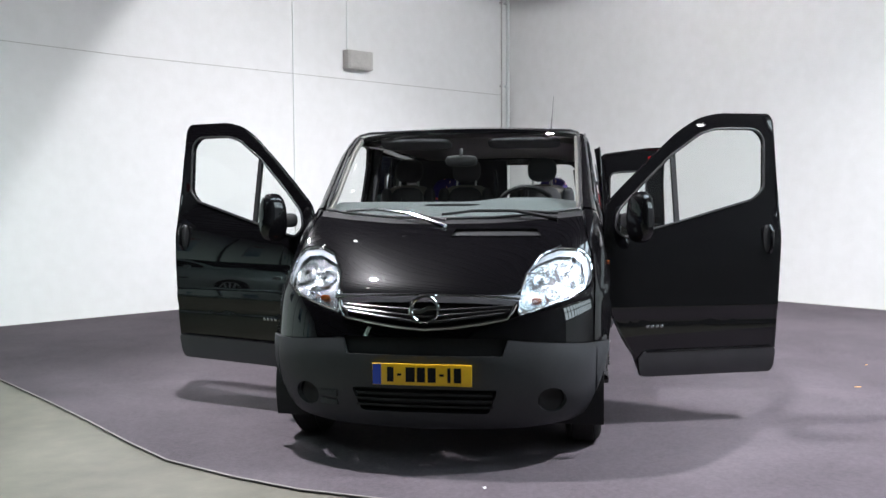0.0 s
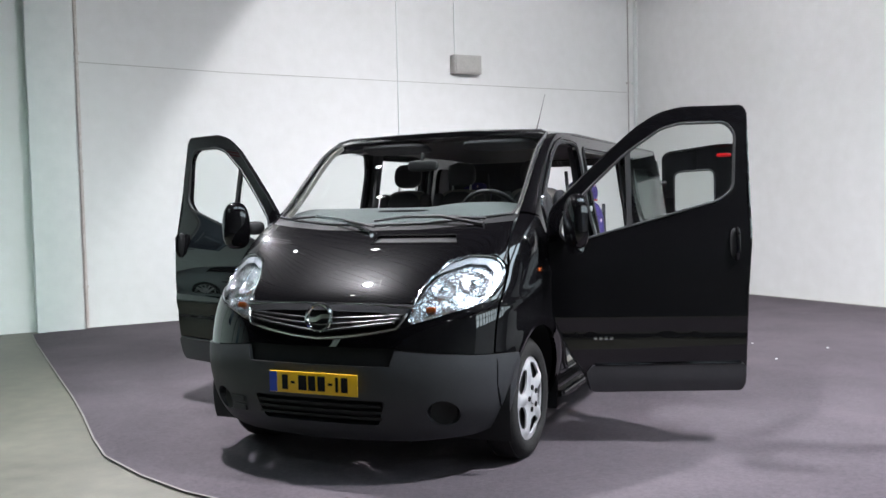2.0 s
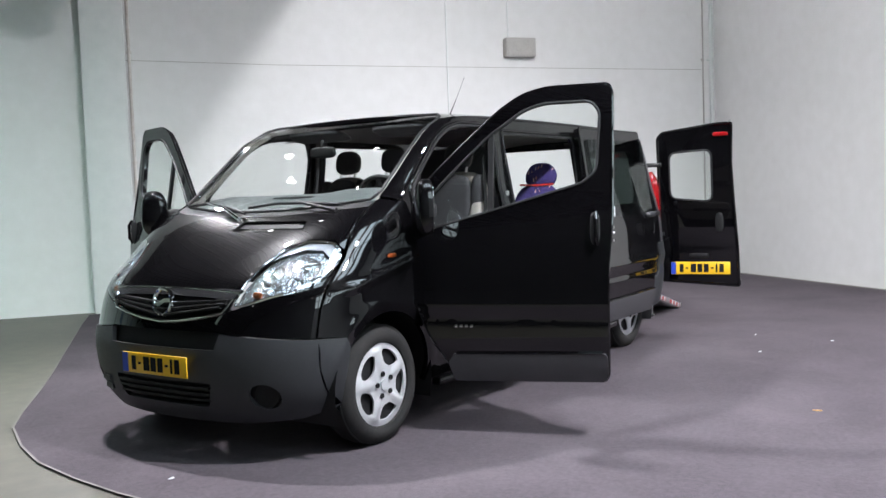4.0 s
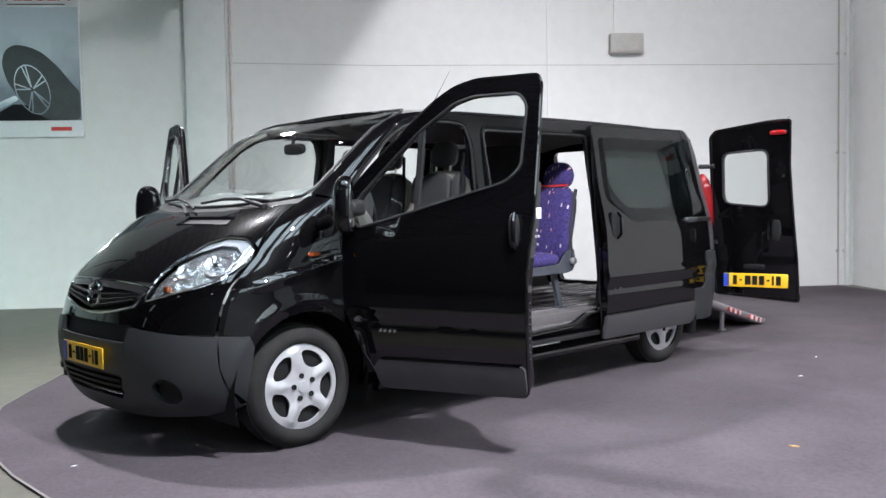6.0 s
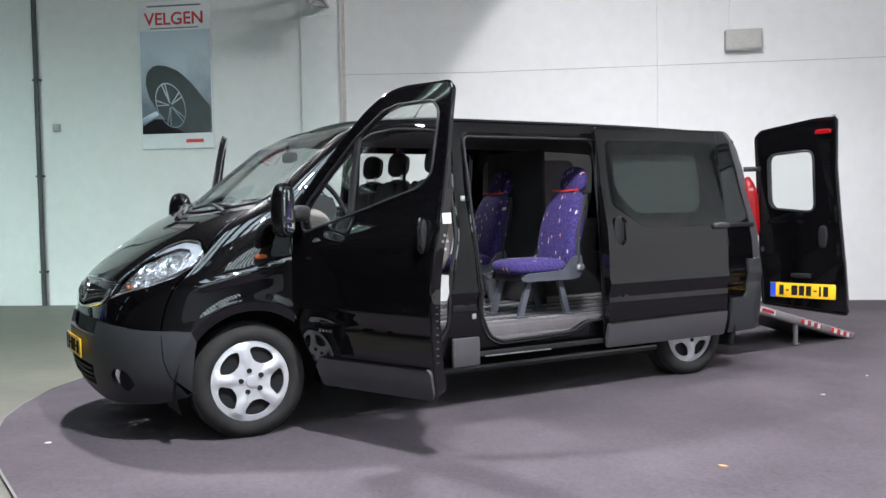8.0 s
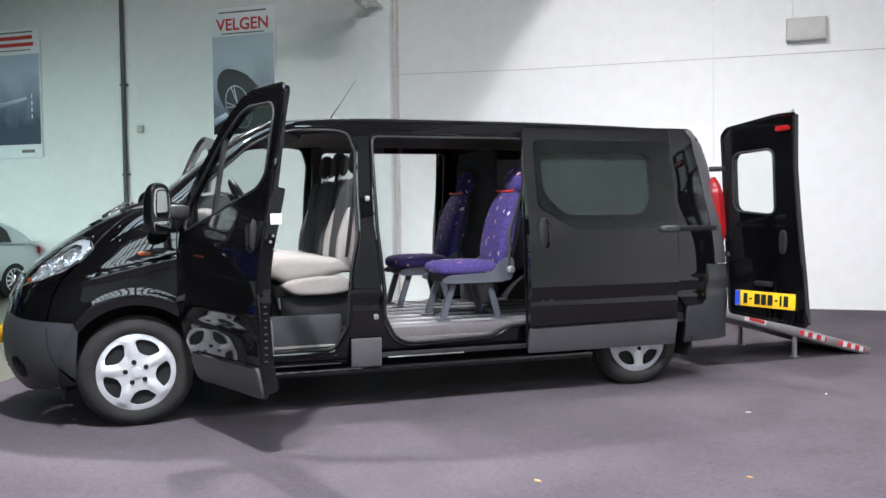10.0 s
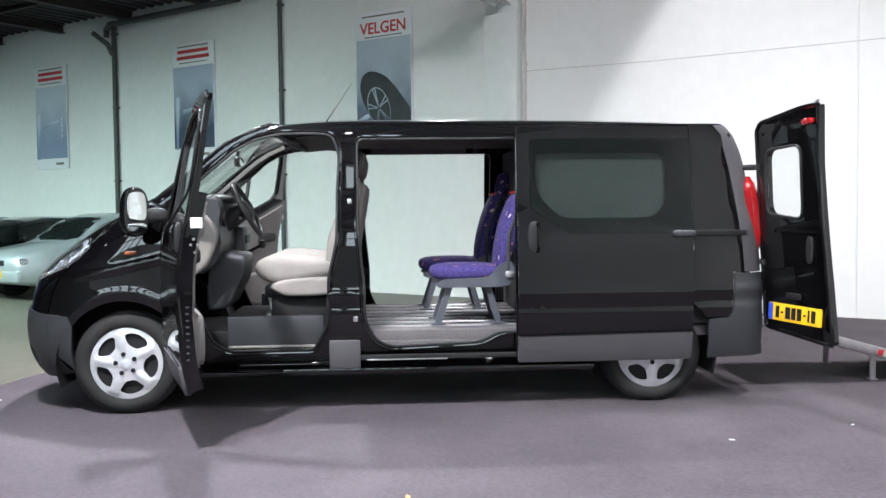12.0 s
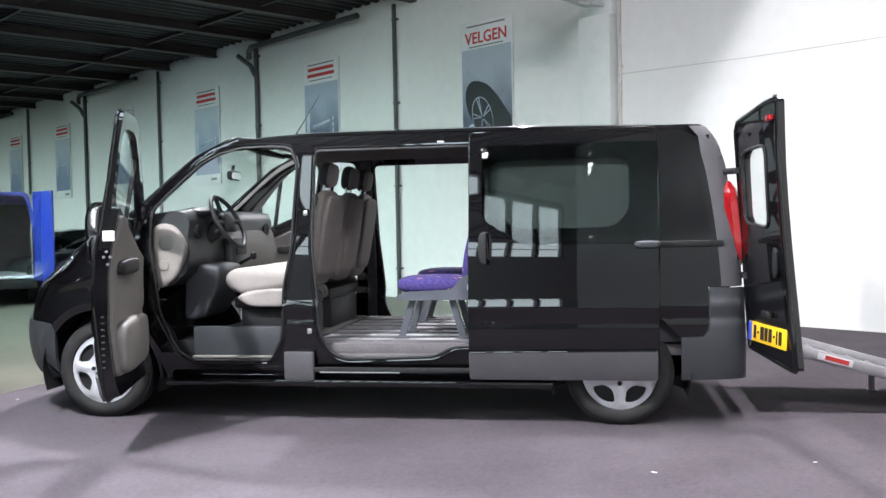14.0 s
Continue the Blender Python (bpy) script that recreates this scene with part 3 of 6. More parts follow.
wall_pipe(10.97, 0.012, 0.0, 5.06, 0.03, BOX_GREY, "thin grey pipe beside the corner pipe")
wall_pipe(2.50, 0.020, 0.0, 4.9, 0.02, STAIN, "brown-stained pipe beside the pillar")
bm = bmesh.new()
tube(bm, [(2.46, 0.012, 3.20), (4.4, 0.006, 3.16), (6.78, 0.006, 3.155), (9.0, 0.006, 3.15), (10.95, 0.006, 3.15)], 0.0045, 8)
ob = part("wall_cable", bm, BOX_GREY, None, "thin grey cable along the white wall")
ob.matrix_world = WALL_M
tagged(ob, category="cable")
box_thing = thing("wall_box", "pale grey junction box on the white wall", "junction box", at=WALL_M)
part("casing", boxes(((7.87, 0.07, 3.43), (0.46, 0.14, 0.27), 0.012)), BOX_GREY, box_thing)
part("cover", boxes(((7.87, 0.150, 3.43), (0.42, 0.016, 0.235), 0.006)), BOX_GREY, box_thing)
switch = thing("wall_switch", "small grey switch box on the wall", "switch", at=WALL_M)
part("casing", boxes(((-1.80, 0.03, 2.60), (0.10, 0.06, 0.11), 0.008)), BOX_GREY, switch)
# a run of cable tray and pipe under the roof, with a bracket at each second pipe
for k in range(5):
    tray = thing("pipe_run", "dark pipe run with a bracket under the roof", "pipe", "pipe runs", at=WALL_M)
    s = -6.41 - 8.66 * k
    bm = bmesh.new()
    tube(bm, [(s, 0.22, 4.62), (s, 0.22, 4.76), (s + 0.12, 0.24, 4.84), (s + 3.6, 0.26, 4.86)], 0.055, 10)
    part("pipe", bm, PIPE, tray)
    bm = bmesh.new()
    tube(bm, [(s, 0.08, 4.30), (s - 0.05, 0.16, 4.5), (s - 0.3, 0.3, 4.72)], 0.05, 10)
    part("bracket", bm, PIPE, tray)


def lettering(text, size, m, mat, parent, depth=0.002, bold=0.0):
    cu = bpy.data.curves.new("lettering", "FONT")
    cu.body, cu.size, cu.align_x, cu.align_y, cu.extrude, cu.offset = text, size, "CENTER", "CENTER", depth, bold
    ob = new("lettering", cu)
    me = bpy.data.meshes.new_from_object(ob.evaluated_get(bpy.context.evaluated_depsgraph_get()))
    bpy.data.objects.remove(ob)
    bpy.data.curves.remove(cu)
    me.materials.clear()
    me.materials.append(mat)
    ob = new("lettering", me)
    ob.parent, ob.matrix_basis = parent, m
    return ob


def photo(name, top, bottom, streak):
    """A printed picture: a cloudy grade from a pale top to a dark foot."""
    mat = material(name, top, 0.35)
    co = node(mat, "ShaderNodeTexCoord")
    cut = node(mat, "ShaderNodeSeparateXYZ")
    wire(mat, co.outputs["Generated"], cut.inputs[0])
    cloud = node(mat, "ShaderNodeTexNoise", Scale=3.0, Detail=5.0)
    wire(mat, co.outputs["Generated"], cloud.inputs["Vector"])
    add = node(mat, "ShaderNodeMath")
    add.operation = "MULTIPLY_ADD"
    add.inputs[1].default_value = streak
    wire(mat, cloud.outputs["Fac"], add.inputs[0])
    wire(mat, cut.outputs["Z"], add.inputs[2])
    ramp = node(mat, "ShaderNodeValToRGB")
    ramp.color_ramp.elements[0].position, ramp.color_ramp.elements[1].position = 0.25 + streak * 0.5, 0.80 + streak * 0.5
    ramp.color_ramp.elements[0].color, ramp.color_ramp.elements[1].color = (*bottom, 1), (*top, 1)
    wire(mat, add.outputs[0], ramp.inputs[0])
    wire(mat, ramp.outputs[0], shader(mat).inputs["Base Color"])
    return mat


TYRE_INK = mottle(material("faded_ink", (0.03, 0.04, 0.045), 0.5), (0.010, 0.013, 0.016), (0.028, 0.034, 0.038), 4.0, 40.0)
PRINTS = [photo("print_storm", (0.40, 0.44, 0.51), (0.10, 0.12, 0.165), 0.5), photo("print_night", (0.38, 0.43, 0.53), (0.04, 0.055, 0.09), 0.45),
          photo("print_haze", (0.52, 0.57, 0.64), (0.22, 0.27, 0.38), 0.3)]
UP = Matrix.Rotation(radians(90), 4, "X")        # lettering that lies flat, stood upright


def slab_of(outline, out):
    bm = bmesh.new()
    slab(bm, outline, 0.003, Matrix.Translation((0, out, 0)) @ Matrix.Rotation(radians(90), 4, "X"))
    return bm


def poster(s, k):
    labels = ("tall framed poster of a car wheel under red lettering", "tall framed poster with a dark blue picture", "tall framed poster with a pale blue picture")
    at = WALL_M @ Matrix.Translation((s, 0.03, 3.29 - 0.006 * max(0.0, -s)))
    p = thing("wall_poster", labels[min(k, 2)], "poster", "" if k == 0 else "blue wall posters", at=at)
    part("backing", boxes(((0, 0, 0), (1.08, 0.03, 2.09), 0.006)), WHITE, p)
    part("picture", boxes(((0, 0.018, -0.10), (1.04, 0.004, 1.46), 0)), PRINTS[min(k, 2)], p)
    if k == 0:
        lettering("VELGEN", 0.245, Matrix.Translation((0, 0.018, 0.79)) @ UP, RED, p, 0.002, 0.004)
    else:
        for j, (w, z) in enumerate(((0.80, 0.90), (0.84, 0.79))):
            part("print_bar", boxes(((0, 0.018, z), (w, 0.004, 0.06), 0)), RED, p)
    part("print_bar", boxes(((0, 0.018, 0.98 if k == 0 else 0.99), (0.8, 0.004, 0.022), 0)), TRIM, p)
    part("print_bar", boxes(((0.0, 0.018, 0.665 if k == 0 else 0.70), (0.72, 0.004, 0.016), 0)), TRIM, p)
    part("print_bar", boxes(((0.26, 0.018, -0.94), (0.26, 0.004, 0.05), 0)), RED if k == 0 else TRIM, p)
    if k:
        part("print_streak", slab_of([(-0.28, -0.22), (0.26, -0.10), (0.26, -0.06), (-0.28, -0.14)], 0.0205), PRINTS[2], p)
        part("print_streak", slab_of([(-0.47, -0.85), (-0.42, -0.85), (-0.36, 0.1), (-0.46, 0.1)], 0.0205), PRINTS[2], p)
        for j in range(4):
            part("print_bar", boxes(((0.36, 0.021, -0.38 + 0.11 * j), (0.022, 0.003, 0.07), 0)), WHITE, p)
    if k == 0:
        tyre = rounded([(-0.46, -0.10), (-0.42, 0.07), (-0.30, 0.15), (-0.13, 0.13), (0.05, 0.05), (0.24, -0.13), (0.42, -0.36), (0.51, -0.46), (0.51, -0.83), (0.12, -0.83), (-0.10, -0.70), (-0.27, -0.52), (-0.40, -0.32)], 0.08)
        part("printed_tyre", slab_of([(x, z) for x, z in tyre], 0.0215), TYRE_INK, p)
        c = Matrix.Translation((-0.085, 0.0245, -0.43)) @ Matrix.Rotation(radians(-20), 4, "Y") @ Matrix.Diagonal((0.62, 1, 1.0, 1)) @ Matrix.Rotation(radians(90), 4, "Z")
        bm = bmesh.new()
        lathe(bm, [(0.0, 0.335), (0.002, 0.335), (0.002, 0.318), (0.0, 0.318)], 40, c, False)
        for j in range(5):
            for d in (-7, 7):
                a = radians(72 * j + 20)
                e = radians(72 * j + 20 + d)
                strip(bm, [c @ Vector((0.003, 0.03 * math.cos(a), 0.03 * math.sin(a))), c @ Vector((0.001, 0.325 * math.cos(e), 0.325 * math.sin(e)))], 0.016, 0.003, (0, 1, 0))
        part("printed_rim", bm, PRINTS[0], p)
        part("printed_road", slab_of([(-0.52, -0.83), (0.2, -0.83), (0.05, -0.72), (-0.2, -0.62), (-0.34, -0.62), (-0.52, -0.72)], 0.0205), INK, p)
        part("printed_cloud", slab_of(rounded([(-0.52, -0.60), (-0.30, -0.50), (-0.26, -0.56), (-0.40, -0.63), (-0.52, -0.68)], 0.03), 0.0205), PRINTS[2], p)
    return p


for k in range(7):
    poster((0.05, -4.22, -8.50, -12.70, -16.75, -20.60, -24.60)[k], k)

# ---- stage lamp and truss by the pillar ----
truss = thing("lighting_truss", "aluminium lattice truss arm by the pillar", "truss")
A0, A1 = on_wall(2.2, 0.05, 4.12), Vector((-3.2, 1.65, 4.22))
along = (A1 - A0).normalized()
side = along.cross(Vector((0, 0, 1))).normalized()
chords = [A0 + side * a + Vector((0, 0, b)) for a, b in ((-0.12, 0), (0.12, 0), (0, 0.22))]
for c in chords:
    bm = bmesh.new()
    tube(bm, [c, c + (A1 - A0)], 0.022, 8)
    part("chord", bm, STEEL, truss)
for i in range(10):
    bm = bmesh.new()
    for a, b in ((0, 1), (1, 2), (2, 0)):
        tube(bm, [chords[a] + (A1 - A0) * (i / 10), chords[b] + (A1 - A0) * ((i + 1) / 10)], 0.010, 6)
    part("lattice", bm, STEEL, truss)


def stage_lamp(eye, aim):
    m = look(eye, aim)
    lamp = thing("stage_lamp", "black stage floodlight, lit, hung from above", "stage lamp", "stage lamps", at=m)
    bm = bmesh.new()
    lathe(bm, [(0.34, 0.05), (0.33, 0.09), (0.20, 0.13), (0.06, 0.155), (0.055, 0.145), (0.18, 0.118), (0.30, 0.07)], 28, Matrix.Rotation(radians(-90), 4, "Y"))
    part("housing", bm, BLACK, lamp)
    bm = bmesh.new()
    lathe(bm, [(0.20, 0.07), (0.205, 0.07)], 28, Matrix.Rotation(radians(-90), 4, "Y"))
    part("bulb", bm, LAMP_GLOW, lamp)
    bm = bmesh.new()
    tube(bm, [(-0.17, 0, 0.16), (-0.17, 0.22, 0.16), (0.17, 0.22, 0.16), (0.17, 0, 0.16)], 0.012, 8)
    part("bracket", bm, STEEL, lamp)
    top = m.inverted() @ Vector((eye[0], eye[1], TOP + 0.2 if eye[2] > 4.3 else eye[2] + 0.3))
    bm = bmesh.new()
    tube(bm, [(0, 0.22, 0.16), top], 0.02, 8)
    part("hanger", bm, STEEL, lamp)


LAMP_GLOW = glow("lit_bulb", (1.0, 0.98, 0.95), 25.0)
# housings for every spot, the one added for the end wall included
for eye_at, aim, watts, cone in SPOTS[:-1]:
    stage_lamp(eye_at, aim)


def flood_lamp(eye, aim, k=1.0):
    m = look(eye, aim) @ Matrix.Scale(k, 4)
    lamp = thing("flood_lamp", "square black floodlight, out of view, glowing for highlights on the van", "flood lamp", "flood lamps", at=m)
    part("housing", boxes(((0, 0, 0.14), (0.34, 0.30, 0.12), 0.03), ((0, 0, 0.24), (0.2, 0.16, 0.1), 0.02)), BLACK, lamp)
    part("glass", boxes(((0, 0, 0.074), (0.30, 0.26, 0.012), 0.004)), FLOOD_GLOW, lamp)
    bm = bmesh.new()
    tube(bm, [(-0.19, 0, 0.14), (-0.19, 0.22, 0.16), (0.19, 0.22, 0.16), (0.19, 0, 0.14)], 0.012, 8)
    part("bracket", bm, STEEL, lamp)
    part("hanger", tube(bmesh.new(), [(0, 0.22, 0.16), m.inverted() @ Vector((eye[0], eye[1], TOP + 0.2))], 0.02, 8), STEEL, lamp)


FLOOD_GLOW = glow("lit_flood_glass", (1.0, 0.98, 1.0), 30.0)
# all but the first are small unseen lamps, added to sparkle in the paint
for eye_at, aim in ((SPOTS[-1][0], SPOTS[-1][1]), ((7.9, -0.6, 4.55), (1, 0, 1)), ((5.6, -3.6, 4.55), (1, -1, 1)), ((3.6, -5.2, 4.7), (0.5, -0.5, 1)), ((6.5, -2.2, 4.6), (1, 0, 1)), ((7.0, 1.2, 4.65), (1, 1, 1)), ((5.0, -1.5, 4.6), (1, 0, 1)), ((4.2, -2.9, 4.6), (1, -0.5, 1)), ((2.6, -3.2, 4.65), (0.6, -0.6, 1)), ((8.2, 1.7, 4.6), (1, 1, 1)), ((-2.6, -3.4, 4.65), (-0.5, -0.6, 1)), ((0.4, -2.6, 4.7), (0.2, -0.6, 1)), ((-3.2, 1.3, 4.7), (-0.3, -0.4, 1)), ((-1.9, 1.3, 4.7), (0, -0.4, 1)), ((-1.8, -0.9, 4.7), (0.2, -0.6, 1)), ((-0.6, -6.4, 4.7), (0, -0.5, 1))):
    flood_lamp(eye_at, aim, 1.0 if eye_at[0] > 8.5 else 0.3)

# ---- the van: its surface ----
HALF = curve([(0.12, 0.78), (0.2, 0.835), (0.3, 0.89), (0.42, 0.925), (0.58, 0.947), (0.8, 0.955), (1.0, 0.95), (1.12, 0.937), (1.25, 0.908), (1.4, 0.872), (1.6, 0.842), (1.8, 0.812), (1.95, 0.782)])
NOSE = curve([(0.12, -0.58), (0.22, -0.69), (0.32, -0.755), (0.45, -0.785), (0.58, -0.79), (0.66, -0.775), (0.72, -0.758), (0.80, -0.735), (0.88, -0.70), (0.92, -0.675), (0.98, -0.61),
              (1.04, -0.53), (1.10, -0.445), (1.17, -0.335), (1.22, -0.25), (1.27, -0.15), (1.31, -0.045), (1.36, 0.07), (1.42, 0.175), (1.60, 0.41), (1.70, 0.53), (1.78, 0.645), (1.85, 0.79), (1.90, 0.965), (1.93, 1.15), (1.96, 1.5)])
SWEEP = curve([(0.1, 0.65), (1.0, 0.65), (1.2, 0.55), (1.35, 0.43), (1.5, 0.38), (1.96, 0.36)])
SQUARE = curve([(0.1, 2.7), (1.0, 2.7), (1.2, 3.4), (1.4, 5.4), (1.6, 7.6), (1.96, 9.0)])
TAIL = curve([(0.25, 4.18), (0.87, 4.16), (1.2, 4.135), (1.5, 4.10), (1.70, 4.055), (1.80, 4.01), (1.86, 3.95), (1.95, 3.86)])


def front_at(x, z):
    n = SQUARE(z)
    a = min(abs(x) / HALF(z), 0.99999)
    return Vector((x, NOSE(z) + SWEEP(z) * (1 - (1 - a ** n) ** (1 / n)), z))


def pressed(z):
    """The pressed swage line low along the van's side."""
    return 0.014 * math.exp(-((z - 0.755) / 0.034) ** 2) - 0.008 * math.exp(-((z - 0.672) / 0.018) ** 2)


def side_at(y, z):
    n, w = SQUARE(z), HALF(z)
    back = NOSE(z) + SWEEP(z)
    if y < back:
        w *= (1 - min((back - y) / SWEEP(z), 0.99999) ** n) ** (1 / n)
    w += pressed(z) * min(1.0, max(0.0, (y - 0.9) / 0.3))
    if y < 0.9:
        r = math.hypot(y, z - 0.337)
        w += 0.013 * math.exp(-((r - 0.455) / 0.04) ** 2) * min(1.0, max(0.0, (z - 0.30) / 0.2)) * min(1.0, max(0.0, (y + 0.62) / 0.2))
        w += 0.013 * math.exp(-((z - 0.955 - 0.22 * y) / 0.024) ** 2) * min(1.0, max(0.0, (0.9 - y) / 0.3)) * min(1.0, max(0.0, (y + 0.40) / 0.15))
    near = (y - (TAIL(z) - 0.16)) / 0.16
    if near > 0:
        w -= 0.07 * (1 - math.sqrt(max(0.0, 1 - min(near, 1.0) ** 2)))
    return Vector((w, y, z))


def front_y(x, z):
    return front_at(x, z).y


def both(s):
    return merged(s, mirrored(s))


EDGE = curve([(0.60, 0.872), (1.0, 0.872), (1.09, 0.862), (1.16, 0.838), (1.25, 0.818), (1.36, 0.802), (1.6, 0.785), (1.9, 0.765)])   # shut line of fender and pillar
van = thing("van", "black long-wheelbase delivery van with all doors open, on the carpet", "van")

# body sides
DOOR_HOLE = rounded([(0.66, 0.405), (1.20, 0.405), (1.285, 0.55), (1.305, 0.887), (1.355, 1.12), (1.36, 1.44), (1.375, 1.66), (1.33, 1.79), (1.20, 1.805), (0.983, 1.80), (0.83, 1.765), (0.70, 1.695), (0.51, 1.53), (0.375, 1.405), (0.365, 1.278), (0.385, 1.126), (0.425, 0.898), (0.445, 0.727), (0.56, 0.46)], 0.04)
SLIDE_HOLE = rounded([(1.49, 1.765), (2.56, 1.765), (2.56, 0.50), (2.40, 0.50), (2.28, 0.435), (1.70, 0.415), (1.60, 0.46), (1.53, 0.60), (1.53, 0.80), (1.495, 1.15)], 0.05)
QUARTER_HOLE = rounded([(2.70, 1.68), (2.72, 1.36), (2.90, 1.22), (3.46, 1.23), (3.58, 1.36), (3.60, 1.68)], 0.09)
side_outline = [(0.42, 0.275), (3.04, 0.275)] + arc(3.44, 0.337, 0.415, 188, 34, 18) + [(3.93, 0.575), (3.958, 0.61), (3.958, 0.868)]
side_outline += [(TAIL(z) - 0.005, z) for z in (0.868, 1.0, 1.2, 1.4, 1.55, 1.68, 1.78, 1.858)]
side_outline += [(0.95, 1.858)] + [(front_y(EDGE(z), z), z) for z in (1.84, 1.80, 1.74, 1.66, 1.58, 1.5, 1.42, 1.37)]
side_outline += [(0.262, 1.34), (0.25, 1.1), (0.25, 0.80)] + arc(0.0, 0.337, 0.405, 48, -8, 8)
body_side = skin(side_outline, side_at, [DOOR_HOLE[::-1], SLIDE_HOLE[::-1], QUARTER_HOLE[::-1]], 0.03, 0.0, 0.03)
part("body_side", body_side, PAINT, van)
part("body_side", mirrored(body_side), PAINT, van)
fender_outline = [(front_y(EDGE(z), z) + 0.004, z) for z in (0.665, 0.72, 0.8, 0.9, 1.0, 1.05, 1.1, 1.15, 1.2, 1.26, 1.31, 1.355)]
fender_outline += [(0.256, 1.335), (0.243, 1.1), (0.243, 0.80)] + arc(0.0, 0.337, 0.405, 52, 141, 14) + [(-0.40, 0.655)]
fender = skin(fender_outline[::-1], side_at, [], 0.018, 0.0, 0.02)
part("fender", fender, PAINT, van)
part("fender", mirrored(fender), PAINT, van)

# nose
nose_outline = [(-0.868, 0.66), (-0.455, 0.696), (-0.43, 0.702), (0.43, 0.702), (0.455, 0.696), (0.868, 0.66), (0.868, 1.0), (0.848, 0.942), (0.77, 0.898), (0.64, 0.860), (0.50, 0.817), (0.465, 0.806), (0.43, 0.795), (0.2, 0.757), (0.0, 0.74)]
nose_outline += [(-x, z) for x, z in nose_outline[13:5:-1]]
part("nose_panel", skin(nose_outline, front_at, [], 0.02, 0.0, 0.02), PAINT, van)
HL = [(0.482, 0.822), (0.64, 0.868), (0.765, 0.906), (0.838, 0.948), (0.858, 1.01), (0.846, 1.085), (0.79, 1.136), (0.68, 1.146), (0.585, 1.112), (0.517, 1.02), (0.495, 0.94)]
half_bonnet = [(0.0, 0.918), (0.30, 0.918), (0.47, 0.922), (0.487, 0.945), (0.508, 1.024), (0.578, 1.120), (0.68, 1.155), (0.795, 1.145), (0.850, 1.095), (0.832, 1.16), (0.812, 1.25), (0.797, 1.315), (0.6, 1.297), (0.3, 1.277)]
bonnet_outline = half_bonnet + [(0.0, 1.272)] + [(-x, z) for x, z in half_bonnet[:0:-1]]
VENT = [(0.07, 1.206), (0.575, 1.206), (0.545, 1.245), (0.085, 1.245)]
part("bonnet", skin(bonnet_outline, front_at, [VENT[::-1]], 0.018, 0.0, 0.02), PAINT, van)
bm = bmesh.new()
tube(bm, [front_at(x, z) + Vector((0, 0.002, -0.003)) for x, z in bonnet_outline], 0.0045, 8, True)
part("bonnet_edge", bm, PAINT, van)
vent = part("bonnet_vent", skin(VENT, front_at, [], 0.05, -0.012, 0.006), BLACK, van, "black vent slot in the bonnet")
bm = bmesh.new()
tube(bm, [front_at(x, z) + Vector((0, -0.002, 0.002)) for x, z in VENT], 0.004, 8, True)
part("vent_rim", bm, PAINT, vent)
half_cowl = [(0.3, 1.281), (0.6, 1.302), (0.795, 1.322), (0.80, 1.355), (0.77, 1.352), (0.6, 1.330), (0.3, 1.306)]
cowl = [(0.0, 1.276)] + half_cowl + [(0.0, 1.300)] + [(-x, z) for x, z in half_cowl[::-1]]
part("cowl", skin(cowl, front_at, [], 0.05, -0.008, 0.012), BLACK, van)
half_ws = [(0.3, 1.309), (0.6, 1.333), (0.772, 1.356), (0.785, 1.40), (0.772, 1.6), (0.762, 1.75), (0.752, 1.855), (0.70, 1.876), (0.35, 1.892)]
ws_outline = [(0.0, 1.303)] + half_ws + [(0.0, 1.897)] + [(-x, z) for x, z in half_ws[::-1]]
part("windscreen", skin(ws_outline, front_at, [], 0.06, -0.004, 0.006), GLASS, van)
bm = bmesh.new()
tube(bm, [front_at(x, z) for x, z in ws_outline], 0.009, 6, True)
part("windscreen_seal", bm, BLACK, van)

# grille
part("grille_back", skin([(-0.45, 0.90), (-0.43, 0.80), (0.0, 0.745), (0.43, 0.80), (0.45, 0.90), (0.30, 0.915), (-0.30, 0.915)], front_at, [], 0.04, -0.035, 0.01), BLACK, van)
xs = [i * 0.45 / 10 for i in range(-10, 11)]
grille = part("grille_brow", skin([(-0.455, 0.862), (-0.3, 0.874), (0.0, 0.880), (0.3, 0.874), (0.455, 0.862), (0.505, 0.912), (0.3, 0.916), (0.0, 0.916), (-0.3, 0.916), (-0.505, 0.912)], front_at, [], 0.04, 0.004, 0.02), DARK_CHROME, van, "smoked chrome brow over the grille")
for z0 in (0.776, 0.806, 0.836):
    bm = bmesh.new()
    strip(bm, [front_at(x * (0.98 if z0 > 0.78 else 0.92), z0 + 0.12 * abs(x) * (0.9 - z0) / 0.13) + Vector((0, -0.002, 0)) for x in xs], 0.03, 0.011)
    bar = part("grille_bar", bm, BLACK, van)
    bm = bmesh.new()
    tube(bm, [front_at(x * (0.98 if z0 > 0.78 else 0.92), z0 + 0.005 + 0.12 * abs(x) * (0.9 - z0) / 0.13) + Vector((0, -0.017, 0)) for x in xs], 0.0028, 6)
    part("bar_edge", bm, DARK_CHROME, bar, "thin chrome edge")
bm = bmesh.new()
rim = [front_at(x, z) + Vector((0, -0.006, 0)) for x, z in [(-0.47, 0.872)] + [(-0.455, 0.835), (-0.43, 0.80), (-0.3, 0.776), (-0.15, 0.755), (0.0, 0.744), (0.15, 0.755), (0.3, 0.776), (0.43, 0.80), (0.455, 0.835), (0.47, 0.872)]]
tube(bm, rim, 0.010, 8)
part("grille_trim", bm, CHROME, van, "chrome lower edge of the grille")
bm = bmesh.new()
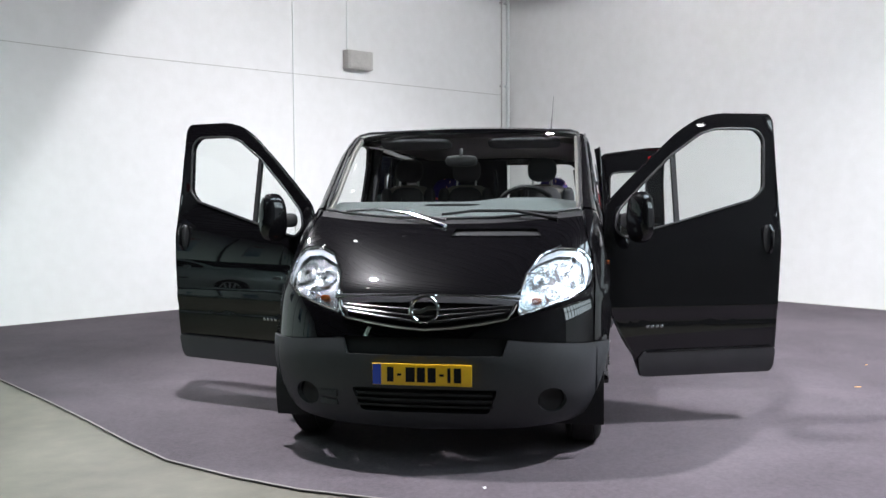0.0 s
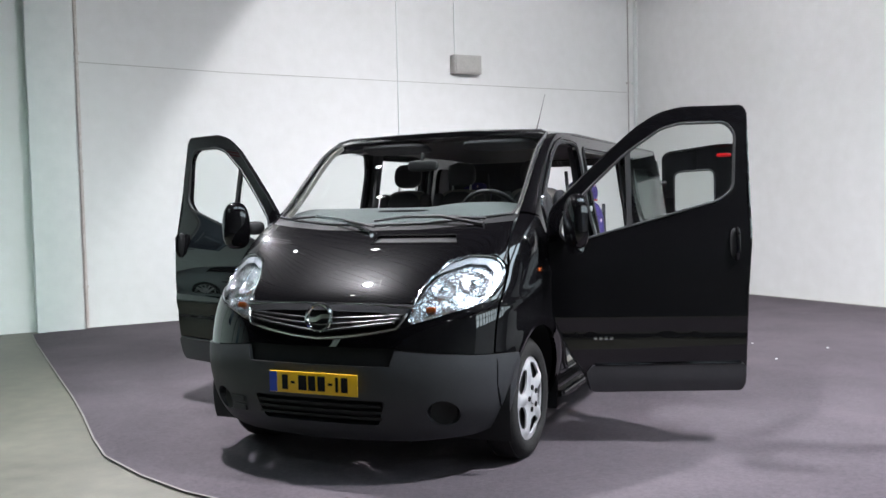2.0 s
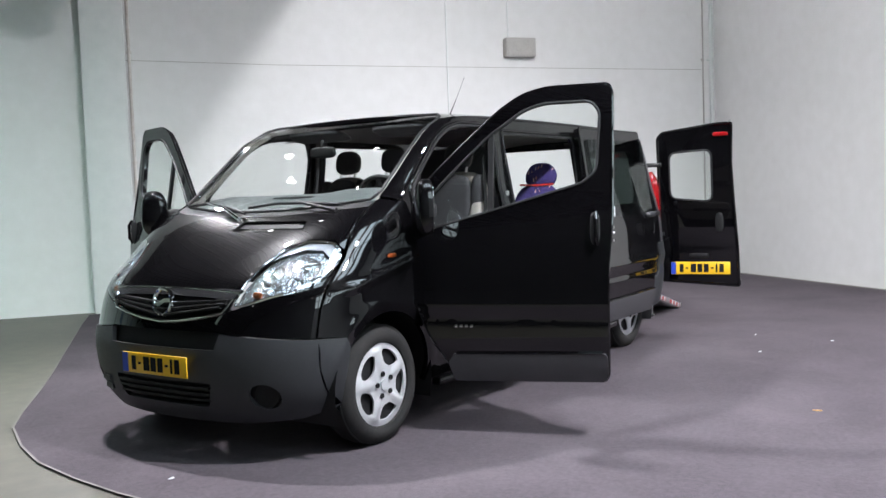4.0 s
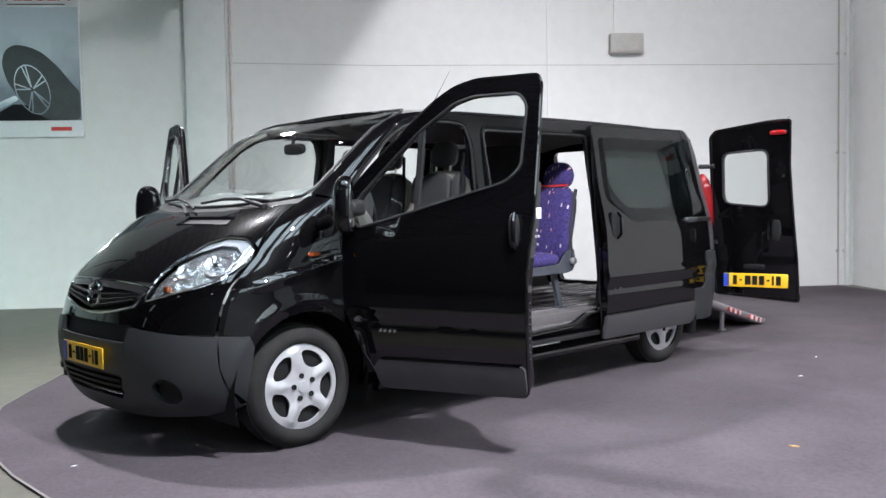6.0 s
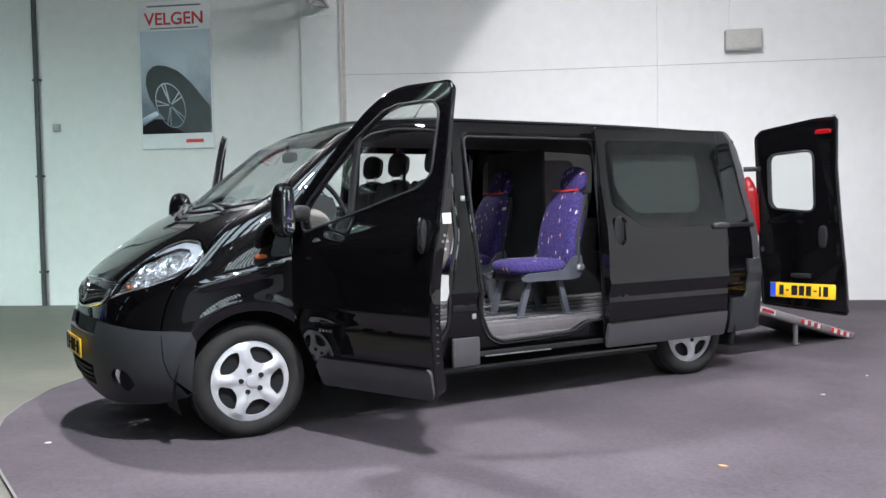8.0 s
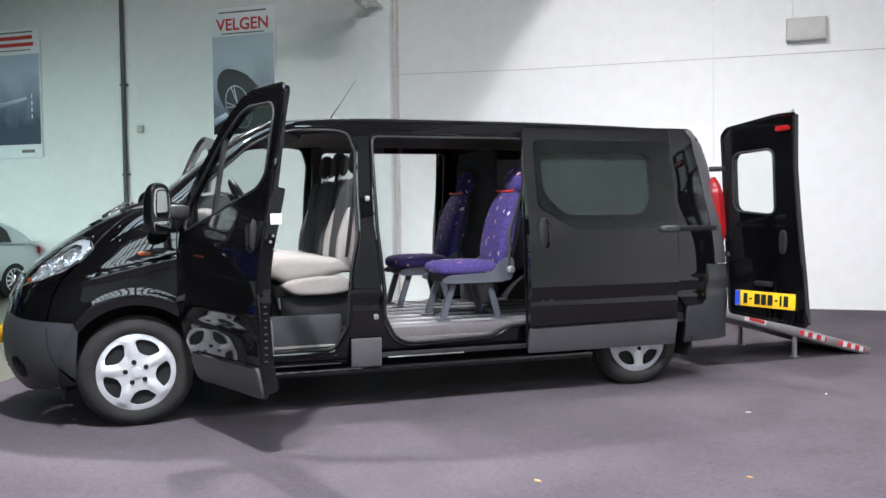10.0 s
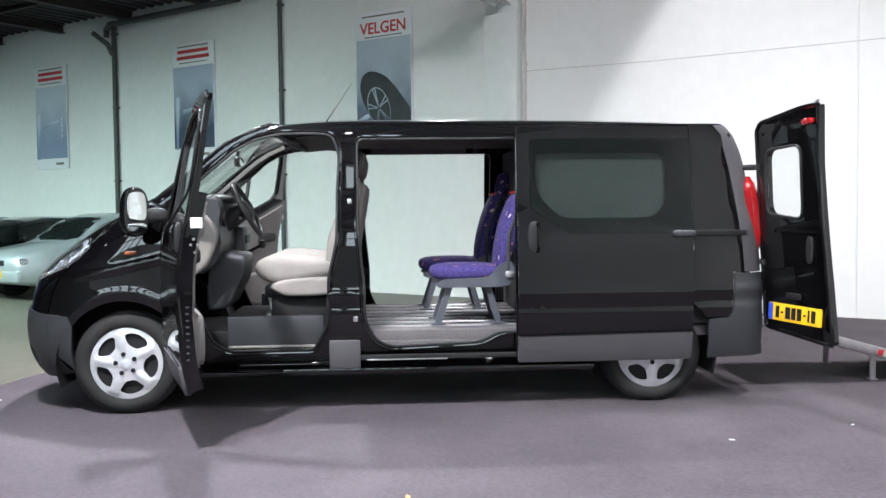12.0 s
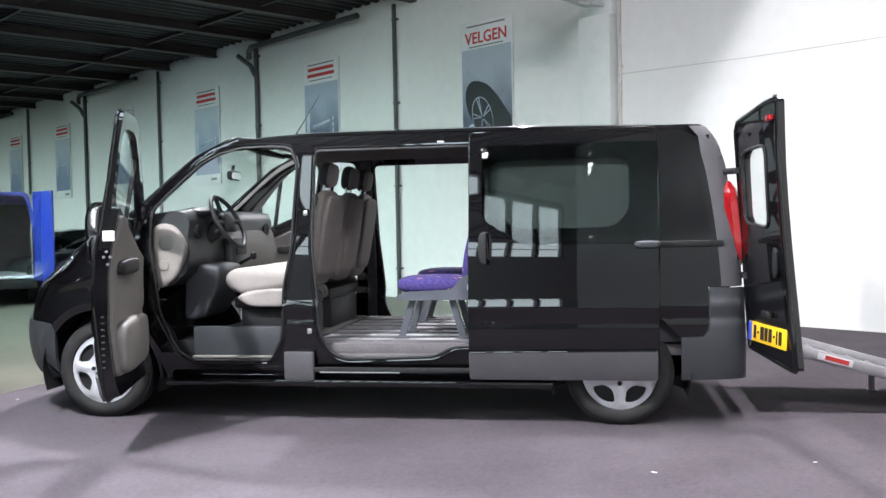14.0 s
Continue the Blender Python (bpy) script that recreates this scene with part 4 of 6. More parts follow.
tube(bm, [front_at(x, 0.917 - 0.02 * (abs(x) / 0.5) ** 3) + Vector((0, -0.004, 0)) for x in (-0.5, -0.4, -0.2, 0, 0.2, 0.4, 0.5)], 0.006, 8)
part("grille_trim", bm, CHROME, van)
bm = bmesh.new()
c = front_at(0, 0.845) + Vector((0, -0.02, 0))
tube(bm, [c + Vector((0.072 * math.cos(t), 0.012 * math.sin(t), 0.068 * math.sin(t))) for t in np.linspace(0, 2 * math.pi, 28, endpoint=False)], 0.012, 8, True)
strip(bm, [c + Vector((-0.085, 0, -0.012)), c + Vector((-0.02, -0.004, -0.010)), c + Vector((0.02, -0.004, 0.010)), c + Vector((0.085, 0, 0.012))], 0.012, 0.022)
part("badge", bm, CHROME, van, "round chrome badge")

# front bumper
HORN = [(0.41, 0.6118), (0.876, 0.6118), (0.875, 0.655), (0.435, 0.690), (0.415, 0.628)]
bump_outline = [(-0.865, 0.285), (-0.75, 0.245), (-0.5, 0.225), (0.0, 0.215), (0.5, 0.225), (0.75, 0.245), (0.865, 0.285), (0.876, 0.612), (-0.876, 0.612)]
LOWER = rounded([(-0.335, 0.312), (0.335, 0.312), (0.385, 0.44), (-0.385, 0.44)], 0.02)
FOGS = [[(sx * 0.655 + 0.072 * math.cos(t), 0.378 + 0.066 * math.sin(t)) for t in np.linspace(0, 2 * math.pi, 20, endpoint=False)] for sx in (-1, 1)]
horn = skin(HORN, front_at, [], 0.04, 0.011, 0.025)
bump_front = skin(bump_outline, front_at, [LOWER[::-1], *[f[::-1] for f in FOGS]], 0.04, 0.011, 0.025)
bump_side = skin([(front_y(0.874, 0.655), 0.655), (front_y(0.874, 0.5), 0.5), (front_y(0.87, 0.40), 0.40), (front_y(0.864, 0.285), 0.285), (-0.325, 0.262), (-0.335, 0.40), (-0.318, 0.59), (-0.345, 0.648)], side_at, [], 0.035, 0.011, 0.025)
part("front_bumper", bump_front, PLASTIC, van, "unpainted dark grey plastic front bumper")
for s_ in (horn, mirrored(horn)):
    part("bumper_shoulder", s_, PLASTIC, van)
for s_ in (bump_side, mirrored(bump_side)):
    part("bumper_corner", s_, PLASTIC, van)
part("bumper_slot", skin([(-0.44, 0.60), (0.44, 0.60), (0.46, 0.705), (-0.46, 0.705)], front_at, [], 0.05, -0.03, 0.01), BLACK, van)
part("lower_grille", skin([(-0.37, 0.29), (0.37, 0.29), (0.41, 0.455), (-0.41, 0.455)], front_at, [], 0.05, -0.04, 0.01), BLACK, van)
for z0 in (0.345, 0.378, 0.41):
    bm = bmesh.new()
    strip(bm, [front_at(x * 0.8, z0) for x in xs], 0.03, 0.012)
    part("lower_grille_bar", bm, BLACK, van)
for sx in (-1, 1):
    bm = bmesh.new()
    c = front_at(sx * 0.655, 0.378)
    m = Matrix.Translation(c + Vector((-sx * 0.012, 0.035, 0))) @ Matrix.Rotation(radians(-90 + sx * 28), 4, "Z")
    lathe(bm, [(0.0, 0.066), (0.012, 0.066), (0.012, 0.052), (0.004, 0.03)], 28, m)
    part("fog_cover", bm, BLACK, van)
bm = bmesh.new()
for z0 in (0.395, 0.345):
    strip(bm, [front_at(x, z0) + Vector((0, -0.014, 0)) for x in (-0.57, -0.52, -0.47)], 0.02, 0.03)
part("fog_bezel", bm, PLASTIC, van)

# headlamps
for sx in (1, -1):
    shape = [(x * sx, z) for x, z in HL][::sx]
    inner = rounded(shape, 0.03)
    lamp = part("headlamp", skin(inner, front_at, [], 0.035, -0.034, 0.01), REFLECTOR, van, "clear headlamp with chrome reflectors")
    part("lens", skin(inner, front_at, [], 0.035, 0.002, 0.004), LENS, lamp)
    bm = bmesh.new()
    tube(bm, [front_at(x, z) + Vector((0, 0.003, 0)) for x, z in inner], 0.005, 6, True)
    part("rim", bm, CHROME, lamp)
    band = [(0.838, 0.952), (0.856, 1.01), (0.844, 1.083), (0.79, 1.132), (0.68, 1.141), (0.59, 1.108), (0.55, 1.06), (0.575, 1.075), (0.68, 1.112), (0.765, 1.103), (0.812, 1.065), (0.826, 1.01)]
    part("inner_trim", skin([(x * sx, z) for x, z in band][::sx], front_at, [], 0.03, -0.012, 0.006), LAMP_TRIM, lamp, "pale silver trim inside the lens")
    for x, z, r in ((0.745, 1.02, 0.080), (0.608, 0.995, 0.066), (0.665, 0.918, 0.042)):
        bm = bmesh.new()
        c = front_at(sx * x, z)
        n = (front_at(sx * x + 0.01, z) - front_at(sx * x - 0.01, z)).cross(front_at(sx * x, z + 0.01) - front_at(sx * x, z - 0.01)).normalized()
        m = Matrix.Translation(c - n * 0.022) @ n.to_track_quat("X", "Z").to_matrix().to_4x4()
        lathe(bm, [(-0.012, r * 1.02), (0.0, r), (0.003, r * 0.95), (-0.002, r * 0.86), (-0.010, r * 0.66), (-0.013, r * 0.36), (-0.013, r * 0.24), (0.004, r * 0.2), (0.008, r * 0.06)], 28, m)
        bowl = part("bowl", bm, REFLECTOR, lamp)
        bm = bmesh.new()
        lathe(bm, [(-0.008, r * 0.30), (0.006, r * 0.28), (0.012, r * 0.16), (0.013, r * 0.02)], 16, m)
        part("bulb_shade", bm, CHROME, bowl)
    bm = bmesh.new()
    pillow(bm, front_at(sx * 0.575, 0.885) + Vector((0, 0.03, 0)), (0.055, 0.03, 0.032), 3, 6)
    part("indicator", bm, AMBER, lamp, "amber indicator bulb")

# number plates, their characters as plain bars


def plate(m, parent, name):
    """A plate about the origin of m: x across, z up, facing -y."""
    p = part(name, boxes(((0, 0, 0), (0.52, 0.008, 0.112), 0.003)), YELLOW, parent, "yellow number plate with dark bars")
    blue = part("band", boxes(((-0.236, -0.005, 0), (0.044, 0.004, 0.106), 0)), BLUE, p)
    bars = [(-0.165, 0.034, 0), (-0.118, 0.022, 1), (-0.060, 0.048, 0), (-0.004, 0.042, 0), (0.052, 0.042, 0), (0.104, 0.024, 1), (0.142, 0.016, 0), (0.186, 0.038, 0)]
    obs = [p, blue]
    for x, w, dash in bars:
        obs.append(part("print_bar", boxes(((x, -0.005, 0), (w, 0.003, 0.012 if dash else 0.076), 0)), INK, p))
    if parent is not None:
        p.matrix_basis = m
    return p


plate(Matrix.Translation((0, front_y(0, 0.518) - 0.026, 0.518)), van, "front_plate")

# roof
ROOF = curve([(0.7, 1.862), (0.95, 1.902), (1.1, 1.922), (1.5, 1.938), (2.5, 1.936), (3.6, 1.915), (3.9, 1.893), (4.0, 1.872)])


def roof_at(u, v):
    """u across from -1 to 1, v along from 0 to 1."""
    x = u * 0.800
    y0 = front_y(x * 0.94, 1.882) - 0.01
    y = y0 + (3.99 - y0) * v
    return Vector((x, y, ROOF(y) - 0.062 * abs(u) ** 2.6 - (0.03 * max(0.0, abs(u) - 0.93) / 0.07 if abs(u) > 0.93 else 0)))


us, vs_ = np.concatenate([np.linspace(-1, -0.9, 4), np.linspace(-0.85, 0.85, 24), np.linspace(0.9, 1, 4)]), np.linspace(0, 1, 40)
bm = bmesh.new()
grid = [[bm.verts.new(roof_at(u, v)) for v in vs_] for u in us]
low = [[bm.verts.new(roof_at(u, v) - Vector((0, 0, 0.03))) for v in vs_] for u in us]
for g, flip in ((grid, False), (low, True)):
    for i in range(len(us) - 1):
        for j in range(len(vs_) - 1):
            q = (g[i][j], g[i + 1][j], g[i + 1][j + 1], g[i][j + 1])
            bm.faces.new(q[::-1] if flip else q)
ring = [(i, 0) for i in range(len(us))] + [(len(us) - 1, j) for j in range(1, len(vs_))] + [(i, len(vs_) - 1) for i in range(len(us) - 2, -1, -1)] + [(0, j) for j in range(len(vs_) - 2, 0, -1)]
for k in range(len(ring)):
    (a, b), (c, d) = ring[k - 1], ring[k]
    bm.faces.new((grid[a][b], low[a][b], low[c][d], grid[c][d]))
part("roof", bm, PAINT, van, sharp=50)
for sx in (-1, 1):
    bm = bmesh.new()
    strip(bm, [roof_at(sx * 0.955, v) + Vector((0, 0, 0.004)) for v in np.linspace(0.06, 0.98, 30)], 0.014, 0.012)
    part("roof_rail", bm, PAINT, van)
bm = bmesh.new()
tube(bm, [(0.55, 1.28, 1.905), (0.555, 1.36, 2.02), (0.56, 1.46, 2.17)], [0.005, 0.0018, 0.0011], 8)
part("aerial", bm, BLACK, van)

# tail: frame round the rear opening, bumper, lamps


def rear_at(x, z):
    a = min(abs(x) / 0.90, 1.0)
    return Vector((x, TAIL(z) - 0.02 - 0.05 * a ** 6, z))


hw = lambda z: side_at(TAIL(z) - 0.01, z).x - 0.006
zs = (0.50, 0.7, 0.87, 1.1, 1.3, 1.5, 1.65, 1.76, 1.845)
rear_outline = [(hw(z), z) for z in zs] + [(-hw(z), z) for z in zs[::-1]]
REAR_HOLE = rounded([(-0.70, 0.545), (0.70, 0.545), (0.66, 1.72), (0.60, 1.775), (-0.60, 1.775), (-0.66, 1.72)], 0.05)
part("rear_frame", skin(rear_outline, rear_at, [REAR_HOLE[::-1]], 0.06, 0.0, 0.06, True), PAINT, van)
rb = skin([(3.80, 0.30), (4.172, 0.31), (4.168, 0.862), (3.965, 0.862), (3.965, 0.61), (3.93, 0.568), (3.80, 0.56)], side_at, [], 0.04, 0.014, 0.03)
for s_ in (rb, mirrored(rb)):
    part("rear_bumper_corner", s_, PLASTIC, van)
part("rear_bumper", merged(skin([(-0.87, 0.31), (0.87, 0.31), (0.87, 0.52), (-0.87, 0.52)], lambda x, z: Vector((x, TAIL(z) + 0.008, z)), [], 0.08, 0.0, 0.03, True)), PLASTIC, van, "unpainted dark grey plastic rear bumper")
dt = skin([(TAIL(z) + 0.004, z) for z in (0.87, 1.0, 1.2, 1.4, 1.55, 1.68, 1.78, 1.846)] + [(TAIL(z) - 0.125 + (0.03 if z > 1.7 else 0), z) for z in (1.846, 1.78, 1.68, 1.55, 1.4, 1.2, 1.0, 0.87)], side_at, [], 0.04, 0.006, 0.01)
for s_ in (dt, mirrored(dt)):
    part("corner_trim", s_, LIT_PLASTIC, van, "dark grey corner trim")
for sx in (1, -1):
    bm = bmesh.new()
    rings = []
    for z in np.linspace(0.98, 1.50, 12):
        y, k = TAIL(z) + 0.008, min(1.0, 8 * (z - 0.975), 8 * (1.505 - z)) ** 0.5
        rings.append([Vector((sx * (0.848 + a * 0.062 * k), y - 0.012 + b * 0.054 * k, z)) for a, b in ((-1, -0.8), (-0.4, -1), (0.5, -0.9), (1, -0.3), (1, 0.4), (0.5, 0.95), (-0.4, 1), (-1, 0.7))])
    loft(bm, rings)
    lamp = part("tail_lamp", bm, RED_LENS, van, "tall red tail lamp")
    bm = bmesh.new()
    pillow(bm, (sx * 0.872, TAIL(1.08) + 0.022, 1.09), (0.05, 0.04, 0.13), 3, 6)
    part("indicator", bm, LENS, lamp)
# rail of the sliding doors along the rear quarter
for sx in (1, -1):
    part("slide_rail", boxes(((sx * (HALF(1.13) + 0.004), 3.62, 1.128), (0.025, 0.86, 0.036), 0.006)), BLACK, van)
    part("sill_trim", boxes(((sx * 0.958, 1.40, 0.375), (0.03, 0.20, 0.185), 0.01)), LIT_PLASTIC, van)
    # thin metal strips that draw the highlights running along the painted sill
    part("sill_glint", boxes(((sx * 0.962, 0.98, 0.318), (0.012, 0.50, 0.006), 0.002)), DARK_CHROME, van)
    part("sill_glint", boxes(((sx * 0.972, 1.80, 0.338), (0.012, 0.52, 0.006), 0.003)), STEEL, van, "thin bright strip drawn for the highlight along the sill")
    part("sill", boxes(((sx * 0.925, 1.75, 0.262), (0.07, 2.55, 0.045), 0.012)), PAINT, van)
    part("slide_track", boxes(((sx * 0.953, 2.02, 0.352), (0.03, 1.08, 0.03), 0.006)), BLACK, van)
    for (y, z) in ((1.44, 1.36), (1.47, 0.60)):
        part("door_striker", boxes(((sx * (HALF(z) + 0.004), y, z), (0.016, 0.03, 0.034), 0.006)), STEEL, van)
    blank = skin(rounded([(2.66, 1.72), (2.68, 1.33), (2.87, 1.19), (3.49, 1.20), (3.62, 1.335), (3.64, 1.72)], 0.09), side_at, [], 0.08, -0.045, 0.006)
    part("blanking_panel", blank if sx > 0 else mirrored(blank), CABIN_FLOOR, van, "dark grey panel behind the rear side window")
    q = skin(rounded([(2.69, 1.69), (2.71, 1.35), (2.895, 1.21), (3.47, 1.22), (3.59, 1.355), (3.61, 1.69)], 0.09), side_at, [], 0.08, -0.012, 0.006)
    part("quarter_window", q if sx > 0 else mirrored(q), TINTED, van)
    bm = bmesh.new()
    tube(bm, [side_at(y, z) * 1 + Vector((0.003, 0, 0)) for y, z in SLIDE_HOLE], 0.009, 6, True)
    if sx < 0:
        bmesh.ops.scale(bm, vec=(-1, 1, 1), verts=bm.verts[:])
    part("opening_seal", bm, BLACK, van)
    for hole in (SLIDE_HOLE, DOOR_HOLE):
        mid = Vector((sum(p[0] for p in hole) / len(hole), sum(p[1] for p in hole) / len(hole)))
        bm = bmesh.new()
        grown = [Vector(p) + (Vector(p) - mid).normalized() * 0.022 for p in hole]
        tube(bm, [side_at(p.x, p.y) + Vector((-0.002, 0, 0)) for p in grown], 0.011, 8, True)
        if sx < 0:
            bmesh.ops.scale(bm, vec=(-1, 1, 1), verts=bm.verts[:])
        part("opening_flange", bm, PAINT, van)
    bm = bmesh.new()
    tube(bm, [side_at(y, z) + Vector((0.003, 0, 0)) for y, z in DOOR_HOLE], 0.009, 6, True)
    if sx < 0:
        bmesh.ops.scale(bm, vec=(-1, 1, 1), verts=bm.verts[:])
    part("opening_seal", bm, BLACK, van)

# wheels


def wheel(y, sx, front):
    m = Matrix.Translation((sx * (0.912 if front else 0.90), y, 0.334)) @ Matrix.Diagonal((sx, 1, 1, 1)) @ Matrix.Rotation(radians(-6 if front else 18), 4, "X")
    bm = bmesh.new()
    prof = [(-0.20, 0.215), (-0.205, 0.25), (-0.195, 0.30), (-0.17, 0.327), (-0.14, 0.3335), (-0.066, 0.3335), (-0.036, 0.327), (-0.012, 0.303), (0.0, 0.275), (-0.004, 0.250), (-0.014, 0.234), (-0.05, 0.228)]
    lathe(bm, prof, 56, m)
    if sx < 0:
        bmesh.ops.reverse_faces(bm, faces=bm.faces[:])
    tyre = part("wheel", bm, RUBBER, van, "black tyre on a steel rim")
    bm = bmesh.new()
    for a in (-0.165, -0.125, -0.085, -0.045):
        lathe(bm, [(a - 0.003, 0.3338), (a, 0.3295), (a + 0.003, 0.3338)], 56, m)
    part("groove", bm, BLACK, tyre)

    def dome(u, v):
        r = math.hypot(u, v)
        ridge = max(0.0, -math.cos(5 * math.atan2(v, u))) ** 1.5 * min(1.0, max(0.0, (r - 0.07) / 0.06)) * min(1.0, max(0.0, (0.226 - r) / 0.03))
        return m @ Vector((-0.026 + 0.020 * math.cos(min(r / 0.232, 1.0) * math.pi * 0.5) ** 0.8 + 0.014 * ridge, u, v))
    ring = [(0.230 * math.cos(t), 0.230 * math.sin(t)) for t in np.linspace(0, 2 * math.pi, 60, endpoint=False)]
    holes = []
    for k in range(5):
        a = radians(72 * k)
        pts = [(0.112, -0.030), (0.165, -0.082), (0.192, -0.052), (0.203, 0.0), (0.192, 0.052), (0.165, 0.082), (0.112, 0.030)]
        pts = rounded(pts, 0.022, 3)
        holes.append([(r * math.cos(a) - t * math.sin(a), r * math.sin(a) + t * math.cos(a)) for r, t in pts][::-1])
    part("wheel_cover", skin(ring, dome, holes, 0.012, 0.0, 0.012, sx < 0), SILVER, tyre, "silver five-spoke wheel cover")
    bm = bmesh.new()
    lathe(bm, [(-0.09, 0.06), (-0.085, 0.215), (-0.06, 0.226)], 40, m)
    part("rim", bm, BLACK, tyre)
    for k in range(5):
        a = radians(72 * k + 36)
        part("lug", lathe(bmesh.new(), [(-0.002, 0.015), (0.005, 0.015), (0.005, 0.009), (0.0, 0.006)], 10, m @ Matrix.Translation((-0.001, 0.063 * math.cos(a), 0.063 * math.sin(a)))), BLACK, tyre)
    bm = bmesh.new()
    lathe(bm, [(-0.004, 0.034), (0.004, 0.033), (0.007, 0.02), (0.0075, 0.004)], 24, m)
    part("hub_cap", bm, SILVER, tyre)


for y, fr in ((0.0, True), (3.43, False)):
    for sx in (1, -1):
        wheel(y, sx, fr)
        bm = bmesh.new()
        a0, a1 = (-20, 200)
        rows = []
        for t in np.linspace(a0, a1, 24):
            p = Vector((0, y + 0.43 * math.cos(radians(t)), 0.337 + 0.43 * math.sin(radians(t))))
            rows.append((bm.verts.new((sx * 0.925, p.y, p.z)), bm.verts.new((sx * 0.60, p.y, p.z))))
        hub = [bm.verts.new((sx * 0.60, y, 0.337))]
        for (a, b), (c, d) in zip(rows, rows[1:]):
            bm.faces.new((a, b, d, c))
            bm.faces.new((b, hub[0], d))
        part("wheel_liner", bm, BLACK, van)
# underbody and inner shell
part("underbody", boxes(((0, 1.75, 0.36), (1.2, 4.2, 0.2), 0.02)), BLACK, van)

# ---- the van's doors ----
HINGE = Vector((0.93, 0.25, 0))
SWING = Matrix.Translation(HINGE) @ Matrix.Rotation(radians(-72), 4, "Z") @ Matrix.Translation(-HINGE)
door_line = [(0.262, 0.80), (0.30, 0.70), (0.37, 0.55), (0.455, 0.43), (0.49, 0.325), (0.53, 0.318), (1.33, 0.328), (1.352, 0.36), (1.362, 0.9), (1.39, 1.2), (1.39, 1.6), (1.39, 1.90), (1.37, 1.937),
             (1.03, 1.937), (0.90, 1.906), (0.77, 1.826), (0.60, 1.68), (0.40, 1.495), (0.275, 1.37), (0.255, 1.25)]
PANE = rounded([(0.37, 1.175), (0.75, 1.275), (1.23, 1.405), (1.305, 1.47), (1.325, 1.79), (1.275, 1.85), (1.02, 1.85), (0.91, 1.82), (0.71, 1.685), (0.51, 1.50), (0.35, 1.34), (0.32, 1.235)], 0.035)
belt = [(0.262, 1.13), (0.36, 1.155), (0.75, 1.255), (1.22, 1.385), (1.382, 1.43)]
lower_line = [(0.262, 1.12)] + door_line[:9] + [(1.39, 1.2), (1.385, 1.42), (1.22, 1.375), (0.75, 1.245), (0.36, 1.145)]


def door_surface(y, z):
    return Vector((HALF(z) + pressed(z) * 0.6 - 0.35 * max(0.0, 0.45 - y) ** 2, y, z))


def place(sx, s, m=SWING):
    s = moved(s, m)
    return s if sx > 0 else mirrored(s)


def put(sx, bm, m=SWING):
    bmesh.ops.transform(bm, matrix=m, verts=bm.verts[:])
    if sx < 0:
        bmesh.ops.scale(bm, vec=(-1, 1, 1), verts=bm.verts[:])
    return bm


